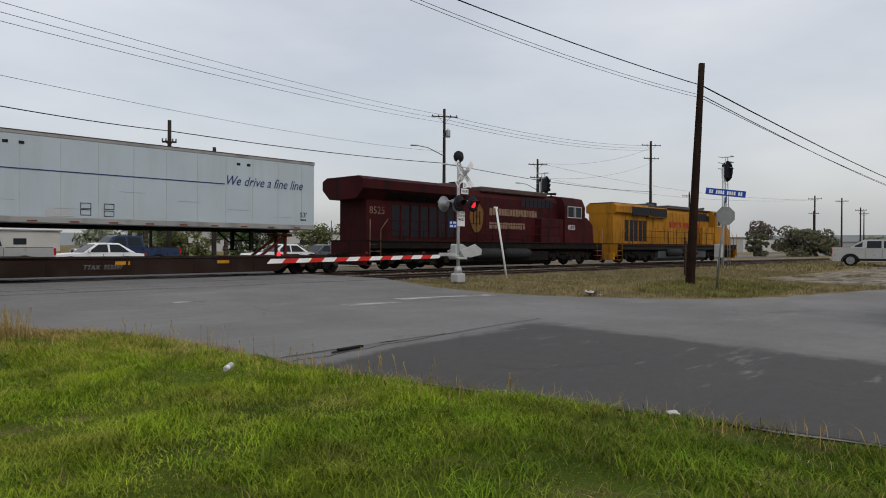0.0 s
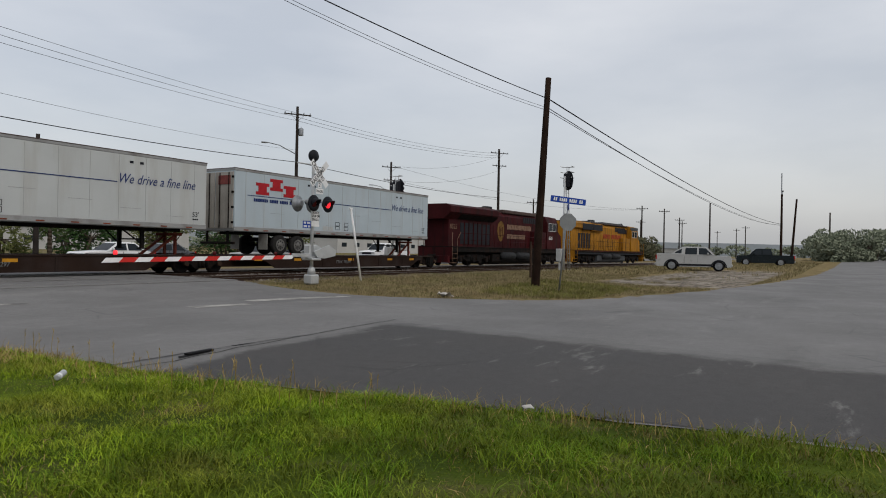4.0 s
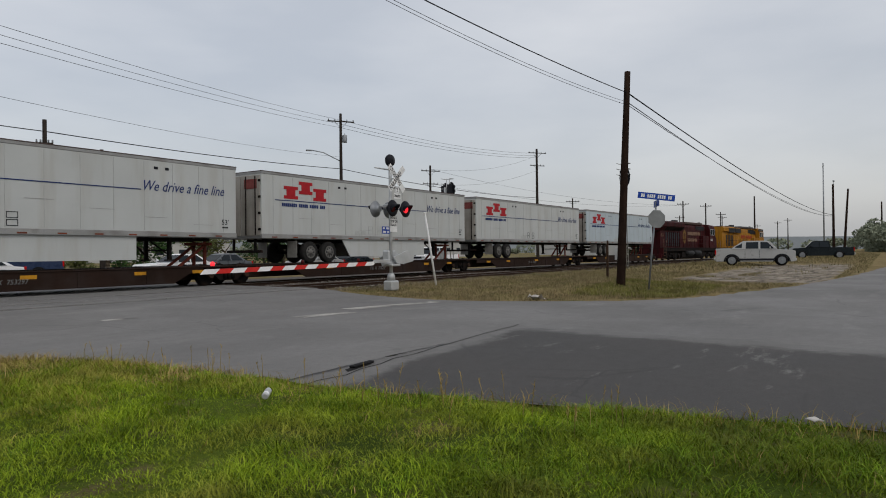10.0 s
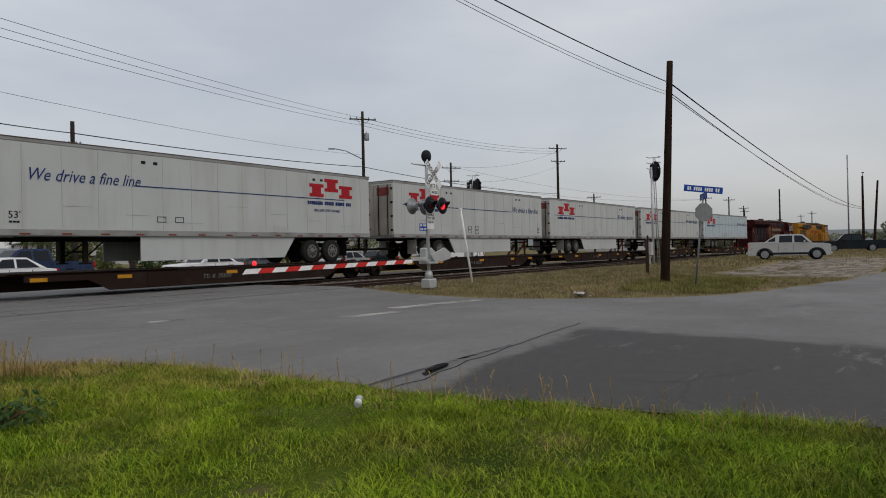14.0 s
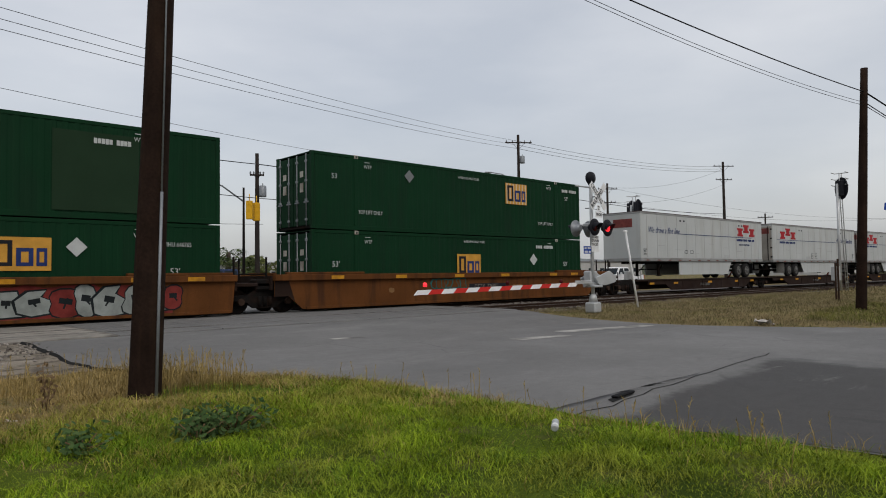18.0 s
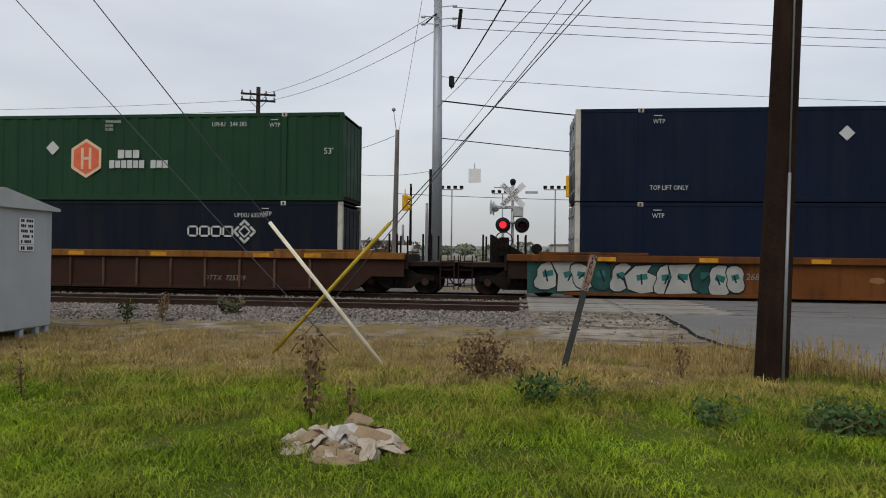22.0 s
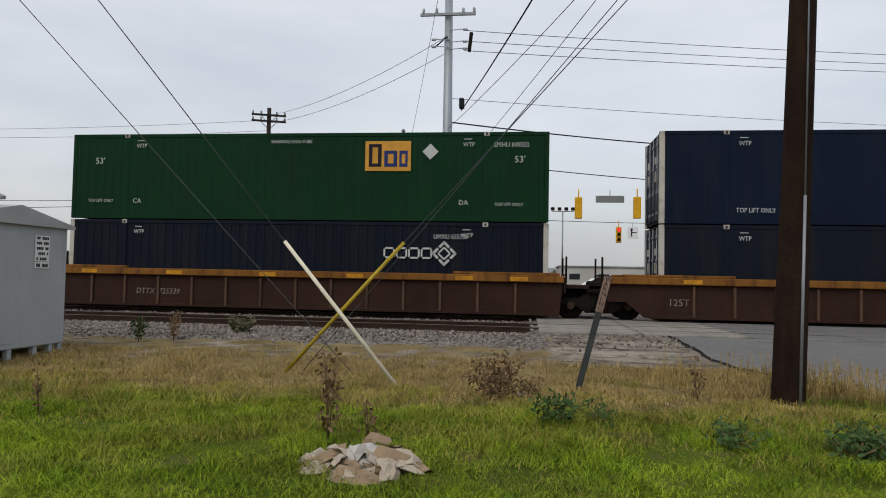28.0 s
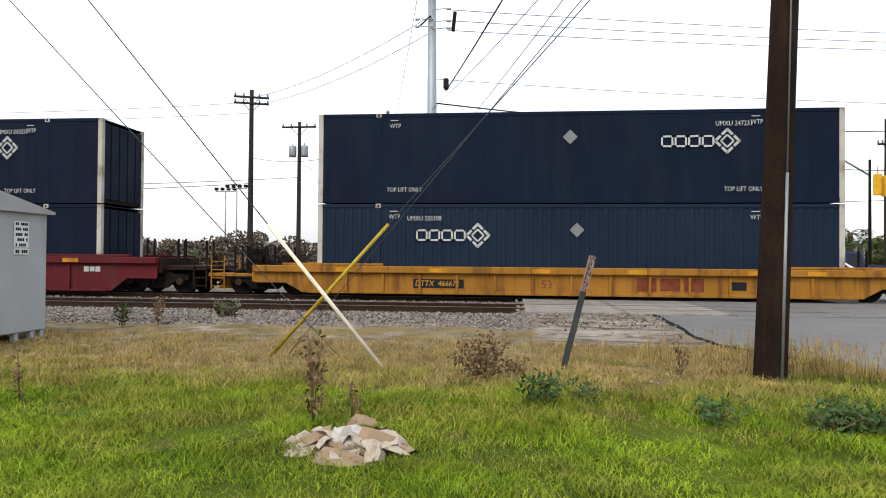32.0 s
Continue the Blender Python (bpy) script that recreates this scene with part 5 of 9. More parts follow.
def trailer(front, paint, reverse=False, skirt=True, panels=False, label="", owned=False, L=16.15):
    """A 53 ft road trailer; x = 0 at its end that leads along the track."""
    W, z0, z1 = 2.59, 2.18, 5.09
    m = pose(front, 0, 0)
    c = rides(thing("road_trailer", label, "trailer", m, "trailers on the train"))
    c["span"] = -16.15
    turn = (lambda x: -L - x) if reverse else (lambda x: x)
    part("box_body", Form().box(-L / 2, 0, (z0 + z1) / 2, L, W, z1 - z0, 0.03), paint, c)
    part("roof_rail", Form().box(-L / 2, 0, z1 - 0.06, L + 0.02, W + 0.03, 0.13, 0.02), M_RAILTRIM, c, "dull metal roof rail")
    part("roof_edge", Form().box(-L / 2, 0, z1 + 0.006, L + 0.03, W + 0.05, 0.035, 0.01), M_ROOFEDGE, c, "dark grimy roof edge")
    part("base_rail", Form().box(-L / 2, 0, z0 + 0.11, L + 0.01, W + 0.03, 0.2, 0.015), M_RAILTRIM, c)
    for k in range(14):
        x = -0.65 - k * (L - 1.3) / 13
        part("wall_seam", Form().box(x, -W / 2 - 0.004, (z0 + z1) / 2 + 0.05, 0.03 if panels else 0.018, 0.012, z1 - z0 - 0.4), M_PANELSEAM, c)
    for k in range(13):
        part("marker_tape", Form().box(-0.9 - k * (L - 1.6) / 12, -W / 2 - 0.019, z0 + 0.07, 0.3, 0.005, 0.05), M_REDFADE2, c, "dark red reflective tape")
    for x in (-3.2, -3.65, -11.2, -11.65):
        part("vent", Form().box(x, -W / 2 - 0.006, z1 - 0.38, 0.16, 0.012, 0.1, 0.003), M_BLACKLET, c, "small dark vent")
    # door end with frame, rods and hinges
    xd = turn(-L)
    sg = 1 if reverse else -1
    for s in (-1, 1):
        d = part("rear_door", Form().box(xd + sg * 0.02, s * 0.62, (z0 + z1) / 2 - 0.02, 0.05, 1.18, z1 - z0 - 0.3, 0.012), M_DOORGREY, c, "grimy grey-white door")
        for y in (s * 0.95, s * 0.35):
            part("locking_rod", Form().cyl((xd + sg * 0.06, y, z0 + 0.15), (xd + sg * 0.06, y, z1 - 0.2), 0.028, 0.028, 6), M_STEEL, d, "dark locking rod")
        for k in range(4):
            part("hinge", Form().box(xd + sg * 0.05, s * 1.2, z0 + 0.4 + 0.7 * k, 0.05, 0.12, 0.1), M_STEEL, d)
    part("rear_bumper", Form().box(xd - sg * 0.15, 0, z0 - 0.55, 0.1, 2.3, 0.12, 0.02).box(xd - sg * 0.15, -0.7, z0 - 0.25, 0.08, 0.1, 0.6).box(xd - sg * 0.15, 0.7, z0 - 0.25, 0.08, 0.1, 0.6), M_STEEL, c, "steel under-ride bumper")
    for s in (-1, 1):
        part("slider_rail", Form().box(turn(-L / 2), s * 0.5, z0 - 0.06, L - 1.5, 0.1, 0.14), M_STEEL, c)
    # wheels
    for ax in (-12.35, -13.6):
        for s in (-1, 1):
            tyre_pair(c, turn(ax), s * 0.98, 1.58, s)
        part("axle", Form().cyl((turn(ax), -1.0, 1.58), (turn(ax), 1.0, 1.58), 0.07, 0.07, 8).box(turn(ax), 0, 1.85, 0.5, 1.3, 0.2, 0.03), M_STEEL, c)
    for s in (-1, 1):
        for xm in (-14.5,):
            part("mud_flap", Form().box(turn(xm), s * 0.98, 1.72, 0.02, 0.6, 0.75), M_FLAP if not reverse else M_BLACK, c)
    # landing legs
    for s in (-1, 1):
        f = Form().box(turn(-2.75), s * 0.75, 1.75, 0.14, 0.14, 0.9, 0.01).box(turn(-2.75), s * 0.75, 1.32, 0.3, 0.25, 0.05, 0.01)
        f.cyl((turn(-2.75), s * 0.75, 1.5), (turn(-3.6), s * 0.55, 2.15), 0.03, 0.03, 6)
        part("landing_leg", f, M_STEEL, c, "dark retracted landing leg")
    part("leg_crossbar", Form().cyl((turn(-2.75), -0.75, 1.7), (turn(-2.75), 0.75, 1.7), 0.03, 0.03, 6), M_STEEL, c)
    if skirt:
        a, b = sorted((turn(-4.4), turn(-11.4)))
        for s in (-1, 1):
            part("side_skirt", Form().prism([(a + (0.6 if not reverse else 0), 1.35), (b - (0.6 if reverse else 0), 1.35), (b, z0), (a, z0)], "y", s * 1.2 - 0.02, s * 1.2 + 0.02), paint, c, "pale aerodynamic side skirt")
    y = -W / 2 - 0.01
    zl = 4.15
    lx, sx = (-3.95, -15.4) if reverse else (1.25 - L, -4.25)
    # red block mark: three plain heavy shapes, the middle one raised
    for k, dz in enumerate((0.0, 0.26, 0.0)):
        x, zb = lx + 0.92 * k, zl - 0.18 + dz
        f = Form()
        for a, b, lo, hi in ((0.02, 0.88, 0.0, 0.15), (0.18, 0.72, 0.15, 0.42), (0.02, 0.88, 0.42, 0.57)):
            f.box(x + (a + b) / 2, y, zb + (lo + hi) / 2, b - a, 0.008, hi - lo)
        part("painted_block", f, M_REDLET, c, "red heavy block of a painted mark")
    bars(c, lx - 0.1, zl - 0.45, 2.75, 0.16, 21, M_BLUELET, y, words=(8, 5, 5, 3))
    if owned:
        lettering("100% EMPLOYEE OWNED", 0.17, M_BLUELET, c, lx + 0.25, y - 0.003, zl - 0.78, 0.85)
    slogan = lettering("We drive a fine line", 0.54, M_BLUELET, c, sx, y - 0.003, zl - 0.12, 0.84, 0.35)
    a, b = sorted((lx - 0.5 if not reverse else lx + 2.2, sx if not reverse else sx + 3.4))
    part("blue_line", Form().box((a + b) / 2, y, zl - 0.26, b - a, 0.006, 0.035), M_BLUELET, c, "thin dark blue line")
    lettering("53'", 0.3, M_BLACKLET, c, turn(-0.75) if not reverse else -15.9, y - 0.003, z0 + 0.62)
    bars(c, turn(-0.72) if not reverse else -15.87, z0 + 0.42, 0.3, 0.06, 3, M_BLACKLET, y)
    bars(c, turn(-10.5) if not reverse else -6, z0 + 0.35, 0.9, 0.22, 2, M_PANELSEAM, y)
    # outlined placard holders low on the wall
    for px, pz in ((-9.3, 0.62), (-9.3, 0.4), (-8.55, 0.62), (-8.55, 0.38)) if not reverse else ((-11.0, 0.6), (-10.3, 0.6)):
        f = Form()
        for dx, dz, sx_, sz_ in ((0, 0.09, 0.34, 0.02), (0, -0.09, 0.34, 0.02), (-0.16, 0, 0.02, 0.18), (0.16, 0, 0.02, 0.18)):
            f.box(px + dx, y, z0 + pz + dz, sx_, 0.006, sz_)
        part("placard_frame", f, M_BLACKLET if not panels else M_PANELSEAM, c, "thin outlined placard holder")
    for k in range(7):
        part("wall_scuff", Form().box(-1.6 - k * 2.05, y + 0.004, z0 + 0.5 + 0.22 * ((k * 5) % 4), 0.9, 0.004, 0.012), M_RAILTRIM, c, "faint scratch")
    if reverse:
        f = Form().box(-L - 0.012, -0.1, 4.45, 0.01, 1.3, 0.5)
        part("nose_mark", f, M_REDFADE, c, "faded red mark on the nose panel")
    else:
        f = Form().box(-L - 0.055, -0.65, 4.55, 0.01, 0.8, 0.42)
        part("nose_mark", f, M_REDFADE, c, "faded red mark on the door")
    return c


def spine_car(front, first=False, last=False):
    """A narrow spine with wheel platforms and a hitch; the units share their trucks."""
    L = 16.15
    c = rides(thing("spine_car", "grimy brown spine car carrying a road trailer", "railway car", pose(front, 0, 0), "spine cars of the train"))
    c["span"] = -16.15
    a, b = (0.95, -18.15) if not last else (-0.1, -L - 0.95)
    if not first:
        a = -0.15
    part("spine", Form().box((a + b) / 2, 0, 0.78, a - b, 0.75, 0.55, 0.03), M_SPINE, c)
    f = Form()
    for s in (-1, 1):
        f = Form().prism([(a - 1.5, 1.02), (a - 1.5, 0.8), (a - 2.1, 0.8), (a - 2.8, 0.44), (b + 4.2, 0.44), (b + 3.5, 0.8), (b + 1.6, 0.8), (b + 1.6, 1.02)], "y", s * 1.29 - 0.03, s * 1.29 + 0.03)
        part("side_sill", f, M_SPINE, c)
        for x in (a - 3.9, a - 6.4, a - 8.9, a - 11.4):
            part("sill_rib", Form().box(x, s * 1.335, 0.72, 0.08, 0.03, 0.5, 0.008), M_SPINE, c)
    f = Form()
    f.box(-13.2, 0, 1.04, 5.6, 2.7, 0.08, 0.01)
    f.box(-1.6, 0, 1.04, 4.6, 2.6, 0.06, 0.01)
    for s in (-1, 1):
        f.box((a + b) / 2, s * 1.2, 1.03, a - b - 0.6, 0.3, 0.05, 0.01)
    part("wheel_platform", f, M_SPINE, c, "steel wheel platform")
    for x in (-1.9, -4.3, -8.1, -12.4, -15.1):
        part("reflector", Form().box(x, -1.325, 0.86, 0.5, 0.006, 0.12), M_REFL, c, "yellow reflective strip")
    f = Form()
    f.box(-0.9, 0, 1.95, 0.7, 0.9, 0.12, 0.02)
    for s in (-1, 1):
        f.box(0, 0, 0, 0.12, 0.1, 1.1, 0.01, Matrix.Translation((-0.85, s * 0.35, 1.5)) @ pose(0, 0, 0, 0, 0, 0))
        f.box(0, 0, 0, 0.1, 0.1, 1.5, 0.01, Matrix.Translation((-1.45, s * 0.35, 1.48)) @ pose(0, 0, 0, 0, 55, 0))
    part("hitch_stand", f, M_HITCH, c, "rusty red trailer hitch stand")
    lettering("TTAX  753297", 0.22, M_SIGNBACK, c, -9.4, -1.328, 0.72, 0.95, 0.2)
    if first:
        bogie(c, 0.4)
    bogie(c, b if not last else b - 0.2)
    return c


TRAILERS = [(0.1, M_WHITE2, False, False, False), (-18.1, M_WHITE, False, False, False), (-36.1, M_WHITE, False, True, True), (-54.0, M_WHITE, False, True, False), (-72.2, M_WHITE, True, True, False)]
for i, (fr, pt, rev, sk, pan) in enumerate(TRAILERS):
    lab = ["blue-white box trailer with a red mark, riding behind the engines", "white box trailer with a red mark and dark blue slogan", "white box trailer with ribbed panel walls and red mark", "white box trailer with side skirts and red mark", "white box trailer facing backwards with red mark at its wheels"][i]
    trailer(fr, pt, rev, sk, pan, lab, rev, (16.6, 16.55, 16.55, 16.35, 16.15)[i])
    spine_car(fr, i == 0, i == 4)

# ---- the two engines ----
M_WORN = mat("worn_cream_lettering", (0.20, 0.13, 0.09), 0.7, 0, 0.3, 2, 0.2, 20, stain=(0.05, 0.012, 0.012), stain_amt=0.8, stain_scale=2)
M_WORNGOLD = mat("worn_gold_mark", (0.15, 0.085, 0.025), 0.7, 0, 0.3, 2, 0.2, 20, stain=(0.05, 0.012, 0.012), stain_amt=0.8, stain_scale=2)
M_WORNRED = mat("worn_red_lettering", (0.26, 0.045, 0.02), 0.7, 0, 0.3, 2, 0.2, 20, stain=(0.28, 0.13, 0.02), stain_amt=0.6, stain_scale=2)

def loco_truck(parent, x):
    z = RAIL_Z + 0.52
    for s in (-1, 1):
        y = s * 1.12
        f = Form()
        f.prism([(x - 2.35, z + 0.02), (x - 2.35, z + 0.25), (x - 1.3, z + 0.42), (x + 1.3, z + 0.42), (x + 2.35, z + 0.25), (x + 2.35, z + 0.02), (x + 1.4, z + 0.08), (x + 0.9, z - 0.08), (x - 0.9, z - 0.08), (x - 1.4, z + 0.08)], "y", y - 0.08, y + 0.08)
        fr = part("side_frame", f, M_STEEL, parent)
        for dx in (-1.95, 0, 1.95):
            part("axle_box", Form().box(x + dx, y + s * 0.1, z, 0.36, 0.16, 0.36, 0.04), M_STEEL, fr, "dusty axle box")
            for e in (-0.42, 0.42):
                part("spring", Form().cyl((x + dx + e, y + s * 0.06, z - 0.02), (x + dx + e, y + s * 0.06, z + 0.36), 0.09, 0.09, 8), M_STEEL, fr, "coil spring")
        part("brake_rigging", Form().cyl((x - 1.2, y + s * 0.1, z + 0.3), (x - 0.6, y + s * 0.1, z + 0.3), 0.1, 0.1, 10).box(x + 0.95, y + s * 0.09, z - 0.15, 0.5, 0.1, 0.2, 0.02), M_STEEL, fr)
    for dx in (-1.95, 0, 1.95):
        wheelset(parent, x + dx, z, 0.52)


def railing(parent, x0, x1, y, z, material, gap=1.4):
    f = Form()
    n = max(1, round((x1 - x0) / gap))
    for i in range(n + 1):
        x = x0 + (x1 - x0) * i / n
        f.cyl((x, y, z), (x, y, z + 1.0), 0.018, 0.018, 5)
    f.cyl((x0, y, z + 1.0), (x1, y, z + 1.0), 0.018, 0.018, 5)
    f.cyl((x0, y, z + 0.5), (x1, y, z + 0.5), 0.014, 0.014, 5)
    part("handrail", f, material, parent)


def engine(rear, paint, roof, rails, label, style):
    """A six-axle road engine, x = 0 at its rear coupler face, the cab ahead."""
    L = 22.3
    c = rides(thing("locomotive", label, "locomotive", pose(rear, 0, 0), "engines of the train"))
    c["span"] = 22.3
    zd = 1.75
    part("frame", Form().box(L / 2, 0, 1.55, L - 1.6, 2.9, 0.36, 0.03), M_STEEL, c)
    part("walkway", Form().box(L / 2, 0, zd, L - 1.4, 3.0, 0.06, 0.01), M_STEEL, c)
    # long hood
    h0, h1, zr = 1.0, 16.9, 4.65
    f = Form()
    f.prism([(-0.95, zd), (-0.95, zr - 0.35), (-0.72, zr), (0.72, zr), (0.95, zr - 0.35), (0.95, zd)], "x", h0 + 2.6, h1)
    hood = part("long_hood", f, paint, c)
    for k in range(12):
        for s in (-1, 1):
            part("hood_door", Form().box(5.2 + k * 0.98, s * 0.957, 2.75, 0.86, 0.02, 1.65, 0.008), paint, hood)
    # flared radiator at the rear
    reach = 6.4 if style == "m" else 4.9
    f = Form().prism([(-1.0, zd), (-1.0, 3.95), (1.0, 3.95), (1.0, zd)], "x", h0 - 0.1, h0 + reach)
    rad = part("radiator", f, paint, c, "radiator section of the hood")
    f = Form()
    if style == "m":
        f.prism([(-1.0, 3.72), (-1.56, 4.2), (-1.56, 4.62), (-1.2, 4.78), (1.2, 4.78), (1.56, 4.62), (1.56, 4.2), (1.0, 3.72)], "x", h0 - 0.75, h0 + reach)
    else:
        f.prism([(-1.0, 3.9), (-1.25, 4.05), (-1.25, 4.5), (-1.0, 4.7), (1.0, 4.7), (1.25, 4.5), (1.25, 4.05), (1.0, 3.9)], "x", h0 - 0.1, h0 + reach)
    part("radiator_wing", f, paint, rad, "overhanging radiator wing")
    for s in (-1, 1):
        for k in range(7 if style == "m" else 5):
            part("radiator_grille", Form().box(h0 + 1.75 + 0.66 * k, s * 1.012, 2.75, 0.5, 0.03, 1.55, 0.01), M_BLACKLET, rad, "dark louvred grille")
            part("grille_frame", Form().box(h0 + 2.08 + 0.66 * k, s * 1.03, 2.75, 0.07, 0.06, 1.7, 0.01), paint, rad)
        if style == "m":
            for k in range(6):
                f = Form().box(0, 0, 0, 0.86, 0.02, 0.5, 0, Matrix.Translation((h0 + 1.4 + 0.92 * k, s * 1.29, 3.93)) @ pose(0, 0, 0, s * -49, 0, 0))
                part("radiator_intake", f, M_STEEL, rad, "dark intake screen")
    part("underframe", Form().box(L / 2, 0, 1.05, L - 3.2, 1.9, 0.7, 0.03), M_STEEL, c, "dark underframe and pipes")
    # roof gear
    f = Form()
    f.box(7.4, 0, zr + 0.14, 1.1, 1.0, 0.32, 0.05)
    f.box(12.6, 0, zr + 0.1, 6.4, 1.86, 0.3, 0.06)
    part("roof_hatch", f, roof, c, "grey roof hatches")
    part("exhaust", Form().box(8.3, 0, zr + 0.22, 0.9, 0.5, 0.45, 0.04), M_BLACKLET, c)
    for k in range(8):
        for s in (-1, 1):
            part("blower_louvre", Form().box(13.2 + 0.42 * k, s * 0.96, 4.2, 0.34, 0.02, 0.5), M_BLACKLET, c, "dark louvre")
    # cab
    f = Form()
    f.prism([(-1.5, zd), (-1.5, 4.1), (-1.25, 4.65), (-0.5, 4.8), (0.5, 4.8), (1.25, 4.65), (1.5, 4.1), (1.5, zd)], "x", 16.9, 19.3)
    cab = part("cab", f, paint, c, "cab with dark side windows")
    for s in (-1, 1):
        for f in (Form().box(17.6, s * 1.505, 3.75, 0.62, 0.012, 0.62, 0.003), Form().box(18.5, s * 1.505, 3.75, 0.62, 0.012, 0.62, 0.003), Form().box(19.32, s * 0.7, 3.95, 0.012, 0.9, 0.55, 0.003)):
            part("window", f, M_GLASS, cab, "dark cab window")
    f = Form()
    for s in (-1, 1):
        for x in (17.24, 17.96, 18.14, 18.86):
            f.box(x, s * 1.51, 3.75, 0.05, 0.015, 0.74)
        for z in (3.4, 4.1):
            f.box(18.05, s * 1.51, z, 1.7, 0.015, 0.05)
    part("window_frame", f, M_SILVER, cab)
    f = Form()
    f.prism([(19.3, zd), (19.3, 3.55), (20.0, 3.45), (20.75, 3.0), (20.9, zd)], "y", -1.2, 1.2)
    part("nose", f, paint, c)
    for s in (-1, 1):
        part("equipment_box", Form().box(15.6, s * 1.2, 2.5, 2.4, 0.5, 1.5, 0.03), paint, c)
    # tank, trucks, ends
    f = Form()
    f.prism([(-1.35, 1.25), (-1.35, 0.7), (-1.0, 0.45), (1.0, 0.45), (1.35, 0.7), (1.35, 1.25)], "x", 6.9, 15.3)
    part("fuel_tank", f, M_STEEL if style == "m" else M_LOCOGREY, c)
    for s in (-1, 1):
        for x in (8.2, 10.9):
            part("air_tank", Form().lathe((x, s * 1.42, 1.12), (1, 0, 0), [(0.05, -0.08), (0.27, 0.02), (0.3, 0.12), (0.3, 2.1), (0.27, 2.2), (0.05, 2.3)], 14), M_TANK, c, "dull dark air tank")
    loco_truck(c, 4.2)
    loco_truck(c, 18.0)
    for x, sg in ((0.75, -1), (L - 0.75, 1)):
        f = Form()
        f.box(x, 0, 1.3, 0.08, 2.9, 0.9, 0.01)
        f.box(x + sg * 0.15, 0, 0.85, 0.25, 2.6, 0.5, 0.02)
        part("end_plate", f, paint, c)
        part("coupler", Form().box(x + sg * 0.45, 0, 1.05, 0.7, 0.3, 0.3, 0.04), M_STEEL, c)
        f = Form()
        for s in (-1, 1):
            for k in range(4):
                f.box(x - sg * 0.3, s * 1.3, 0.6 + 0.33 * k, 0.65, 0.3, 0.03)
            f.tube([(x - sg * 0.65, s * 1.47, 0.7), (x - sg * 0.65, s * 1.47, 2.3), (x - sg * 1.1, s * 1.47, 2.8)], 0.02, 5)
            f.tube([(x + sg * 0.02, s * 1.47, 0.7), (x + sg * 0.02, s * 1.47, 2.75)], 0.02, 5)
        part("steps", f, rails, c, "steps and grab rails")
    for s in (-1, 1):
        railing(c, 1.5, 16.6, s * 1.46, zd, M_MAROON if style == "m" else M_RAIL)
    y = -0.972
    if style == "m":
        lettering("8525", 0.42, M_SIGNWHITE, c, 17.25, -1.516, 2.75)
        lettering("8525", 0.5, M_WORN, c, 1.05, -1.022, 3.2)
        bars(c, 10.0, 3.5, 4.6, 0.42, 17, M_WORN, y - 0.02)
        bars(c, 10.0, 2.72, 3.4, 0.38, 14, M_WORN, y - 0.02)
        rim = [(8.9 + 0.62 * math.cos(q) * (1.0 if math.sin(q) > 0 else 0.86), 3.1 + 0.82 * math.sin(q)) for q in [2 * math.pi * i / 16 for i in range(16)]]
        m = part("painted_mark", Form().prism(rim, "y", y - 0.02, y - 0.012), M_WORNGOLD, c, "worn gold rounded painted mark")
        for q in range(3):
            part("mark_block", Form().box(8.62 + 0.26 * q, y - 0.024, 3.1, 0.1, 0.006, 0.95 - 0.2 * abs(q - 1)), M_MAROON, m, "dark red upright in the mark")
    else:
        bars(c, 9.4, 3.35, 5.4, 0.5, 12, M_WORNRED, y - 0.02, words=(5, 7))
        for k in range(2):
            for s in (-1, 1):
                part("side_screen", Form().box(4.45 + 2.7 * k, s * 1.262 if k == 0 else s * 1.27, 4.2, 2.6, 0.03, 0.62, 0.004), M_BLACKLET, c, "dark radiator screen")
        part("radiator_housing", Form().box(7.1, 0, 4.2, 2.9, 2.5, 0.8, 0.04), paint, c)
        for k in range(6):
            part("hood_grille", Form().box(14.0 + 0.5 * k, -0.99, 4.05, 0.46, 0.02, 0.5, 0.004), M_BLACKLET, c, "dark upper hood grille")
        for k in range(9):
            part("rust_run", Form().box(5.6 + 1.2 * k + 0.3 * (k % 3), -0.985, 2.5, 0.05, 0.01, 0.9 + 0.2 * (k % 2)), M_RAIL, c, "dark rust run on a door edge")
        for s in (-1, 1):
            part("cab_band", Form().box(18.1, s * 1.42, 4.42, 2.3, 0.14, 0.36, 0.02), M_LOCOGREY, c, "dark band over the cab windows")
            part("lower_skirt", Form().box(L / 2, s * 1.43, 1.42, L - 2.4, 0.05, 0.16, 0.01), M_BLACKLET, c, "grimy dark frame edge")
        part("red_stripe", Form().box(L / 2, -1.455, 1.7, L - 2, 0.012, 0.05), M_REDFADE2, c, "dull red sill stripe")
        part("roof_grey", Form().box(9.0, 0, 4.69, 16.2, 1.96, 0.12, 0.03), M_ROOFEDGE, c, "soot-darkened roof")
    f = Form()
    f.cyl((17.9, 0.25, 4.8), (17.9, 0.25, 5.0), 0.05, 0.05, 6)
    f.cyl((17.4, 0.25, 5.0), (18.4, 0.25, 5.05), 0.05, 0.09, 8)
    part("horn", f, M_STEEL, c)
    return c


engine(2.4, M_MAROON, M_ROOFEDGE, M_WORN, "weathered maroon diesel locomotive with faded cream lettering", "m")
engine(25.3, M_YELLOW, M_LOCOGREY, M_YELLOW, "yellow diesel locomotive with grey roof and red marks, leading", "y")

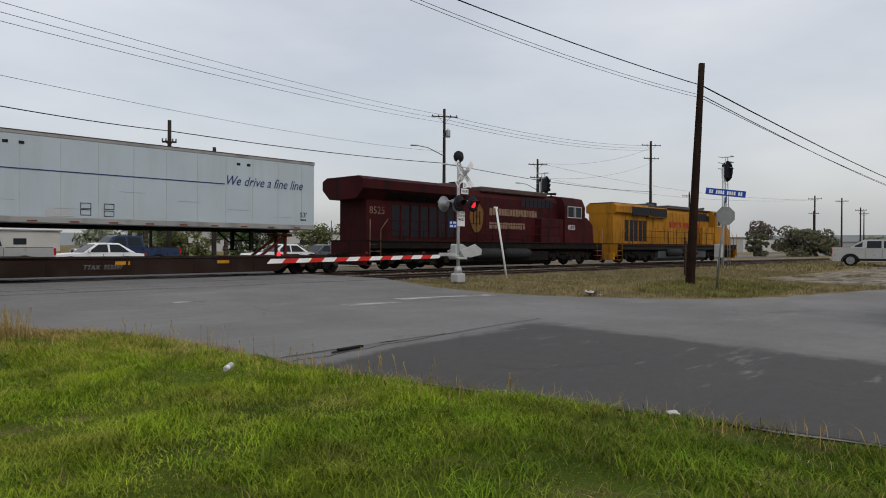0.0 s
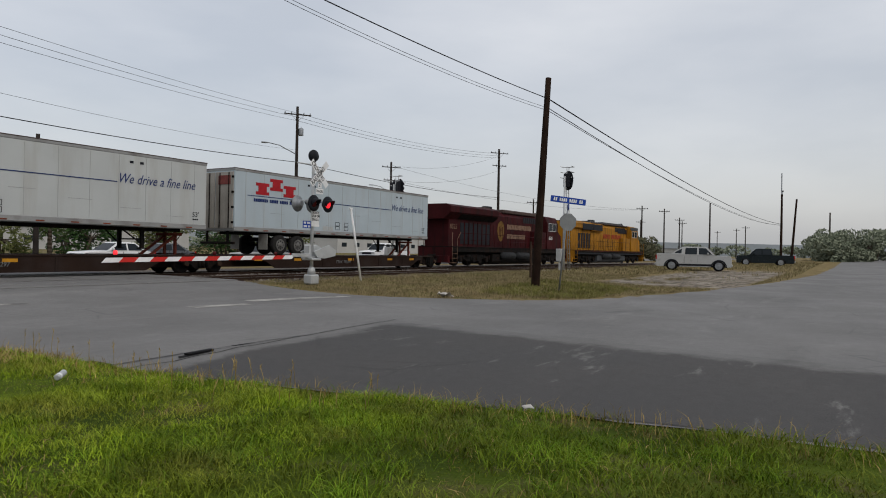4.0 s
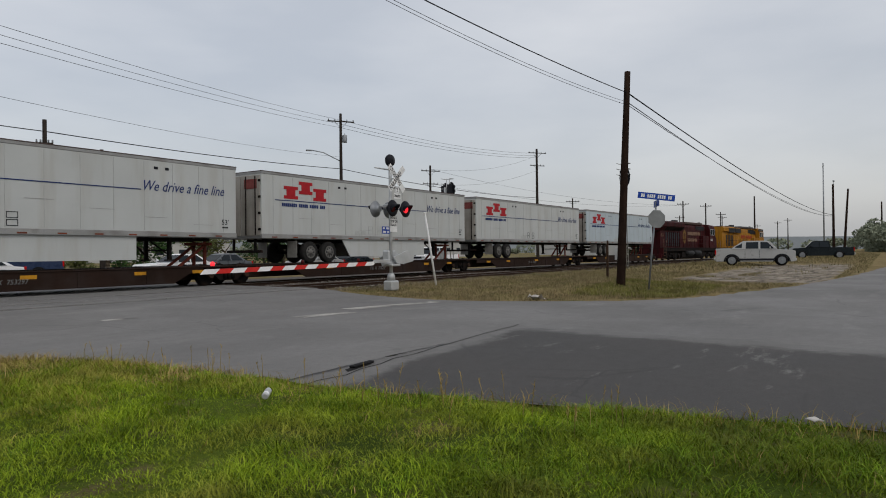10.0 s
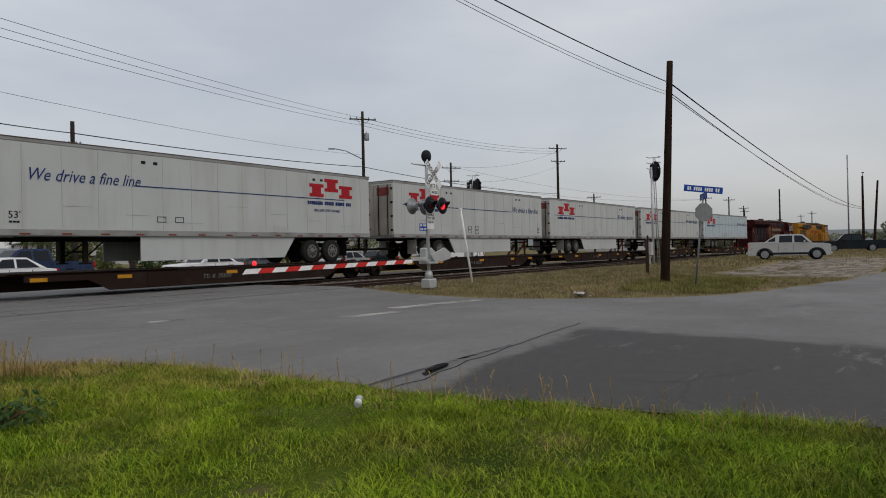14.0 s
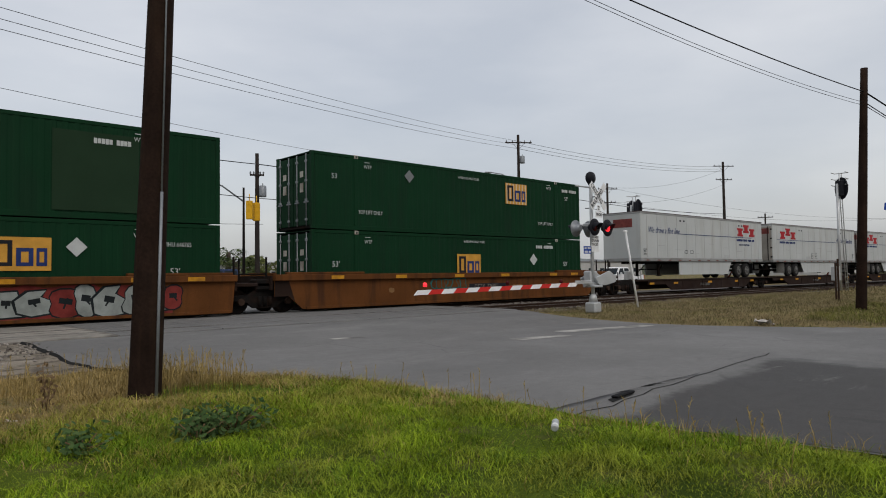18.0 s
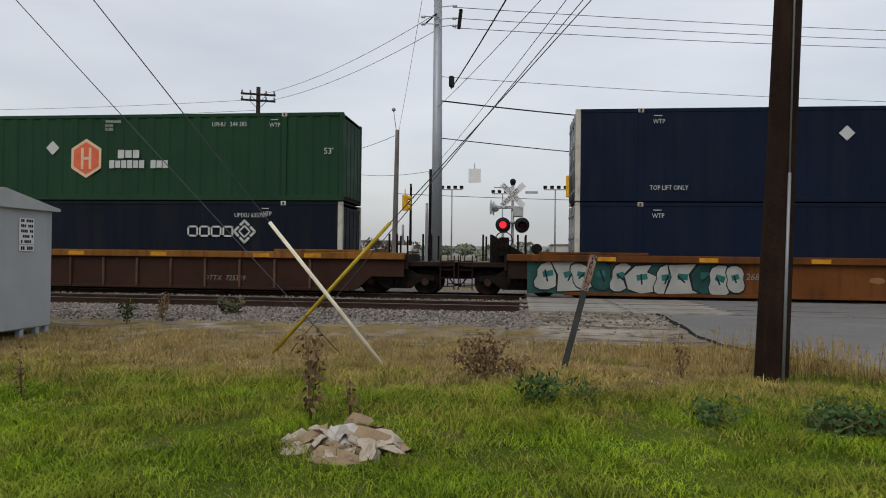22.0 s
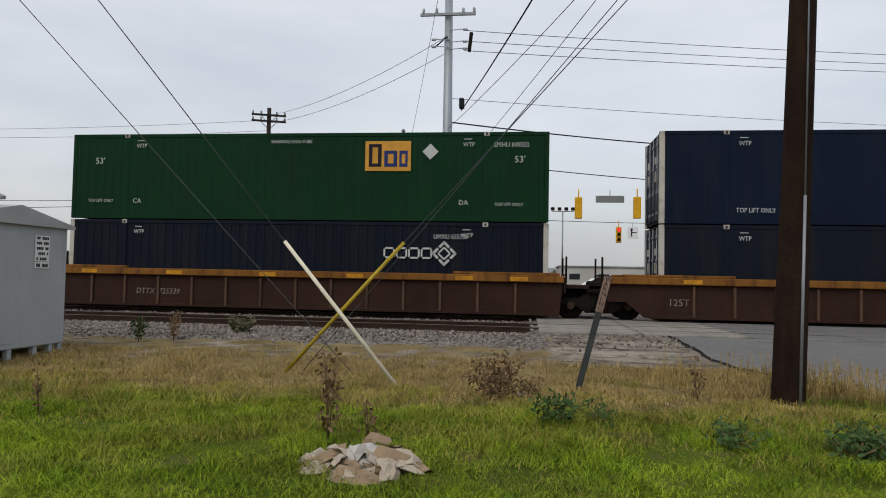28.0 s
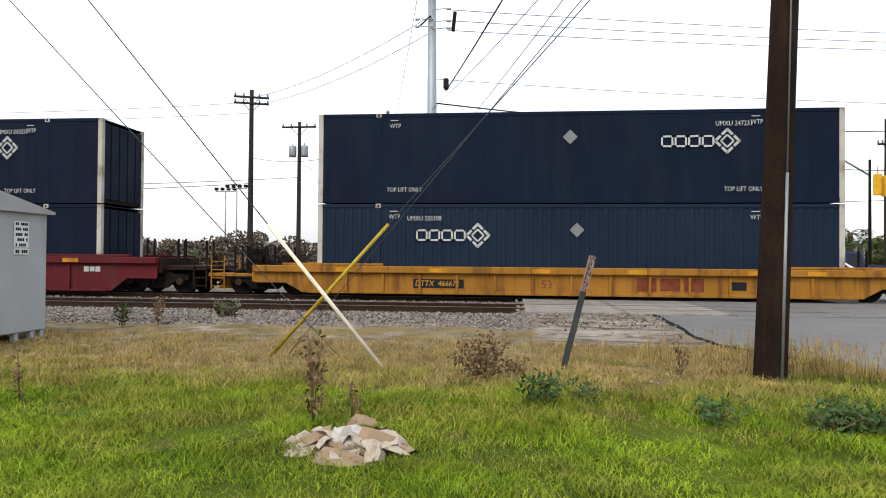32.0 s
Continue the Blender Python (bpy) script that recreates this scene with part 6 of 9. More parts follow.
# ---- crossing signals, signs, posts ----
def letters_plate(parent, x, y, z, w, h, rows, material=None, turn=0.0, plate=M_SIGNWHITE, name="sign_plate", label="", nm=6, bar=M_BLACKLET, tilt=0.0):
    """A thin sign plate that faces -y with rows of plain bars."""
    m = Matrix.Translation((x, y, z)) @ pose(0, 0, 0, 0, tilt, turn)
    p = part(name, Form().box(0, 0, 0, w, 0.012, h, 0.003, m), plate, parent, label)
    f = Form()
    for r in range(rows):
        zz = h / 2 - h * (r + 0.5) / rows
        for i in range(nm):
            if (i * 7 + r * 3) % 5 != 4:
                f.box(-w * 0.42 + w * 0.84 * (i + 0.5) / nm, -0.009, zz, w * 0.6 / nm, 0.004, h / rows * 0.55, 0, m)
    if rows:
        part("writing", f, bar, p)
    return p


def flasher(parent, x, y, z, s, lit):
    """A warning lamp with hood and black target; s = -1 faces -y."""
    d = (0, s, 0)
    f = Form().lathe((x, y, z), d, [(0.1, -0.2), (0.15, -0.12), (0.16, 0.0), (0.3, 0.005), (0.3, 0.02), (0.16, 0.02)], 18)
    t = part("lamp_target", f, M_BLACKLET if s < 0 else M_GALV, parent, "black round lamp target" if s < 0 else "grey back of a round lamp")
    part("lamp_lens", Form().lathe((x, y + s * 0.02, z), d, [(0.145, 0.0), (0.13, 0.02), (0.06, 0.035), (0.01, 0.04)], 16), M_REDLAMP if lit else M_DARKLAMP, t, "red lamp lens, lit" if lit else "dark red lamp lens")
    f = Form()
    for k in range(10):
        a, b = radians(-20 + 22 * k), radians(-20 + 22 * (k + 1))
        f.add([(x + 0.165 * math.cos(a), y + s * 0.02, z + 0.165 * math.sin(a)), (x + 0.165 * math.cos(b), y + s * 0.02, z + 0.165 * math.sin(b)), (x + 0.165 * math.cos(b), y + s * (0.12 + 0.2 * math.sin(max(0, min(math.pi, b)))), z + 0.165 * math.sin(b) - 0.03), (x + 0.165 * math.cos(a), y + s * (0.12 + 0.2 * math.sin(max(0, min(math.pi, a)))), z + 0.165 * math.sin(a) - 0.03)], [(0, 1, 2, 3)])
    part("lamp_hood", f, M_BLACKLET, t, "black lamp hood")


def crossing_signal(x, y, z0, label, buck_y, buck=1.22, tall=4.5, near=True):
    c = thing("crossing_signal", label, "crossing signal", pose(x, y, z0))
    f = Form().box(0, 0, 0.18, 0.42, 0.42, 0.36, 0.04).lathe((0, 0, 0.36), (0, 0, 1), [(0.16, 0), (0.13, 0.2), (0.075, 0.28)], 12)
    part("foundation", f, M_SILVER, c, "silver cast base")
    part("mast", Form().cyl((0, 0, 0.3), (0, 0, tall), 0.065, 0.06, 14), M_SILVER, c, "silver tubular mast")
    k = 1.0 if near else 0.55
    f = Form().lathe((0, -0.02, tall + 0.22 * k), (0, -1, 0), [(0.05 * k, -0.14), (0.2 * k, -0.1), (0.23 * k, -0.02), (0.2 * k, 0.06), (0.09 * k, 0.1), (0.02, 0.12)], 18).cyl((0, 0, tall - 0.02), (0, 0, tall + 0.05), 0.09, 0.09, 10)
    part("bell", f, M_BLACKLET, c, "black warning bell")
    zb = tall - 0.45
    for s, words in ((1, "RAILROAD"), (-1, "CROSSING")):
        m = Matrix.Translation((0.0, buck_y - 0.004 * s, zb)) @ pose(0, 0, 0, 0, -s * 45, 0)
        b = part("crossbuck_board", Form().box(0, 0, 0, buck, 0.008, 0.23, 0.003, m), M_SIGNWHITE, c, "white crossbuck board with black letters")
        lt = new("lettering", text_mesh(words, 0.235, M_BLACKLET, 0.78))
        lt.parent = b
        lt.matrix_basis = m @ Matrix.Translation((-buck * 0.46, -0.009, 0))
    bracket = Form().cyl((0, 0, zb), (0, buck_y, zb), 0.025, 0.025, 6)
    part("board_bracket", bracket, M_SILVER, c)
    if near:
        pl = part("count_sign", Form().box(0.02, buck_y, zb - 0.42, 0.2, 0.008, 0.2, 0.002).box(0.02, buck_y, zb - 0.64, 0.4, 0.008, 0.2, 0.002), M_SIGNWHITE, c, "white track count sign")
        lettering("2", 0.2, M_BLACKLET, pl, -0.04, buck_y - 0.008, zb - 0.42)
        lettering("TRACKS", 0.13, M_BLACKLET, pl, -0.17, buck_y - 0.008, zb - 0.64, 0.75)
    zl = 2.95 if near else 2.7
    part("lamp_arm", Form().cyl((-0.45, buck_y + 0.02, zl + 0.12), (0.45, buck_y + 0.02, zl + 0.12), 0.025, 0.025, 8).cyl((-0.45, -buck_y, zl + 0.12), (0.45, -buck_y, zl + 0.12), 0.025, 0.025, 8).box(0, 0, zl + 0.12, 0.18, 0.62, 0.12, 0.02), M_SILVER, c)
    for sx in (-0.38, 0.38):
        flasher(c, sx, buck_y - 0.08, zl, -1, sx > 0 if near else sx < 0)
        flasher(c, sx, -buck_y + 0.08, zl, 1, False)
    part("side_arm", Form().cyl((0, 0, tall - 0.12), (-0.75, 0.1, tall - 0.1), 0.03, 0.025, 8), M_SILVER, c)
    return c


xs = crossing_signal(23.02, -8.6, 0.14, "silver crossing signal with crossbuck, red flashers and lowered gate", -0.3)
pl = part("rule_sign", Form().box(0.06, -0.085, 2.4, 0.42, 0.01, 0.56, 0.003), M_SIGNWHITE, xs, "white rule sign with black letters")
lettering("DO NOT\nSTOP ON\nTRACKS", 0.13, M_BLACKLET, pl, -0.135, -0.093, 2.5, 0.76)
letters_plate(xs, -0.36, -0.06, 2.18, 0.42, 0.26, 2, plate=M_SIGNBLUE, name="notice_plate", label="small blue notice plate", bar=M_SIGNWHITE)
f = Form().box(0.1, 0.16, 1.2, 0.42, 0.34, 0.52, 0.05).box(0.0, 0, 0.92, 0.5, 0.5, 0.08, 0.02).box(-0.05, 0, 1.0, 0.9, 0.16, 0.1, 0.02)
part("gate_machine", f, M_SILVER, xs, "silver gate drive housing")
f = Form().prism([(-0.1, 1.2), (0.75, 1.45), (1.15, 1.25), (1.1, 1.05), (0.5, 0.95), (0.1, 0.98)], "y", -0.2, -0.14).prism([(-0.1, 1.2), (0.75, 1.45), (1.15, 1.25), (1.1, 1.05), (0.5, 0.95), (0.1, 0.98)], "y", 0.42, 0.48).box(0.8, 0.14, 1.2, 0.35, 0.5, 0.16, 0.03)
part("counterweight", f, M_SILVER, xs, "silver counterweight arms")
arm = part("gate_arm", Form().box(-0.75, -0.16, 1.07, 0.9, 0.06, 0.12, 0.01), M_SILVER, xs, "lowered red and white striped gate arm")
n_str = 15
for k in range(n_str):
    x0 = -1.1 - k * 0.47
    g = Form().prism([(x0, 1.0 - 0.006 * k + 0.065), (x0 - 0.47, 1.0 - 0.006 * (k + 1) + 0.065), (x0 - 0.6, 1.0 - 0.006 * (k + 1) - 0.065), (x0 - 0.13, 1.0 - 0.006 * k - 0.065)], "y", -0.185, -0.145)
    part("stripe", g, M_WHITETAPE if k % 2 == 0 else M_REDTAPE, arm, "white stripe" if k % 2 == 0 else "red stripe")
for dx in (-7.9, -4.6, -2.0):
    part("arm_lamp", Form().lathe((dx, -0.165, 1.06), (0, 0, 1), [(0.05, 0), (0.06, 0.05), (0.05, 0.1), (0.01, 0.12)], 10), M_REDLAMP if dx == -7.9 else M_DARKLAMP, arm, "small red gate lamp")
fs = crossing_signal(2.68, 5.0, 0.1, "silver crossing signal with white crossbuck behind the tracks", -0.3, 1.25, 4.35, False)
part("cantilever_bracket", Form().box(-0.3, -0.1, 3.42, 0.95, 0.12, 0.12, 0.02).box(0.22, -0.05, 3.25, 0.42, 0.36, 0.42, 0.03), M_SILVER, fs, "silver bracket with a junction box")
for sx, sy in ((-0.86, -0.25), (-0.78, 0.35)):
    g = Form().lathe((sx, sy, 3.42), (-1, -0.2, 0), [(0.1, -0.2), (0.15, -0.12), (0.16, 0.0), (0.3, 0.005), (0.3, 0.02), (0.14, 0.03)], 18)
    part("side_lamp", g, M_SILVER, fs, "grey back of a side lamp")
part("side_blade", Form().box(0.75, -0.2, 4.02, 0.5, 0.03, 0.1, 0.01, ), M_SILVER, fs)

# leaning marker beside the tracks
c = thing("marker_post", "leaning pale weathered metal post in dry grass", "post", pose(26.4, -8.3, 0.12))
part("post", Form().tube([(0, 0, -0.1), (-0.3, 0.02, 1.2), (-0.72, 0.04, 2.95)], 0.042, 8), M_SIGNWHITE, c)
part("cap", Form().box(-0.74, 0.04, 2.97, 0.2, 0.08, 0.07, 0.01), M_SIGNWHITE, c)
for x, y, h in ((30.6, -14.0, 1.6), (31.6, -13.6, 1.5)):
    c = thing("marker_post", "thin brown steel post in dry grass", "post", pose(x, y, ground_z(x, y) - 0.05))
    part("post", Form().box(0, 0, h / 2, 0.06, 0.06, h, 0.008), M_RAIL, c)

# stop sign seen from behind, with street name blades
c = thing("stop_sign", "grey back of a stop sign with blue street blades", "sign", pose(26.35, -17.1, 0.28))
part("post", Form().tube([(0.02, 0.16, -0.1), (-0.08, 0.0, 1.3), (-0.22, -0.2, 2.8)], 0.032, 8), M_GALV, c, "leaning steel post")
m = Matrix.Translation((-0.2, -0.2, 2.25)) @ pose(0, 0, 0, 0, 0, -48)
oct_f = Form()
ring = [m @ Vector((0.29 * math.cos(radians(22.5 + 45 * k)) / math.cos(radians(22.5)), 0, 0.29 * math.sin(radians(22.5 + 45 * k)) / math.cos(radians(22.5)))) for k in range(8)]
back = [m @ Vector((0.29 * math.cos(radians(22.5 + 45 * k)) / math.cos(radians(22.5)), 0.01, 0.29 * math.sin(radians(22.5 + 45 * k)) / math.cos(radians(22.5)))) for k in range(8)]
oct_f.add(ring + back, [tuple(range(8)), tuple(range(15, 7, -1))] + [(i, (i + 1) % 8, 8 + (i + 1) % 8, 8 + i) for i in range(8)])
part("octagon_plate", oct_f, M_SIGNBACK, c, "bare grey back of the octagon")
for tu, zz in ((-63, 2.99), (24, 2.76)):
    letters_plate(c, -0.22, -0.2, zz, 1.2, 0.21, 1, turn=tu, plate=M_SIGNBLUE, name="street_blade", label="blue street name blade", nm=15, bar=M_SIGNWHITE, tilt=7 if tu < 0 else 0)

# railway block signals
for x, y, z0, hz, two, lab in ((50.7, -7.8, 0.2, 6.5, False, "tall railway signal with black head, ladder and silver mast"), (48.9, 6.0, 0.1, 6.3, True, "railway signal with two black heads behind the tracks")):
    c = thing("railway_signal", lab, "signal", pose(x, y, z0))
    part("mast", Form().cyl((0, 0, 0), (0, 0, hz + 0.3), 0.09, 0.08, 12), M_SILVER, c, "silver mast")
    for k in ((0,) if not two else (-0.45, 0.45)):
        f = Form()
        ring = [(k + 0.5 * math.cos(radians(a)), 0.72 * math.sin(radians(a))) for a in range(0, 360, 24)]
        f.prism([(a - 0.05, hz + b) for a, b in ring], "y", -0.3, -0.27)
        f.box(k - 0.05, -0.15, hz, 0.5, 0.3, 1.0, 0.05)
        for dz in (-0.35, 0, 0.35):
            f.cyl((k - 0.05, -0.3, hz + dz), (k - 0.05, -0.6, hz + dz), 0.13, 0.13, 10, False)
        m = pose(0, 0, 0, 0, 0, 65)
        f.v = [tuple(m @ Vector(v)) for v in f.v]
        part("signal_head", f, M_BLACKLET, c, "black oval signal head")
    f = Form()
    for s in (-0.2, 0.2):
        f.tube([(0.9 + s, -0.1, 0), (0.3 + s, -0.1, hz - 0.4), (0.3 + s, -0.1, hz + 1.0)], 0.032, 5)
    for k in range(18):
        q = k / 18
        f.cyl((0.9 - 0.6 * q - 0.2, -0.1, q * (hz - 0.4) + 0.2), (0.9 - 0.6 * q + 0.2, -0.1, q * (hz - 0.4) + 0.2), 0.012, 0.012, 5)
    for zz in (hz + 0.2, hz + 0.6, hz + 1.0):
        f.tube([(-0.1, -0.5, zz), (0.5, -0.5, zz), (0.5, 0.3, zz), (-0.1, 0.3, zz)], 0.028, 5)
    part("ladder", f, M_SILVER, c, "silver ladder with safety cage")
    part("equipment_case", Form().box(-0.5, 0.1, 1.1, 0.5, 0.4, 0.9, 0.03).box(-0.5, 0.1, 0.3, 0.1, 0.1, 0.7), M_SILVER, c, "small silver case")

# warning marker by the near pole
M_LABEL = mat("worn_reddish_label", (0.24, 0.165, 0.13), 0.7, 0, 0.25, 6, 0.2, 30)
c = thing("warning_marker", "dark leaning utility marker with a vertical white label", "marker post", pose(3.6, -13.15, 0))
m = pose(0, 0, 0, 0, 14, -5)
part("post", Form().box(0, 0, 0.75, 0.085, 0.03, 1.75, 0.01, m), mat("weathered_grey_marker", (0.04, 0.045, 0.045), 0.7, 0, 0.25, 4, 0.15), c)
pl = part("label_plate", Form().box(0, -0.018, 1.36, 0.1, 0.004, 0.5, 0.001, m), M_LABEL, c, "worn pale label")
for k, ch in enumerate("WARNING"):
    o = lettering(ch, 0.09, M_BLACKLET, pl, 0, 0, 0)
    o.matrix_basis = m @ Matrix.Translation((-0.03, -0.0225, 1.57 - 0.07 * k))

# relay case on legs
c = thing("relay_case", "grey steel railway relay house on short legs", "equipment house", pose(-6.95, -12.2, 0.0, 0, 0, 90))
part("body", Form().box(0, 0, 1.22, 2.6, 2.46, 2.14, 0.015), M_GREY, c)
f = Form().prism([(-1.4, 2.27), (1.4, 2.27), (1.4, 2.32), (0, 2.6), (-1.4, 2.32)], "y", -1.32, 1.32)
part("roof", f, M_SILVER, c, "pale shallow pitched roof")
f = Form().cyl((0, -0.75, 2.5), (0, -0.75, 2.72), 0.11, 0.11, 14).lathe((0, -0.75, 2.7), (0, 0, 1), [(0.11, 0), (0.2, 0.01), (0.2, 0.06), (0.1, 0.11), (0.02, 0.12)], 14)
part("roof_vent", f, M_SILVER, c, "pale mushroom roof vent")
for lx in (-1.2, -0.6, 0.0, 0.6, 1.0, 1.25):
    part("leg", Form().box(lx, -1.15, 0.08, 0.1, 0.1, 0.22, 0.01), M_GREY, c)
part("door", Form().box(-0.5, -1.236, 1.2, 0.95, 0.012, 1.9, 0.004), M_GREY, c)
letters_plate(c, 0.62, -1.242, 1.88, 0.36, 0.46, 5, name="notice_plate", label="white notice plate with dark writing", nm=7)
letters_plate(c, 0.62, -1.242, 1.58, 0.36, 0.11, 1, name="notice_plate", label="white notice plate with dark writing", nm=6)

# ---- poles and wires ----
def wire(name, p, q, sag, r, material, label, n=18):
    f = Form()
    p, q = Vector(p), Vector(q)
    pts = [p.lerp(q, i / n) - Vector((0, 0, 4 * sag * (i / n) * (1 - i / n))) for i in range(n + 1)]
    f.tube(pts, r, 5)
    return tagged(part(name, f, material), label, "cable")


def insulators(f, pts):
    for p in pts:
        f.lathe(p, (0, 0, 1), [(0.03, 0), (0.07, 0.04), (0.04, 0.09), (0.07, 0.13), (0.03, 0.2)], 8)


def utility_pole(x, y, z0, top, r, label, arms=(), turn=0.0, can=False, lean=(0, 0), material=None, lamp=None):
    """A tapered pole; arms: (height below the top, half length)."""
    c = thing("utility_pole", label, "utility pole", pose(x, y, z0, 0, 0, turn))
    h = top - z0
    ax = Vector((lean[0], lean[1], h))
    f = Form().lathe((0, 0, 0), ax, [(r * 1.02, -0.3)] + [(r * (1 - 0.35 * q / 6) * (1 + 0.015 * math.sin(q * 2.3)), ax.length * q / 6) for q in range(7)], 14)
    part("pole", f, material or M_POLEFAR, c)
    for d, half in arms:
        part("crossarm", Form().box(lean[0], lean[1] - r * 0.7, h - d, half * 2, 0.1, 0.13, 0.015).cyl((half * 0.5, lean[1] - r * 0.7, h - d), (0, lean[1], h - d - half * 0.5), 0.02, 0.02, 5).cyl((-half * 0.5, lean[1] - r * 0.7, h - d), (0, lean[1], h - d - half * 0.5), 0.02, 0.02, 5), M_POLEFAR, c, "timber crossarm")
        for s in (-0.92, -0.45, 0.45, 0.92):
            g = Form()
            insulators(g, [(s * half, lean[1] - r * 0.7, h - d + 0.06)])
            part("insulator", g, M_GALV, c)
    if can:
        for s in ((-0.45, 0.45) if can == 2 else (0.4,)):
            part("transformer", Form().lathe((s, -0.15, h - can_drop(can)), (0, 0, 1), [(0.05, -0.02), (0.26, 0), (0.27, 0.1), (0.27, 0.75), (0.2, 0.82), (0.04, 0.84), (0.04, 1.0)], 14), M_GALV, c, "grey transformer can")
    if lamp:
        part("lamp_arm", Form().tube([(0, 0, h - lamp[0]), (-lamp[1] * 0.6, 0, h - lamp[0] + 0.9), (-lamp[1], 0, h - lamp[0] + 1.1)], 0.05, 6).box(-lamp[1] - 0.3, 0, h - lamp[0] + 1.08, 0.7, 0.3, 0.14, 0.04), M_GALV, c, "street lamp arm")
    return c


def can_drop(can):
    return 2.6 if can == 2 else 3.2


# pole beside the verge, near pole, and the pole that holds the far guy
utility_pole(27.2, -15.7, 0.4, 7.9, 0.16, "dark wooden utility pole standing in the dry verge", lean=(0.25, -0.25), material=M_POLE)
N = utility_pole(6.11, -13.8, 0.0, 9.0, 0.2, "thick dark creosoted utility pole with a conduit", lean=(0.33, 0.0), material=M_POLE)
part("conduit", Form().tube([(0.07, -0.2, 0.0), (0.13, -0.205, 2.6)], 0.02, 8).tube([(0.13, -0.2, 2.6), (0.27, -0.155, 8.4)], 0.011, 6), M_GALV, N, "thin grey conduit")
utility_pole(-8.3, -14.4, 0.0, 11.9, 0.18, "dark wooden utility pole beside the relay house", material=M_POLE)
utility_pole(9.2, -33.5, 0.0, 9.4, 0.18, "dark wooden utility pole beside the road", material=M_POLE)

# line on the far side of the tracks
utility_pole(26.5, 23.0, 0.1, 10.6, 0.2, "weathered utility pole with a transformer bracket", [(1.6, 0.5)], -30, 1)
utility_pole(60.0, 27.0, 0.1, 17.0, 0.22, "tall utility pole with crossarm and street lamp", [(0.9, 1.5)], -35, 1, lamp=(5.3, 3.2))
utility_pole(120.4, 32.1, 0.3, 20.9, 0.3, "tall utility pole with two crossarms", [(0.8, 1.9), (3.2, 1.5)], -35)
utility_pole(94.0, 38.4, 0.3, 15.6, 0.24, "utility pole with two crossarms and street lamp", [(0.9, 1.6), (3.0, 1.3)], -35, lamp=(5.0, 3.0))
for x, y, top, arm in ((130, 29, 12.0, 1.3), (159, 15, 12.4, 1.3), (170, 12.6, 12.4, 1.3), (196, 14.5, 11.6, 1.3), (152, -0.7, 12.2, 0), (236, 22, 12.5, 1.4), (262, 6, 12.0, 1.4), (300, 14, 12.5, 1.4), (330, 26, 12.5, 1.4), (215, 30, 12, 1.4)):
    utility_pole(x, y, 0.5, top, 0.2, "distant wooden utility pole", [(0.7, arm)] if arm else [], -60)
utility_pole(118.0, -16.6, 0.7, 10.9, 0.2, "distant dark pole with a short lamp arm", lamp=(0.5, -1.6), material=M_POLE)
utility_pole(124.0, -17.6, 0.7, 10.6, 0.2, "distant dark wooden pole", lean=(0.3, -0.6), material=M_POLE)
utility_pole(150.0, -22.2, 0.95, 9.9, 0.18, "distant thin wooden pole", material=M_POLE)
c = thing("radio_mast", "distant thin grey radio mast with side antennas", "mast", pose(321.2, -0.4, 1.5))
part("mast", Form().cyl((0, 0, 0), (0, 0, 35), 0.3, 0.22, 6), M_GALV, c)
part("antenna", Form().box(-0.9, 0, 33.5, 1.8, 0.2, 0.2).box(-0.9, 0, 29.5, 1.6, 0.2, 0.2).cyl((-1.7, 0, 32.8), (-1.7, 0, 34.4), 0.12, 0.12, 6), M_GALV, c)

# steel pole and its companions beyond the crossing
G = thing("steel_utility_pole", "tall grey galvanised steel utility pole with crossarms", "utility pole", pose(-0.4, 5.0, 0.1))
part("pole", Form().cyl((0, 0, -0.2), (-0.08, 0, 12.95), 0.24, 0.16, 20), mat("pale_galvanised_pole", (0.30, 0.33, 0.36), 0.5, 0.4, 0.08, 1.2, 0.06, 30), G)
part("crossarm", Form().box(-0.08, -0.25, 12.25, 2.3, 0.1, 0.12, 0.01), M_GALV, G, "steel crossarm")
for s in (-1.1, -0.55, 0.55, 1.0):
    g = Form()
    insulators(g, [(s, -0.25, 12.32)])
    part("insulator", g, M_GREY, G)
part("switch_gear", Form().box(-0.3, -0.25, 11.1, 0.14, 0.14, 0.8, 0.02, pose(0, 0, 0, 0, 6, 0)).cyl((-0.6, -0.2, 10.9), (-0.1, -0.2, 11.35), 0.03, 0.03, 6), M_STEEL, G, "dark cut-out switch")
g = Form()
for zz, s in ((11.6, 1), (11.1, 1), (11.2, -1), (10.8, 1), (10.9, -1)):
    g.cyl((0, -0.2, zz), (s * 0.55, -0.25, zz + 0.02), 0.02, 0.02, 5)
    g.lathe((s * 0.55, -0.25, zz), (s, 0, 0), [(0.03, 0), (0.07, 0.04), (0.04, 0.09), (0.07, 0.13), (0.02, 0.2)], 8)
part("strain_insulator", g, M_GREY, G)
part("splice_box", Form().box(0.62, -0.9, 8.35, 0.2, 0.3, 0.42, 0.04, pose(0, 0, 0, 0, 0, 0)), M_BLACKLET, G, "black cable splice box")
H = utility_pole(-14.1, 20.0, 0.1, 12.4, 0.2, "dark utility pole with double crossarm and cut-outs", [(0.5, 1.1), (0.9, 1.1)], 20)
utility_pole(-12.8, 26.0, 0.1, 11.5, 0.18, "dark utility pole with two transformer cans", [(0.4, 1.3)], 0, 2)
J = utility_pole(-3.85, 14.0, 0.1, 8.4, 0.17, "grey wooden pole with tangled service drops", material=mat("grey_weathered_pole", (0.13, 0.12, 0.11), 0.85, 0, 0.2, 2, 0.2, 25), lean=(0.1, 0))
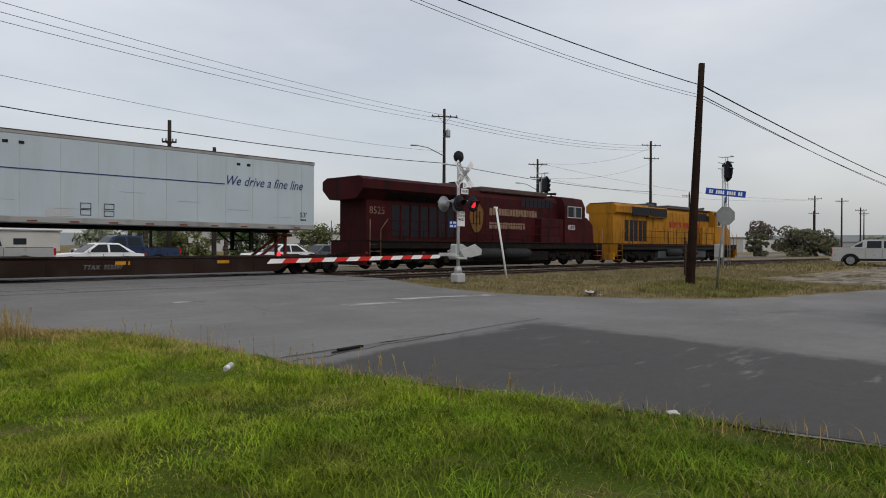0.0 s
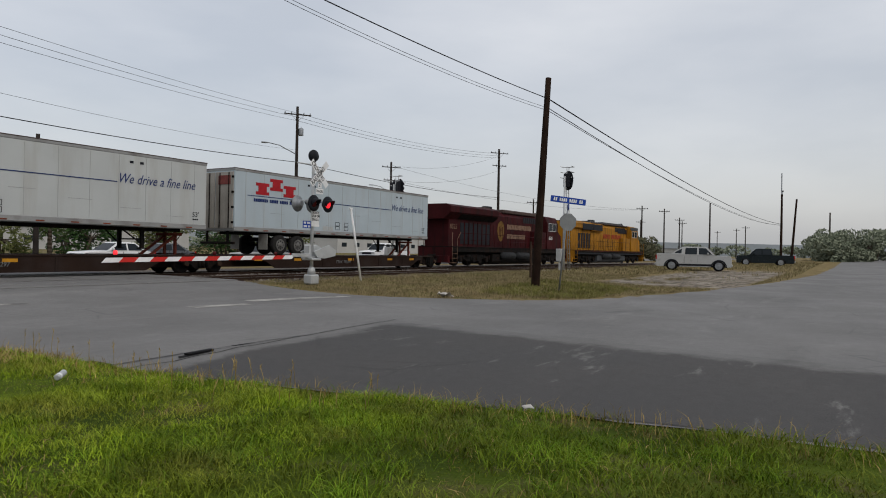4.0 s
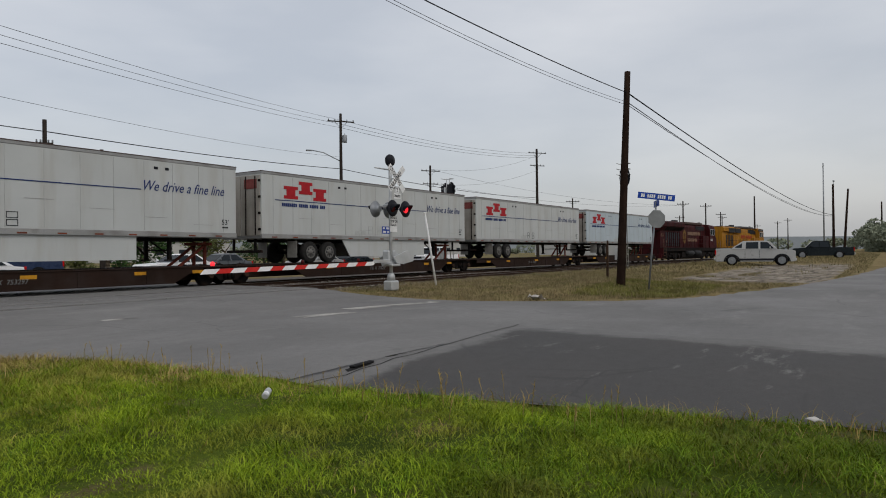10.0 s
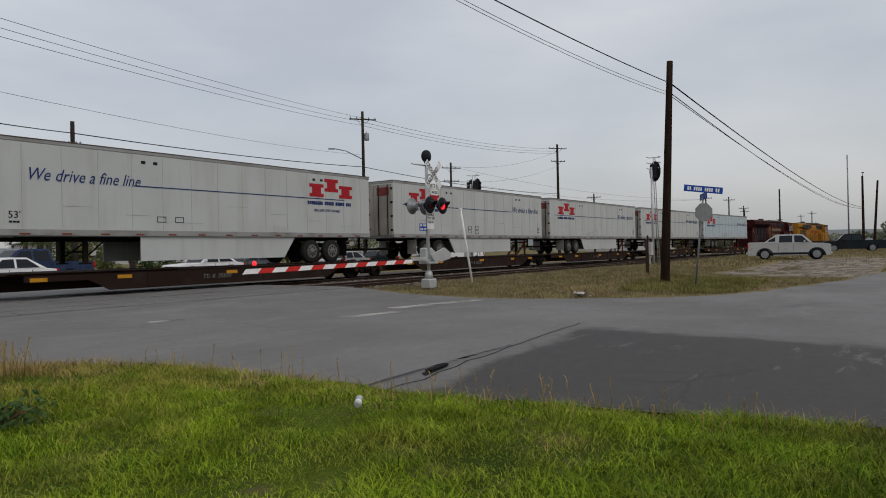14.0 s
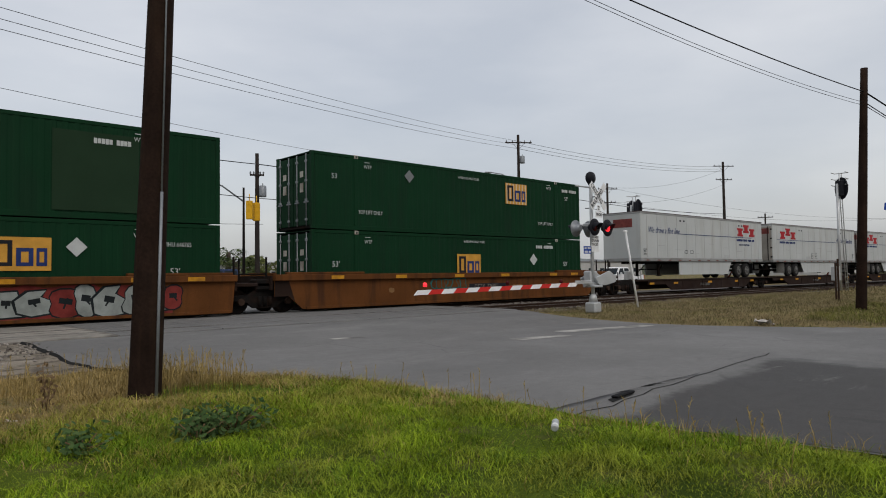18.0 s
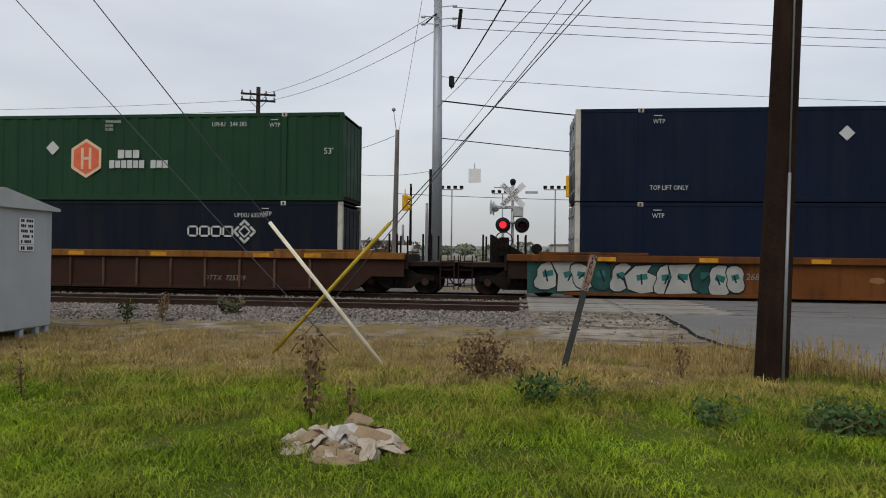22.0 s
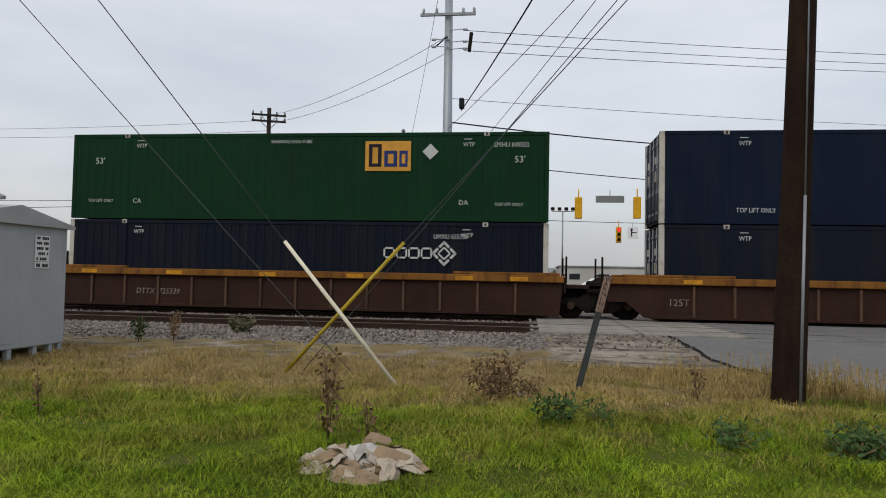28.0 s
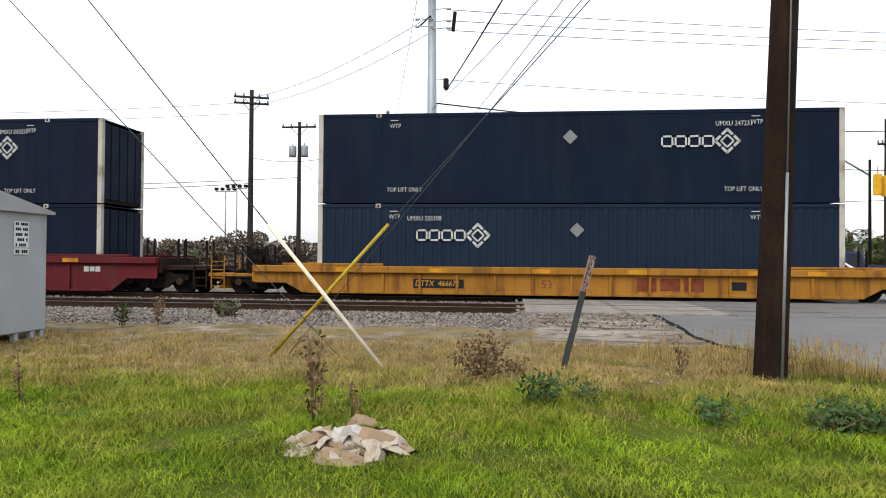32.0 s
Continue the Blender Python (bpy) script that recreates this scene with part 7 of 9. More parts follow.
part("photocell_lamp", Form().cyl((0.05, 0, 8.2), (-0.1, -0.1, 9.3), 0.02, 0.02, 5).lathe((-0.1, -0.1, 9.3), (0, 0, 1), [(0.05, 0), (0.1, 0.05), (0.11, 0.12), (0.05, 0.2)], 10), M_GALV, J, "small round lamp")
utility_pole(-1.95, 14.5, 0.1, 6.3, 0.12, "short dark steel post by the crossing", material=M_STEEL)
utility_pole(-2.1, 14.2, 0.1, 4.4, 0.1, "short grey post by the crossing", material=M_GALV)
utility_pole(-3.2, 15.5, 0.1, 5.6, 0.09, "thin dark post with a coil of cable", material=M_STEEL)

TN, TR, TL = (6.41, -13.8), (27.45, -15.95), (-7.6, -12.9)
wire("overhead_cable", (TN[0], TN[1], 8.06), (TR[0], TR[1], 7.14), 0.27, 0.016, M_WIRE, "thick black overhead cable between wooden poles")
wire("overhead_wire", (TN[0], TN[1], 8.03), (TR[0], TR[1], 6.8), 0.46, 0.007, M_WIRE, "thin dark overhead wire between wooden poles")
wire("overhead_wire", (TN[0], TN[1], 7.95), (TR[0], TR[1], 6.7), 0.46, 0.007, M_WIRE, "thin dark overhead wire between wooden poles")
wire("overhead_cable", (TR[0], TR[1], 7.14), (118.0, -16.6, 6.4), 0.85, 0.025, M_WIRE, "thick black overhead cable sagging away")
wire("overhead_wire", (TR[0], TR[1], 6.8), (118.0, -16.6, 6.3), 1.15, 0.016, M_WIRE, "dark overhead wire sagging away")
wire("overhead_wire", (TR[0], TR[1], 6.7), (118.0, -16.6, 6.2), 0.95, 0.012, M_WIRE, "dark overhead wire sagging away")
# guys with plastic guards
for a, b, t, material, lab in (((-0.85, -12.35, 0.0), (6.4, -13.8, 7.7), 0.262, M_GUARDY, "yellow plastic guy guard over a steel guy wire"), ((1.1, -13.4, 0.0), (-8.3, -14.4, 11.6), 0.17, M_GUARDW, "cream plastic guy guard over a steel guy wire")):
    c = thing("guy_wire", lab, "guy wire")
    a, b = Vector(a), Vector(b)
    part("wire", Form().tube([a, b], 0.008, 5), M_WIREGREY, c, "thin steel wire")
    part("guard", Form().cyl(a - (b - a) * 0.01, a + (b - a) * t, 0.03, 0.027, 10), material, c)
wire("guy_wire", (-0.6, -12.3, 0.0), (6.42, -13.8, 8.1), 0.0, 0.007, M_WIREGREY, "thin steel guy wire beside the near pole")
wire("guy_wire", (0.3, -12.6, 0.0), (-8.3, -14.06, 9.4), 0.0, 0.007, M_WIREGREY, "thin steel guy wire anchored in the ballast")
# cables from the steel pole towards the near pole
wire("overhead_cable", (0.2, 4.2, 8.2), (9.2, -33.5, 9.0), 0.6, 0.022, M_WIRE, "thick black cable from the steel pole")
wire("overhead_wire", (-0.4, 4.8, 7.6), (6.45, -13.8, 8.6), 0.2, 0.01, M_WIRE, "dark wire from the steel pole")
wire("overhead_wire", (-2.0, 14.0, 6.0), (6.45, -13.8, 8.8), 0.2, 0.01, M_WIRE, "dark wire crossing over the tracks")
wire("overhead_wire", (-3.7, 14.0, 8.2), (1.0, -6.0, 11.2), 0.2, 0.008, M_WIRE, "dark wire crossing over the tracks")
for dz in (0.0, -0.45, -0.85):
    wire("overhead_wire", (0.2, 5.0, 11.75 + dz), (60.0, 27.0, 16.3 + dz), 0.6, 0.014, M_WIREGREY, "grey power line along the far side")
    wire("overhead_wire", (60.0, 27.0, 16.3 + dz), (120.4, 32.1, 20.1 + dz), 0.9, 0.02, M_WIREGREY, "grey power line along the far side")
wire("overhead_wire", (-0.3, 5.0, 8.9), (60.0, 27.0, 12.2), 0.8, 0.011, M_WIREGREY, "thin grey line along the far side")
wire("overhead_cable", (-0.3, 5.0, 7.9), (26.5, 23.0, 9.82), 0.4, 0.03, M_WIRE, "black cable along the far side")
wire("overhead_cable", (26.5, 23.0, 9.82), (60.0, 27.0, 10.89), 0.25, 0.034, M_WIRE, "black cable along the far side")
wire("overhead_cable", (60.0, 27.0, 10.89), (120.4, 32.1, 11.68), 0.6, 0.034, M_WIRE, "black cable along the far side")
for dz in (0.0, -2.3):
    wire("overhead_wire", (94.0, 38.4, 15.0 + dz), (120.4, 32.1, 19.6 + dz * 1.2), 1.2, 0.016, M_WIREGREY, "grey line between distant poles")
    wire("overhead_wire", (94.0, 38.4, 15.0 + dz), (159.0, 15.0, 11.5), 1.5, 0.016, M_WIREGREY, "grey line between distant poles")
for (xa, ya), (xb, yb) in zip(((-60, 21), (-14.1, 20.0)), ((-14.1, 20.0), (-0.4, 5.0))):
    for dz in (0.0, -0.5):
        wire("overhead_wire", (xa, ya, 11.9 + dz), (xb, yb, 11.6 + dz * 1.4), 0.5, 0.012, M_WIREGREY, "thin grey line between far poles")
wire("overhead_wire", (-14.1, 20.0, 8.0), (-3.85, 14.0, 8.1), 0.7, 0.014, M_WIRE, "dark service wire to a grey pole")
wire("overhead_wire", (-12.8, 26.0, 8.4), (-1.95, 14.5, 6.2), 0.6, 0.012, M_WIRE, "dark service wire to a short post")
wire("overhead_cable", (-60, 24, 7.0), (-12.8, 26.0, 7.4), 0.5, 0.02, M_WIRE, "dark cable between far poles")
wire("overhead_cable", (-60, 22, 5.9), (-14.1, 20.0, 6.3), 0.4, 0.02, M_WIRE, "dark cable between far poles")

c = thing("control_cabinet", "white control cabinet on legs beyond the tracks", "cabinet", pose(-2.5, 9.5, 0.1))
part("body", Form().box(0, 0, 1.35, 0.75, 0.6, 1.1, 0.04), M_SIGNWHITE, c)
part("leg", Form().box(-0.3, 0, 0.4, 0.08, 0.5, 0.9), M_GALV, c)
part("leg", Form().box(0.3, 0, 0.4, 0.08, 0.5, 0.9), M_GALV, c)
part("meter_box", Form().box(0.5, -0.1, 1.5, 0.25, 0.3, 0.5, 0.04), M_GALV, c, "grey meter box")
part("vent_pipe", Form().cyl((-0.1, 0, 1.88), (-0.1, 0, 2.9), 0.06, 0.06, 8), M_GALV, c, "grey vent pipe")
# hanging traffic signals over the far road
wire("span_wire", (-0.3, 5.2, 6.4), (24.0, 13.5, 6.1), 0.35, 0.02, M_WIRE, "black span wire over the far road")
wire("span_wire", (-3.7, 14.0, 4.9), (28.0, 25.0, 5.6), 0.3, 0.016, M_WIRE, "black span wire over the far road")


def traffic_light(x, y, z, lit, turn, label, s=1.0):
    c = thing("traffic_light", label, "traffic light", pose(x, y, z, 0, 0, turn), "hanging traffic lights")
    part("housing", Form().box(0, 0, 0, 0.36 * s, 0.24, 1.08 * s, 0.03).cyl((0, 0, 0.5 * s), (0, 0, 0.95 * s), 0.03, 0.03, 6), M_TYELLOW, c, "yellow housing")
    for k in range(3):
        zz = (0.34 - 0.34 * k) * s
        v = part("visor", Form().lathe((0, -0.12, zz), (0, -1, 0), [(0.15 * s, 0), (0.155 * s, 0.2), (0.14 * s, 0.2), (0.13 * s, 0.01)], 12), M_TYELLOW, c)
        part("lens", Form().cyl((0, -0.125, zz), (0, -0.14, zz), 0.13 * s, 0.12 * s, 12), (M_REDLAMP if lit and k == 0 else M_DARKLAMP if k == 0 else M_BLACKLET), v, "lit red lens" if lit and k == 0 else "")
    return c


traffic_light(-2.94, 12.0, 4.25, False, 120, "yellow traffic light beside a grey pole", 0.75)
traffic_light(5.45, 12.0, 5.1, False, 180, "back of a yellow hanging traffic light")
traffic_light(8.33, 12.0, 5.13, False, 180, "back of a yellow hanging traffic light")
traffic_light(9.15, 25.0, 4.6, True, 0, "yellow hanging traffic light showing red")
traffic_light(11.8, 25.0, 4.6, True, 0, "yellow hanging traffic light showing red")
traffic_light(12.15, 25.0, 4.45, False, 0, "yellow hanging traffic light with dark lenses", 0.8)
traffic_light(21.4, 14.0, 5.45, False, 140, "yellow hanging traffic light beside a pole")
traffic_light(22.0, 14.3, 5.4, False, 180, "yellow hanging traffic light beside a pole")
for x, y, z, w, h, plate, lab in ((7.0, 12.0, 5.55, 1.4, 0.35, M_SIGNBACK, "grey back of a hanging street sign"), (0.65, 12.0, 5.65, 0.62, 0.72, M_SIGNWHITE, "pale square sign hanging on the span wire"), (10.1, 25.0, 4.75, 0.7, 0.8, M_SIGNWHITE, "white hanging lane sign"), (12.75, 25.0, 4.85, 0.75, 0.85, M_SIGNWHITE, "white hanging turn sign")):
    c = thing("hanging_sign", lab, "sign", pose(x, y, z))
    part("plate", Form().box(0, 0, 0, w, 0.02, h, 0.004), plate, c)
    part("hanger", Form().cyl((0, 0, h / 2), (0, 0, h / 2 + 0.3), 0.02, 0.02, 5), M_GALV, c)
    if y > 20:
        g = Form()
        if x < 11:
            g.box(-0.08, -0.013, 0, 0.08, 0.006, 0.5).prism([(-0.2, 0.18), (0.04, 0.18), (-0.08, 0.34)], "y", -0.017, -0.011).box(0.12, -0.013, 0.02, 0.3, 0.006, 0.07)
        else:
            g.box(-0.12, -0.013, -0.05, 0.09, 0.006, 0.35).box(0.03, -0.013, 0.16, 0.3, 0.006, 0.08).prism([(0.12, 0.06), (0.12, 0.28), (0.28, 0.17)], "y", -0.017, -0.011)
        part("arrow", g, M_BLACKLET, c, "black arrow")
        if x > 11:
            lettering("ONLY", 0.16, M_BLACKLET, c, -0.22, -0.016, -0.3)
c = thing("hanging_sign", "blue hanging street name sign with pale writing", "sign", pose(15.2, 25.0, 5.3))
letters_plate(c, 0, 0, 0, 1.9, 0.4, 1, plate=M_SIGNBLUE, name="plate", nm=9, bar=M_SIGNWHITE)
part("hanger", Form().cyl((0, 0, 0.2), (0, 0, 0.4), 0.02, 0.02, 5), M_GALV, c)
utility_pole(23.0, 18.0, 0.1, 7.3, 0.1, "dark steel street lamp by the far road", material=M_STEEL, lamp=(0.9, 2.4))
utility_pole(25.5, 14.5, 0.1, 7.7, 0.16, "wooden span pole by the far road", material=M_POLEFAR)
for x, y, h in ((7.7, 70, 10.6), (21.0, 70, 10.6), (-36.0, 70, 11.2), (-6.5, 72, 10.8), (-38.5, 72, 11.0), (0.5, 75, 10.5)):
    c = thing("floodlight_mast", "distant floodlight mast with four lamps", "floodlight mast", pose(x, y, 0))
    part("mast", Form().cyl((0, 0, 0), (0, 0, h), 0.13, 0.08, 8), M_GALV, c)
    part("lamp_bar", Form().box(0, 0, h, 3.0, 0.12, 0.12), M_GALV, c)
    for k in range(4):
        part("lamp", Form().box(-1.35 + 0.9 * k, -0.1, h + 0.32, 0.5, 0.4, 0.42, 0.05), M_STEEL, c)

# ---- road vehicles ----
def softened(me, width=0.03, seg=2):
    bm = bmesh.new()
    bm.from_mesh(me)
    es = [e for e in bm.edges if len(e.link_faces) == 2 and e.calc_face_angle(0) > 0.6]
    bmesh.ops.bevel(bm, geom=es, offset=width, segments=seg, affect="EDGES", clamp_overlap=True)
    for f in bm.faces:
        f.smooth = False
    bm.to_mesh(me)
    bm.free()
    return me


def tapered(poly, wide, top_in, zlo, zhi):
    """A side outline (x, z) pushed to both sides, leaning in towards the top."""
    n = len(poly)

    def half(z):
        return wide - top_in * max(0.0, min(1.0, (z - zlo) / (zhi - zlo)))

    f = Form()
    vs = [(x, -half(z), z) for x, z in poly] + [(x, half(z), z) for x, z in poly]
    f.add(vs, [tuple(range(n))[::-1], tuple(range(n, 2 * n))] + [(i, (i + 1) % n, n + (i + 1) % n, n + i) for i in range(n)])
    return f


def arch(cx, r, z0, n=7):
    return [(cx + r * math.cos(math.pi - math.pi * i / n), z0 + r * math.sin(math.pi * i / n)) for i in range(n + 1)]


def road_wheel(parent, x, y, s, r, rim, wide=1.0):
    f = Form().lathe((0, -s * 0.24 * (wide - 1), 0), (0, s, 0), [(r * 0.6, 0), (r * 0.93, 0), (r, 0.04), (r, 0.24 * wide - 0.04), (r * 0.93, 0.24 * wide), (r * 0.66, 0.24 * wide)], 22)
    t = part("tyre", f, M_BLACK, parent, "black tyre")
    t.location = (x, y, r)
    f = Form().lathe((0, s * 0.215, 0), (0, s, 0), [(r * 0.66, 0.05), (r * 0.62, 0.07), (r * 0.55, 0.02), (r * 0.22, 0.04), (r * 0.18, 0.07), (0.01, 0.07)], 18)
    for k in range(6):
        a = 2 * math.pi * k / 6
        f.box(0, 0, 0, r * 0.5, 0.03, r * 0.16, 0, Matrix.Translation((math.cos(a) * r * 0.38, s * 0.255, math.sin(a) * r * 0.38)) @ pose(0, 0, 0, 0, -math.degrees(a), 0))
    part("rim", f, rim, t, "spoked wheel rim")


def vehicle(m, paint, label, style, r=0.42, lift=0.0, group=""):
    """A pickup, sport wagon or saloon, nose along +x, standing on z = 0."""
    c = thing("pickup_truck" if style != "car" else "car", label, "pickup truck" if style != "car" else "car", m, group)
    rim = M_GALV if lift == 0 else M_BLACKLET
    if style == "car":
        L, w, wb, belt, roof = 4.7, 0.88, 2.75, 0.92, 1.45
    else:
        L, w, wb, belt, roof = (5.65, 0.99, 3.5, 1.27, 1.93) if style == "wagon" else (5.75, 0.98, 3.45, 1.2, 1.9)
    hx = L / 2
    fx, rx = hx - 0.95, hx - 0.95 - wb
    bk = -hx if lift == 0 else rx - 0.98
    zf = 0.32 + lift * 0.9
    zh = belt - 0.06 + lift
    be = belt + lift
    ro = roof + lift
    ar = r + 0.09
    poly = [(bk, zf + 0.2), (bk + 0.05, zf)] + arch(rx, ar, zf) + arch(fx, ar, zf) + [(hx - 0.05, zf), (hx, zf + 0.2), (hx - 0.02, zh - 0.1), (hx - 0.14, zh - 0.02), (hx - 1.45, be)]
    if style == "car":
        poly += [(bk + 0.7, be), (bk + 0.08, be - 0.06)]
    elif style == "pickup":
        poly += [(hx - 3.6, be), (hx - 3.61, be - 0.02), (bk + 0.02, be - 0.02)]
    else:
        poly += [(hx - 3.85, be), (bk + 1.0, be + 0.1), (bk + 0.04, be + 0.08)]
    part("body", softened(tapered(poly, w, 0.06, zf, be).mesh("body", paint), 0.025, 1), paint, c)
    part("underbody", Form().box(0, 0, zf + 0.12, L - 0.5, w * 1.5, 0.25, 0.03), M_BLACK, c)
    if style == "car":
        cab = [(hx - 1.5, be - 0.02), (hx - 2.25, ro - 0.04), (hx - 2.6, ro), (bk + 1.35, ro - 0.02), (bk + 0.5, be - 0.02)]
        wins = [[(hx - 1.75, be + 0.03), (hx - 2.3, ro - 0.1), (hx - 2.75, ro - 0.09), (hx - 2.75, be + 0.03)], [(hx - 2.85, be + 0.03), (hx - 2.85, ro - 0.09), (bk + 1.35, ro - 0.1), (bk + 0.85, be + 0.03)]]
    elif style == "pickup":
        cab = [(hx - 1.25, be - 0.02), (hx - 1.9, ro - 0.06), (hx - 2.15, ro), (hx - 3.45, ro - 0.02), (hx - 3.62, be - 0.02)]
        wins = [[(hx - 1.5, be + 0.05), (hx - 2.0, ro - 0.13), (hx - 2.5, ro - 0.11), (hx - 2.5, be + 0.05)], [(hx - 2.62, be + 0.05), (hx - 2.62, ro - 0.11), (hx - 3.35, ro - 0.12), (hx - 3.45, be + 0.05)]]
    else:
        cab = [(hx - 1.2, be - 0.02), (hx - 1.8, ro - 0.06), (hx - 2.05, ro), (hx - 3.6, ro - 0.01), (hx - 3.72, ro - 0.06), (hx - 4.45, be + 0.1), (hx - 4.5, be - 0.02)]
        wins = [[(hx - 1.45, be + 0.05), (hx - 1.92, ro - 0.12), (hx - 2.42, ro - 0.1), (hx - 2.42, be + 0.05)], [(hx - 2.56, be + 0.05), (hx - 2.56, ro - 0.1), (hx - 3.42, ro - 0.11), (hx - 3.46, be + 0.05)], [(hx - 3.72, be + 0.12), (hx - 3.7, ro - 0.18), (hx - 4.2, be + 0.2), (hx - 4.2, be + 0.12)]]
    k = part("cabin", softened(tapered(cab, w - 0.04, 0.2, be, ro).mesh("cabin", paint), 0.03, 1), paint, c)

    def lean(z):
        return w - 0.04 - 0.2 * max(0.0, min(1.0, (z - be) / (ro - be)))

    for wn_ in wins:
        for s in (-1, 1):
            f = Form()
            f.add([(x, s * (lean(z) + 0.006), z) for x, z in wn_], [tuple(range(len(wn_)))])
            part("side_window", f, M_GLASS, k, "dark side window")
    xa, za, xb, zb = (hx - 1.56, be + 0.04, hx - 2.2, ro - 0.08) if style == "car" else (hx - 1.31, be + 0.04, hx - 1.86, ro - 0.1) if style == "pickup" else (hx - 1.26, be + 0.04, hx - 1.76, ro - 0.1)
    f = Form()
    f.add([(xa + 0.02, -lean(za) + 0.08, za), (xa + 0.02, lean(za) - 0.08, za), (xb + 0.03, lean(zb) - 0.06, zb), (xb + 0.03, -lean(zb) + 0.06, zb)], [(0, 1, 2, 3)])
    part("windscreen", f, M_GLASS, k, "dark windscreen")
    if lift > 0:
        for s in (-1, 1):
            for x in (fx, rx):
                f = Form()
                for i in range(9):
                    a0, a1 = math.pi * i / 9, math.pi * (i + 1) / 9
                    f.prism([(x + (ar - 0.02) * math.cos(a0), zf + (ar - 0.02) * math.sin(a0)), (x + (ar + 0.1) * math.cos(a0), zf + (ar + 0.1) * math.sin(a0)), (x + (ar + 0.1) * math.cos(a1), zf + (ar + 0.1) * math.sin(a1)), (x + (ar - 0.02) * math.cos(a1), zf + (ar - 0.02) * math.sin(a1))], "y", s * w - 0.1, s * w + 0.05)
                part("arch_flare", f, M_BLACK, c, "flat black wheel arch flare")
                part("arch_liner", Form().cyl((x, s * (w - 0.5), zf + 0.02), (x, s * (w - 0.03), zf + 0.02), ar - 0.03, ar - 0.03, 18), M_BLACK, c, "black wheel arch liner")
            part("side_step", Form().cyl((rx + 0.75, s * (w - 0.02), zf - 0.16), (fx - 0.75, s * (w - 0.02), zf - 0.16), 0.045, 0.045, 8), M_GALV, c, "bright side step bar")
            part("bumper_corner", Form().prism([(bk - 0.14, zf + 0.24), (bk + 0.16, zf + 0.16), (bk + 0.2, zf - 0.02), (bk - 0.02, zf + 0.02)], "y", s * (w - 0.3) - 0.12, s * (w - 0.3) + 0.12), M_RAIL, c, "dented rusty bumper corner")
    if style == "wagon":
        part("bed_cover", Form().box(bk + 0.62, 0, be + 0.115, 1.1, w * 2 - 0.2, 0.04, 0.01), M_BLACK, c, "black load bed cover")
        for s in (-1, 1):
            part("cladding", Form().box(0.1, s * (w - 0.005), zf + 0.16, wb - 1.0, 0.03, 0.16, 0.01), M_BLACKLET, c, "dark lower side trim")
            for x in (fx, rx):
                f = Form()
                for i in range(9):
                    a0, a1 = math.pi * i / 9, math.pi * (i + 1) / 9
                    f.prism([(x + ar * math.cos(a0), zf + ar * math.sin(a0)), (x + (ar + 0.09) * math.cos(a0), zf + (ar + 0.09) * math.sin(a0)), (x + (ar + 0.09) * math.cos(a1), zf + (ar + 0.09) * math.sin(a1)), (x + ar * math.cos(a1), zf + ar * math.sin(a1))], "y", s * w - 0.02, s * w + 0.02)
                part("arch_trim", f, M_BLACKLET, c, "dark wheel arch trim")
    if style == "pickup":
        # the body is solid here; a black sheet stands in for the bed's shaded hollow
        part("bed_cavity", Form().box((bk + hx - 3.62) / 2, 0, be - 0.012, hx - bk - 3.75, w * 2 - 0.3, 0.03), M_BLACK, c, "flat black sheet painting the shade of the load bed")
    for x in (fx, rx):
        for s in (-1, 1):
            road_wheel(c, x, s * (w - 0.22 + lift * 0.12), s, r, rim, 1.0 if lift == 0 else 1.5)
    for s in (-1, 1):
        part("headlight", Form().box(hx - 0.06, s * (w - 0.3), zh - 0.2, 0.12, 0.4, 0.2, 0.03), M_SILVER, c, "clear headlight")
        part("tail_light", Form().box(bk + 0.02, s * (w - 0.1), be - 0.22, 0.1, 0.16, 0.36, 0.02), M_TAIL if lift == 0 else M_DARKLAMP, c, "red tail light" if lift == 0 else "dark smoked tail light")
        part("mirror", Form().box(hx - 1.75, s * (w + 0.1), be + 0.12, 0.12, 0.2, 0.16, 0.03), paint, c)
    part("front_bumper", Form().box(hx - 0.02, 0, zf + 0.16, 0.16, w * 1.9, 0.22, 0.05), M_SILVER if style != "car" else paint, c)
    part("grille", Form().box(hx - 0.01, 0, zh - 0.22, 0.04, w * 1.1, 0.2, 0.02), M_BLACKLET, c)
    part("rear_bumper", Form().box(bk - 0.02, 0, zf + 0.2, 0.18, w * 1.85, 0.2, 0.04), M_SILVER if lift == 0 else M_BLACKLET, c)
    f = Form()
    for x in (hx - 2.49, hx - 3.5):
        for s in (-1, 1):
            f.box(x, s * (w - 0.015), (zf + be) / 2 + 0.12, 0.012, 0.02, be - zf - 0.36)
    part("door_gap", f, M_BLACKLET, c)
    return c


P_SILVER = mat("silver_car_paint", (0.33, 0.335, 0.33), 0.35, 0.15, 0.05, 1, spec=0.15)
P_DARK = mat("black_green_car_paint", (0.012, 0.016, 0.018), 0.25, 0.2, 0.1, 1)
P_WHITE = mat("white_car_paint", (0.70, 0.71, 0.72), 0.25, 0, 0.04, 1)
P_BLUE = mat("blue_car_paint", (0.03, 0.045, 0.09), 0.3, 0.2, 0.05, 1)
P_GREYCAR = mat("grey_car_paint", (0.12, 0.13, 0.14), 0.3, 0.4, 0.05, 1)
vehicle(pose(61.4, -14.75, ground_z(61.4, -14.75) - 0.04, 0, 0, -80), P_SILVER, "silver four-door pickup parked on pale dirt", "wagon")
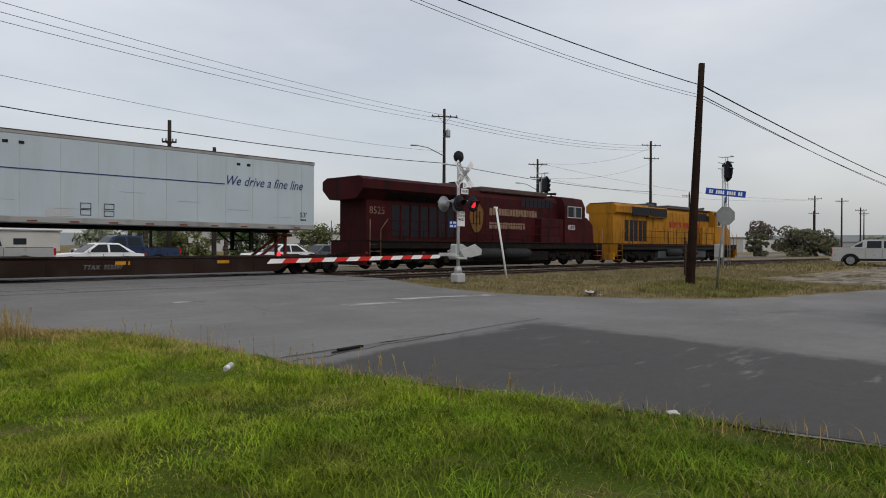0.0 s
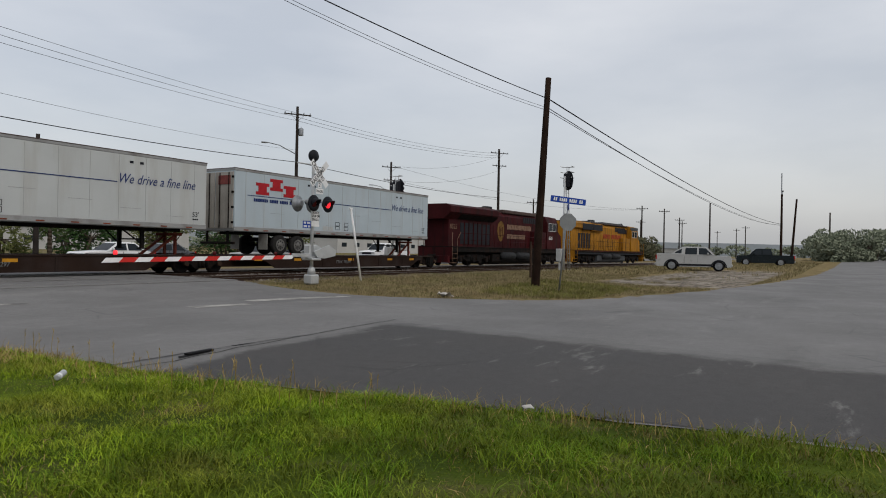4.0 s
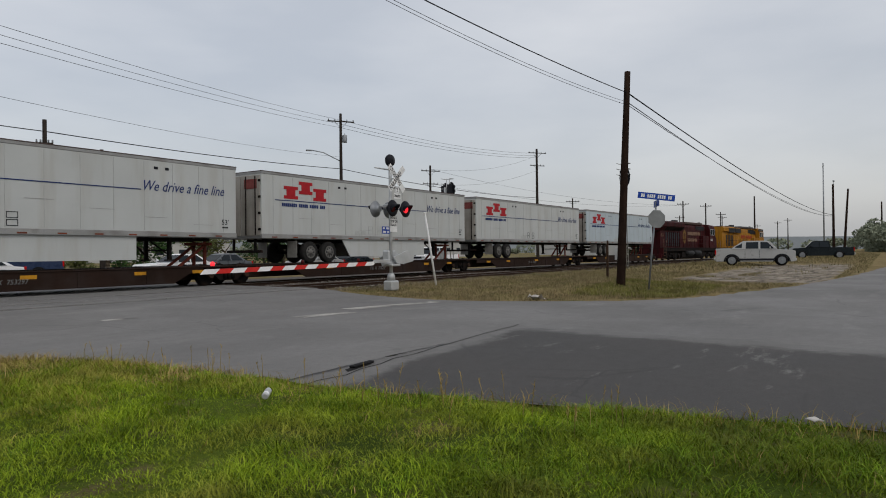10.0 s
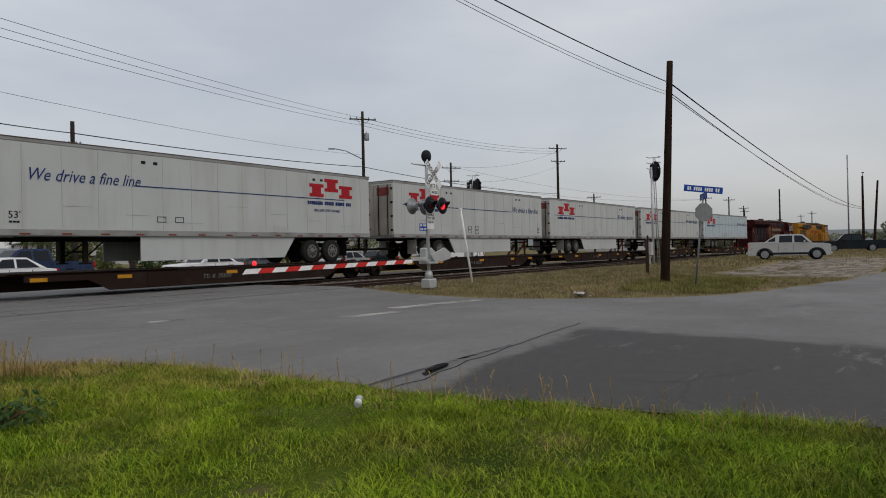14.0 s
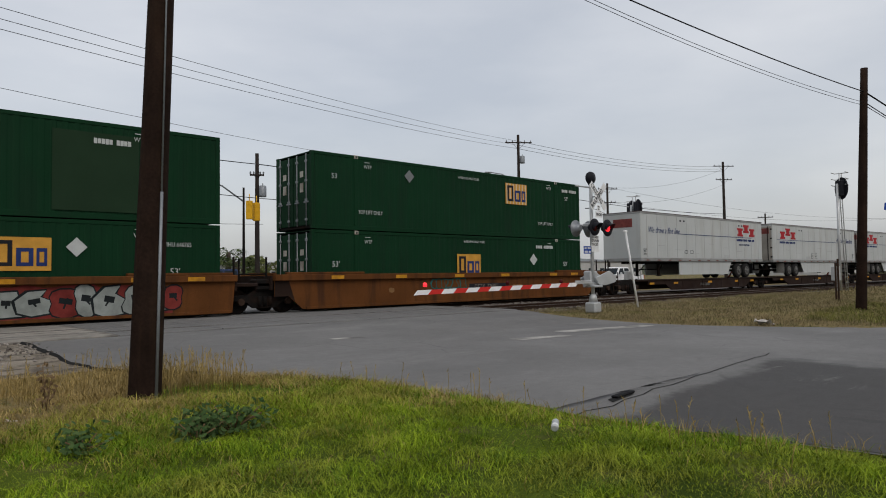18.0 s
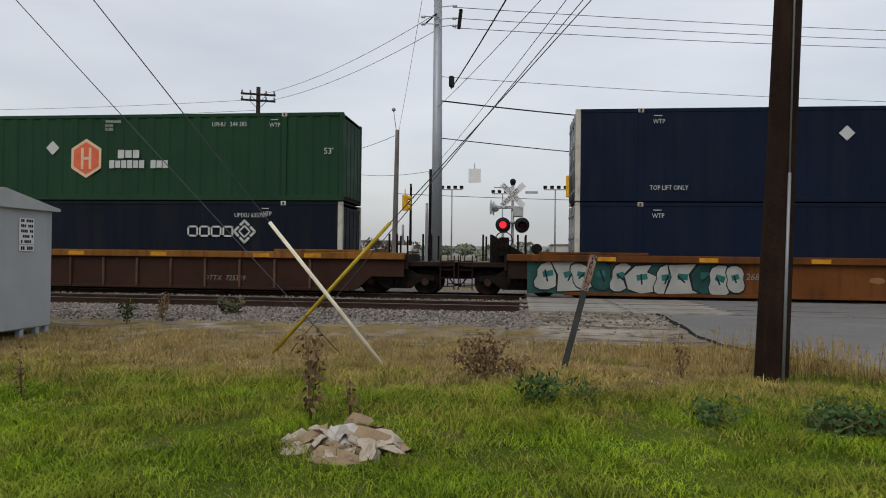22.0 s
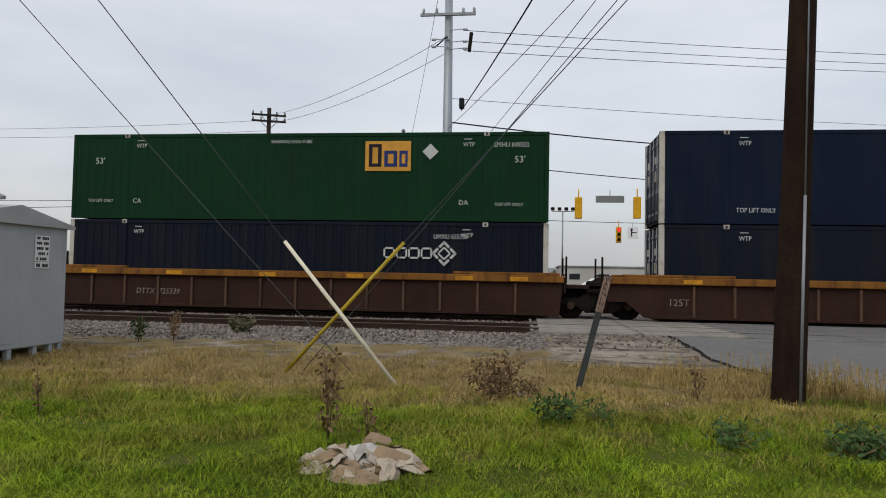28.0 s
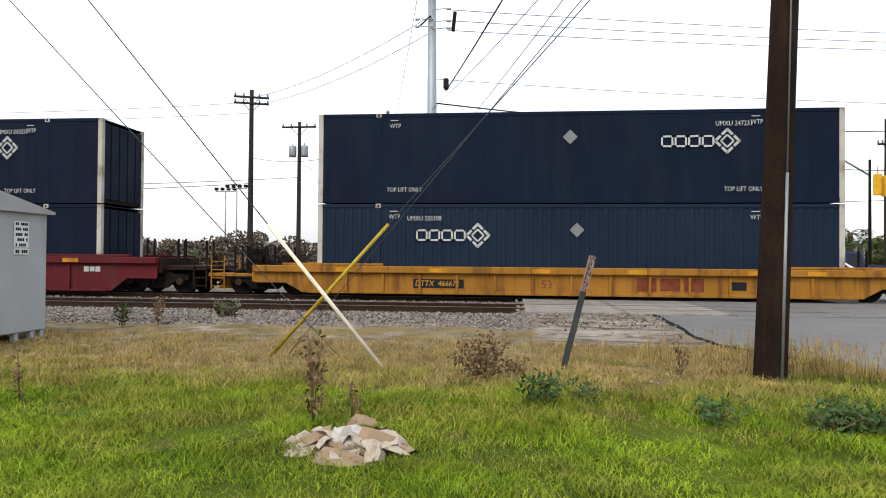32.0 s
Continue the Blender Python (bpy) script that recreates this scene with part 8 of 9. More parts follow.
vehicle(pose(86.5, -17.5, ground_z(86.5, -17.5) - 0.12, 0, 0, 98), P_DARK, "dark pickup parked on the verge by the street", "pickup")
WHITE_TRUCK = vehicle(pose(20, -24, 0), P_WHITE, "white lifted pickup with big black tyres, driving off", "pickup", 0.48, 0.42)
for x, y, tu, pt, st, lab in ((12.6, 12.5, 180, P_SILVER, "pickup", "silver pickup on the far road"), (17.6, 12.4, 180, P_WHITE, "car", "white saloon car on the far road"), (20.6, 15.8, 180, P_BLUE, "pickup", "blue pickup on the far road"), (29.0, 12.6, 180, P_WHITE, "car", "white saloon car on the far road"), (34.5, 15.6, 180, P_GREYCAR, "car", "grey saloon car on the far road"), (41.0, 12.6, 180, P_SILVER, "car", "silver saloon car on the far road"), (8.0, 20.5, 0, P_WHITE, "car", "white car on the far lane"), (48.5, 15.8, 180, P_DARK, "car", "black saloon car on the far road"), (57.0, 12.6, 180, P_WHITE, "pickup", "white pickup on the far road"), (-3.0, 21.0, 0, P_GREYCAR, "car", "grey car on the far lane")):
    vehicle(pose(x, y, road_z(x, y) + 0.02, 0, 0, tu), pt, lab, st, 0.34 if st == "car" else 0.4, group="cars on the far road")
# ---- far road, distance ----
def far_road(i, j):
    x, y = -300 + 640 * i / 120, 9.8 + 13.5 * j / 8
    return (x, y, road_z(x, y) + 0.012)


tagged(sheet("road_3", (120, far_road), 8, M_ROAD), "grey asphalt main road beyond the tracks", "road", kind="structure")


def leaf_material(name, a, b):
    m, n, l, co, noi, ramp, mix, math2 = node_kit(name)
    g = n.new("ShaderNodeNewGeometry")
    c = mix(g.outputs["Random Per Island"], a, b)
    c = mix(1.0, c, ramp(noi(1.5, 3), 0.3, 0.7, 0.7, 1.25), "MULTIPLY")
    l.new(c, n["Principled BSDF"].inputs["Base Color"])
    n["Principled BSDF"].inputs["Roughness"].default_value = 0.75
    n["Principled BSDF"].inputs["Specular IOR Level"].default_value = 0.05
    return m


M_LEAF = leaf_material("olive_leaves", (0.05, 0.065, 0.02), (0.12, 0.13, 0.045))
# leaf greens lifted towards grey: distance haze is mixed into the colour
M_LEAFHAZE = leaf_material("haze_paled_green_leaves", (0.12, 0.14, 0.095), (0.22, 0.24, 0.17))
M_OLIVELEAF = leaf_material("dull_olive_leaves", (0.06, 0.062, 0.035), (0.12, 0.115, 0.07))
M_LEAFDK = leaf_material("dark_green_leaves", (0.014, 0.035, 0.01), (0.04, 0.075, 0.022))
M_TWIG = leaf_material("bare_twigs", (0.06, 0.05, 0.04), (0.13, 0.105, 0.08))
M_PALM = leaf_material("palm_fronds", (0.03, 0.055, 0.018), (0.08, 0.1, 0.035))
M_BARK = mat("grey_brown_bark", (0.08, 0.065, 0.05), 0.9, 0, 0.25, 3, 0.25, 25)


def leaves(rng, centres, n, size, flat=0.6):
    """Many small leaf faces scattered round clump centres (x, y, z, radius)."""
    f = Form()
    for cx, cy, cz, r in centres:
        for _ in range(n):
            while True:
                p = Vector((rng.uniform(-1, 1), rng.uniform(-1, 1), rng.uniform(-1, 1)))
                if p.length < 1:
                    break
            p = p.normalized() * p.length**0.4
            q = Vector((cx + p.x * r, cy + p.y * r, cz + p.z * r * flat))
            a = Vector((rng.gauss(0, 1), rng.gauss(0, 1), rng.gauss(0, 1))).normalized() * size * rng.uniform(0.6, 1.3)
            b = a.orthogonal().normalized() * size * 0.5
            f.add([q - a, q + b, q + a, q - b], [(0, 1, 2, 3)])
    return f


def shrub(x, y, z, w, h, material, label, seed, bare=False, name="bush", n=60, size=0.16):
    rng = random.Random(seed)
    c = thing(name, label, "bush" if name == "bush" else "tree", pose(x, y, z))
    tr = Form()
    tips = []
    stems = 7 if name == "bush" else 1
    for k in range(stems):
        a = rng.uniform(0, 6.28)
        base = Vector((math.cos(a) * w * 0.12, math.sin(a) * w * 0.12, 0)) if stems > 1 else Vector((0, 0, 0))
        mid = Vector((math.cos(a) * w * 0.22 * (stems > 1), math.sin(a) * w * 0.22 * (stems > 1), h * 0.45))
        tr.cyl(base, mid, w * 0.02 + 0.03, w * 0.012 + 0.02, 6)
        for _ in range(4 if stems > 1 else 9):
            b = rng.uniform(0, 6.28)
            tip = mid + Vector((math.cos(b) * w * rng.uniform(0.12, 0.36), math.sin(b) * w * rng.uniform(0.12, 0.36), h * (rng.uniform(-0.36, 0.42) if stems > 1 else rng.uniform(0.08, 0.42))))
            tr.cyl(mid, tip, w * 0.01 + 0.015, 0.01, 5)
            tips.append(tip)
    part("trunk" if stems == 1 else "stem", tr, M_BARK, c)
    part("crown", leaves(rng, [(p.x, p.y, p.z, w * rng.uniform(0.12, 0.2)) for p in tips], n, size if not bare else size * 1.3), material, c)
    return c


shrub(127, 15, 0.4, 7.0, 6.2, M_TWIG, "bare pale tree beyond the tracks", 1, True, "tree", 110, 0.22)
shrub(129, 9, -0.3, 9.5, 5.2, M_OLIVELEAF, "dark rounded bush beyond the tracks", 2, n=190, size=0.26)
shrub(119, 13, -0.2, 3.0, 4.5, M_OLIVELEAF, "small dark evergreen beyond the tracks", 3, n=70, size=0.22)
# these bushes take the haze-paled leaf colours
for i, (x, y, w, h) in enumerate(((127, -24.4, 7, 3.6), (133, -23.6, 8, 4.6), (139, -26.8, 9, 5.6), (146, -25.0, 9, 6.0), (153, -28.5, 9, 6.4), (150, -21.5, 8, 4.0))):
    shrub(x, y, 0.85, w, h, M_LEAFHAZE, "green bush at the street end, paled by painted haze", 10 + i, n=110, size=0.3)
for i, (x, y, w, h) in enumerate(((-30, 36, 6, 3.2), (-25.5, 38, 6, 3.4), (-21, 36, 6.5, 3.8), (-17, 39, 6, 3.4), (-13, 36, 5, 3.0), (-35, 38, 6, 3.2), (-40, 37, 6, 2.8), (-9, 40, 5, 3.0))):
    shrub(x, y, 0.0, w, h, M_TWIG, "bare brushwood beyond the far road", 30 + i, True, n=70, size=0.16)
for i, (x, y, w, h) in enumerate(((33, 34, 5, 3.6), (40, 35, 6, 4.2), (50, 36, 6, 4.0), (62, 40, 8, 5), (75, 44, 8, 5.5), (-48, 36, 7, 4.4), (-56, 38, 7, 4.2))):
    shrub(x, y, 0.0, w, h, M_LEAFDK if i % 2 else M_LEAF, "leafy green bush beyond the far road", 50 + i, n=90, size=0.2)


def palm(x, y, h, label, seed):
    rng = random.Random(seed)
    c = thing("palm_tree", label, "palm tree", pose(x, y, 0.0))
    tr = Form()
    for k in range(8):
        tr.cyl((0, 0, h * k / 8), (0, 0, h * (k + 1) / 8), 0.2 - 0.008 * k + 0.02, 0.2 - 0.008 * k, 10)
    part("trunk", tr, M_BARK, c)
    f = Form()
    for k in range(30):
        a, up = rng.uniform(0, 6.28), rng.uniform(-0.4, 1.1)
        d = Vector((math.cos(a), math.sin(a), 0))
        pts = [Vector((0, 0, h)) + d * (1.3 * q) + Vector((0, 0, 1.1 * up * q - 0.9 * q * q)) for q in (0, 0.35, 0.7, 1.0, 1.25)]
        f.tube(pts[:3], 0.015, 4)
        for j in range(14):
            w = -1.1 + 2.2 * j / 13
            e = (d * math.cos(w) + Vector((-d.y, d.x, 0)) * math.sin(w)) * rng.uniform(0.5, 0.75)
            p = pts[2]
            q = p + e + Vector((0, 0, -0.18 - 0.2 * abs(w)))
            s = Vector((-e.y, e.x, 0)).normalized() * 0.03
            f.add([p - s, p + s, q], [(0, 1, 2)])
    part("fronds", f, M_PALM, c, "fan of green fronds")


palm(26.5, 30.0, 3.0, "stout fan palm beyond the far road", 1)
palm(29.5, 31.5, 2.4, "short fan palm beyond the far road", 2)
palm(36.0, 32.0, 2.6, "fan palm beyond the far road", 3)
palm(25.0, 24.5, 3.4, "fan palm beside the far road", 4)
palm(24.2, 21.6, 2.6, "short fan palm beside the far road", 5)

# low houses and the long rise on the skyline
# bluish grey instead of wood green: the air's haze is painted into the base colour
M_HILL = mat("haze_tinted_distant_woods", (0.19, 0.21, 0.22), 1.0, 0, 0.12, 0.01, 0.05, 0.2, spec=0.0)
f = Form()
prev = None
for i in range(161):
    a = radians(-75 + 270 * i / 160)
    r = 1500
    h = 24 + 9 * noise.noise((i * 0.09, 3, 0)) + 3 * noise.noise((i * 0.6, 5, 0)) + (12 if 55 < i < 82 else 0) * math.sin(math.pi * (i - 55) / 27 if 55 < i < 82 else 0)
    cur = [(r * math.cos(a), r * math.sin(a), -2), (r * 1.02 * math.cos(a), r * 1.02 * math.sin(a), h), (r * 1.3 * math.cos(a), r * 1.3 * math.sin(a), -2)]
    if prev:
        f.add(prev + cur, [(0, 3, 4, 1), (1, 4, 5, 2)])
    prev = cur
tagged(part("backdrop", f, M_HILL), "low wooded rise on the skyline, haze painted into its colour", "backdrop", kind="structure")
rng = random.Random(77)
M_FARWALL = mat("pale_distant_wall", (0.38, 0.38, 0.37), 0.9, 0, 0.1, 0.2)
M_FARROOF = mat("grey_distant_roof", (0.2, 0.2, 0.21), 0.9, 0, 0.1, 0.2)
for i, (x, y, w, d, h) in enumerate(((240, 60, 40, 18, 4.5), (300, 95, 60, 20, 5), (180, 110, 50, 20, 5), (90, 120, 46, 18, 4.5), (30, 130, 40, 16, 4), (-40, 120, 36, 16, 4.2), (-95, 110, 40, 18, 4.4), (330, 40, 30, 14, 4))):
    c = thing("distant_building", "long low pale building in the distance", "building", pose(x, y, 0))
    part("wall", Form().box(0, 0, h / 2, w, d, h, 0.05), M_FARWALL, c)
    part("roof", Form().box(0, 0, h + 0.15, w + 0.6, d + 0.6, 0.3, 0.03), M_FARROOF, c)
    for k in range(int(w // 6)):
        part("window", Form().box(-w / 2 + 3 + 6 * k, -d / 2 - 0.02, h * 0.5, 2.2, 0.05, 1.2), M_GLASS, c)
# far tree belt, its haze carried by the paled leaf colour
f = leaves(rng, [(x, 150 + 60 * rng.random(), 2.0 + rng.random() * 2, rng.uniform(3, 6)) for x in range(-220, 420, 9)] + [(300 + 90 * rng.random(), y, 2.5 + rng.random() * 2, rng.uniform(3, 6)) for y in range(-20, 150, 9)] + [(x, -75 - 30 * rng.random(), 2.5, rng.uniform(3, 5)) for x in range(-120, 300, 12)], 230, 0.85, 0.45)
tagged(part("far_trees", f, M_LEAFHAZE), "belt of low distant trees, haze painted into their colour", "trees", kind="stuff")

# ---- grass, weeds, ballast ----
def grass_material(name, a, b, tip):
    m, n, l, co, noi, ramp, mix, math2 = node_kit(name)
    g = n.new("ShaderNodeNewGeometry")
    c = mix(g.outputs["Random Per Island"], a, b)
    c = mix(ramp(noi(0.9, 5), 0.45, 0.7, 0.0, 0.75), c, tip)
    c = mix(1.0, c, ramp(noi(1.7, 6, 0.62), 0.3, 0.7, 0.5, 1.4), "MULTIPLY")
    bs = n["Principled BSDF"]
    l.new(c, bs.inputs["Base Color"])
    bs.inputs["Roughness"].default_value, bs.inputs["Specular IOR Level"].default_value = 0.7, 0.05
    bs.inputs["Subsurface Weight"].default_value = 0.0
    return m


M_GRASS = grass_material("green_grass_blades", (0.135, 0.21, 0.012), (0.275, 0.365, 0.024), (0.25, 0.235, 0.045))
M_GRASSDULL = grass_material("dull_green_grass_blades", (0.082, 0.118, 0.01), (0.155, 0.205, 0.02), (0.14, 0.13, 0.036))
M_TUFT = grass_material("dark_green_tuft_blades", (0.05, 0.105, 0.007), (0.16, 0.255, 0.018), (0.12, 0.14, 0.028))
M_STRAW = grass_material("dry_grass_blades", (0.20, 0.145, 0.052), (0.43, 0.325, 0.135), (0.27, 0.19, 0.06))
M_YELLOWGREEN = grass_material("yellowing_grass_blades", (0.13, 0.14, 0.022), (0.33, 0.31, 0.055), (0.26, 0.22, 0.06))
M_OLIVE = grass_material("olive_verge_grass", (0.10, 0.11, 0.025), (0.21, 0.21, 0.06), (0.16, 0.14, 0.05))
M_STRAWPALE = grass_material("tan_verge_grass", (0.14, 0.115, 0.06), (0.265, 0.22, 0.125), (0.135, 0.135, 0.045))


def blades(name, label, material, spots, rng, height, width, lean):
    """Bent three-sided blades, all in one mesh of kind stuff. spots: array of x, y, z, scale."""
    n = len(spots)
    a = rng.uniform(0, 2 * np.pi, n)
    h = spots[:, 3] * rng.uniform(height[0], height[1], n)
    w = rng.uniform(width[0], width[1], n)
    ln = h * rng.uniform(lean[0], lean[1], n)
    dx, dy = np.cos(a), np.sin(a)
    b = rng.uniform(0, 2 * np.pi, n)
    wx, wy = np.cos(b) * w / 2, np.sin(b) * w / 2
    x, y, z = spots[:, 0], spots[:, 1], spots[:, 2]
    v = np.empty((n, 5, 3))
    v[:, 0] = np.stack([x - wx, y - wy, z], 1)
    v[:, 1] = np.stack([x + wx, y + wy, z], 1)
    mx, my = x + dx * ln * 0.3, y + dy * ln * 0.3
    v[:, 2] = np.stack([mx + wx * 0.8, my + wy * 0.8, z + h * 0.6], 1)
    v[:, 3] = np.stack([mx - wx * 0.8, my - wy * 0.8, z + h * 0.6], 1)
    v[:, 4] = np.stack([x + dx * ln, y + dy * ln, z + h * (1 - 0.12 * (ln / h))], 1)
    me = bpy.data.meshes.new(name)
    me.vertices.add(5 * n)
    me.vertices.foreach_set("co", v.ravel())
    base = np.arange(n)[:, None] * 5
    loops = (base + np.array([0, 1, 2, 3, 3, 2, 4])).ravel()
    me.loops.add(7 * n)
    me.loops.foreach_set("vertex_index", loops.astype(np.int32))
    me.polygons.add(2 * n)
    starts = (np.arange(n)[:, None] * 7 + np.array([0, 4])).ravel()
    me.polygons.foreach_set("loop_start", starts.astype(np.int32))
    me.update(calc_edges=True)
    me.materials.append(material)
    return tagged(new(name, me), label, "grass", kind="stuff")


def scatter(rng, n, x0, x1, y0, y1, keep):
    xs, ys = rng.uniform(x0, x1, n), rng.uniform(y0, y1, n)
    out = []
    for x, y in zip(xs, ys):
        k = keep(x, y)
        if k > 0:
            out.append((x, y, ground_z(x, y) - 0.035 + 0.03 * noise.noise((x * 0.5, y * 0.5, 1)), k))
    return np.array(out)


def verge_edge(x, y):
    return along(LEFT, y) + 0.18 * noise.noise((y * 0.8, 3, 0)) - x


def green_keep(x, y):
    d = verge_edge(x, y)
    if d < -0.05:
        return 0
    g = zone(x, y)[0] + 0.55 * noise.noise((x * 0.7, y * 0.7, 9)) + 0.5 * noise.noise((x * 37.1, y * 41.3, 9))
    if g < 0.4:
        return 0
    t = 0.8 + 0.95 * noise.noise((x * 1.1, y * 1.1, 4)) + 0.75 * noise.noise((x * 3.1, y * 3.1, 2))
    return max(0.2, t)


rg = np.random.default_rng(11)
near = scatter(rg, 185000, -2.5, 10.3, -22.5, -15.0, green_keep)
mid = scatter(rg, 56000, -10.0, 10.0, -21.0, -12.6, green_keep)
far = scatter(rg, 46000, 3.2, 11.0, -27.0, -21.5, green_keep)
blades("grass", "lush green grass with uneven tufts", M_GRASS, np.concatenate([near, mid]), rg, (0.03, 0.1), (0.0035, 0.008), (0.5, 2.0))
blades("dull_grass", "duller green grass on the verge", M_GRASSDULL, far, rg, (0.035, 0.11), (0.005, 0.011), (0.4, 1.7))


def tufts(rng, n, x0, x1, y0, y1):
    """Bunches of longer blades that lean out from their middle."""
    out = []
    for _ in range(n):
        x, y = rng.uniform(x0, x1), rng.uniform(y0, y1)
        if green_keep(x, y) < 0.6 or verge_edge(x, y) < 0.2:
            continue
        k, r = rng.uniform(0.6, 1.25), rng.uniform(0.05, 0.17)
        z = ground_z(x, y) - 0.035
        for _ in range(int(34 * k)):
            out.append((x + rng.normal(0, r), y + rng.normal(0, r), z, k * rng.uniform(0.6, 1.1)))
    return np.array(out)


tu = np.concatenate([tufts(rg, 1500, -4.0, 9.8, -22.3, -14.6), tufts(rg, 500, 4.0, 10.5, -26.5, -21.5)])
blades("grass_tufts", "bunches of longer dark green grass", M_TUFT, tu, rg, (0.07, 0.15), (0.004, 0.008), (0.6, 2.1))
dead = scatter(rg, 16000, -8.0, 10.3, -25.0, -13.0, lambda x, y: 0.8 if verge_edge(x, y) > -0.1 and noise.noise((x * 0.9, y * 0.9, 20)) > 0.05 else 0)
blades("dead_grass", "dead straw blades among the green grass", M_STRAW, dead, rg, (0.05, 0.13), (0.003, 0.007), (0.6, 1.8))


def straw_keep(x, y):
    if verge_edge(x, y) < -0.25:
        return 0
    z = zone(x, y)
    if z[0] + 0.55 * noise.noise((x * 0.7, y * 0.7, 9)) + 0.5 * noise.noise((x * 33.1, y * 29.3, 3)) > 0.62 and verge_edge(x, y) > 0.9:
        return 0
    if z[1] + z[2] > 0.5:
        return 0
    return 0.7 + 0.6 * noise.noise((x * 0.9, y * 0.9, 6)) + (0.5 if 5.0 < x and -13.8 < y else 0)


st = scatter(rg, 105000, -11.0, 9.5, -17.2, -10.3, straw_keep)
blades("dry_grass", "dry brown grass beside the tracks", M_STRAW, st, rg, (0.05, 0.15), (0.004, 0.009), (0.5, 1.9))


def fringe_keep(x, y):
    if verge_edge(x, y) < 0.1 or zone(x, y)[1] + zone(x, y)[2] > 0.5:
        return 0
    near_green = max(0.0, 1 - abs(y + 15.6) / 2.0)
    k = noise.noise((x * 0.8, y * 1.1, 31)) + 0.6 * noise.noise((x * 2.6, y * 2.6, 32)) + 0.9 * near_green - 0.25
    return 0 if k < 0.1 else min(1.4, 0.6 + k)


fg = scatter(np.random.default_rng(23), 60000, -9.0, 9.3, -18.0, -12.2, fringe_keep)
blades("yellowing_grass", "yellowing grass between the green and the dry", M_YELLOWGREEN, fg, np.random.default_rng(24), (0.05, 0.15), (0.004, 0.009), (0.5, 1.9))
ed = scatter(rg, 9000, 6.0, 11.0, -27.0, -12.0, lambda x, y: 1.0 if -0.2 < verge_edge(x, y) < 0.55 else 0)
blades("edge_grass", "straw-coloured grass along the asphalt edge", M_STRAW, ed, rg, (0.06, 0.2), (0.004, 0.008), (0.3, 1.2))


def verge_keep(x, y):
    if x < along(RIGHT, y) + 0.1 or (x > 21.6 and y < along(TOP, x) + 0.1) or y > -6.6:
        return 0
    if zone(x, y)[1] > 0.4 and noise.noise((x * 0.6, y * 0.6, 3)) < 0.42:
        return 0
    return 0.8 + 0.5 * noise.noise((x * 0.6, y * 0.6, 8))


vg = scatter(rg, 90000, 21.0, 46.0, -22.0, -6.6, verge_keep)
blades("verge_grass", "tan dry grass on the verge by the signal", M_STRAWPALE, vg, rg, (0.06, 0.17), (0.008, 0.018), (0.3, 1.2))
vf = scatter(rg, 16000, 46.0, 110.0, -22.5, -6.6, verge_keep)
blades("far_verge_grass", "tan dry grass beside the street", M_STRAWPALE, vf, rg, (0.1, 0.26), (0.025, 0.06), (0.2, 0.9))
vn = scatter(rg, 9000, 24.0, 31.0, -18.6, -15.0, verge_keep)
blades("green_verge_grass", "olive green grass round the wooden pole", M_OLIVE, vn, rg, (0.08, 0.22), (0.008, 0.016), (0.3, 1.0))


def seed_stalks(x0, x1, y0, y1, n, h, label, seed):
    """Tall dry stalks with feathery heads."""
    r = random.Random(seed)
    f = Form()
    for _ in range(n):
        x, y = r.uniform(x0, x1), r.uniform(y0, y1)
        if verge_edge(x, y) < -0.2:
            continue
        z, hh = ground_z(x, y) - 0.05, h * r.uniform(0.5, 1.1)
        dx, dy = r.uniform(-0.18, 0.18) * hh, r.uniform(-0.18, 0.18) * hh
        p = [Vector((x, y, z)), Vector((x + dx * 0.4, y + dy * 0.4, z + hh * 0.6)), Vector((x + dx, y + dy, z + hh))]
        f.tube(p, 0.003, 3)
        for k in range(9):
            q = p[1].lerp(p[2], 0.2 + 0.1 * k)
            e = Vector((r.uniform(-1, 1), r.uniform(-1, 1), r.uniform(0.6, 1.4))) * 0.03
            s = Vector((r.uniform(-1, 1), r.uniform(-1, 1), 0)) * 0.006
            f.add([q - s, q + s, q + e], [(0, 1, 2)])
    return tagged(part("seed_stalks", f, M_STRAW), label, "weeds", kind="stuff")


seed_stalks(6.2, 7.3, -14.4, -12.4, 190, 0.5, "tall feathery dry stalks at the asphalt edge", 1)
seed_stalks(4.8, 7.4, -13.6, -12.2, 140, 0.55, "tall feathery dry stalks round the near pole", 2)
seed_stalks(-4.0, 5.0, -13.8, -11.2, 120, 0.4, "dry stalks in the brown grass", 3)
seed_stalks(8.2, 9.6, -22.0, -14.5, 70, 0.35, "dry stalks along the asphalt edge", 4)
seed_stalks(23.5, 27.5, -11.5, -8.0, 120, 0.6, "dry stalks round the crossing signal", 5)

M_WEEDGREEN = leaf_material("dark_broad_leaves", (0.028, 0.06, 0.018), (0.08, 0.125, 0.042))
M_WEEDBROWN = leaf_material("dead_brown_leaves", (0.09, 0.058, 0.03), (0.2, 0.135, 0.075))


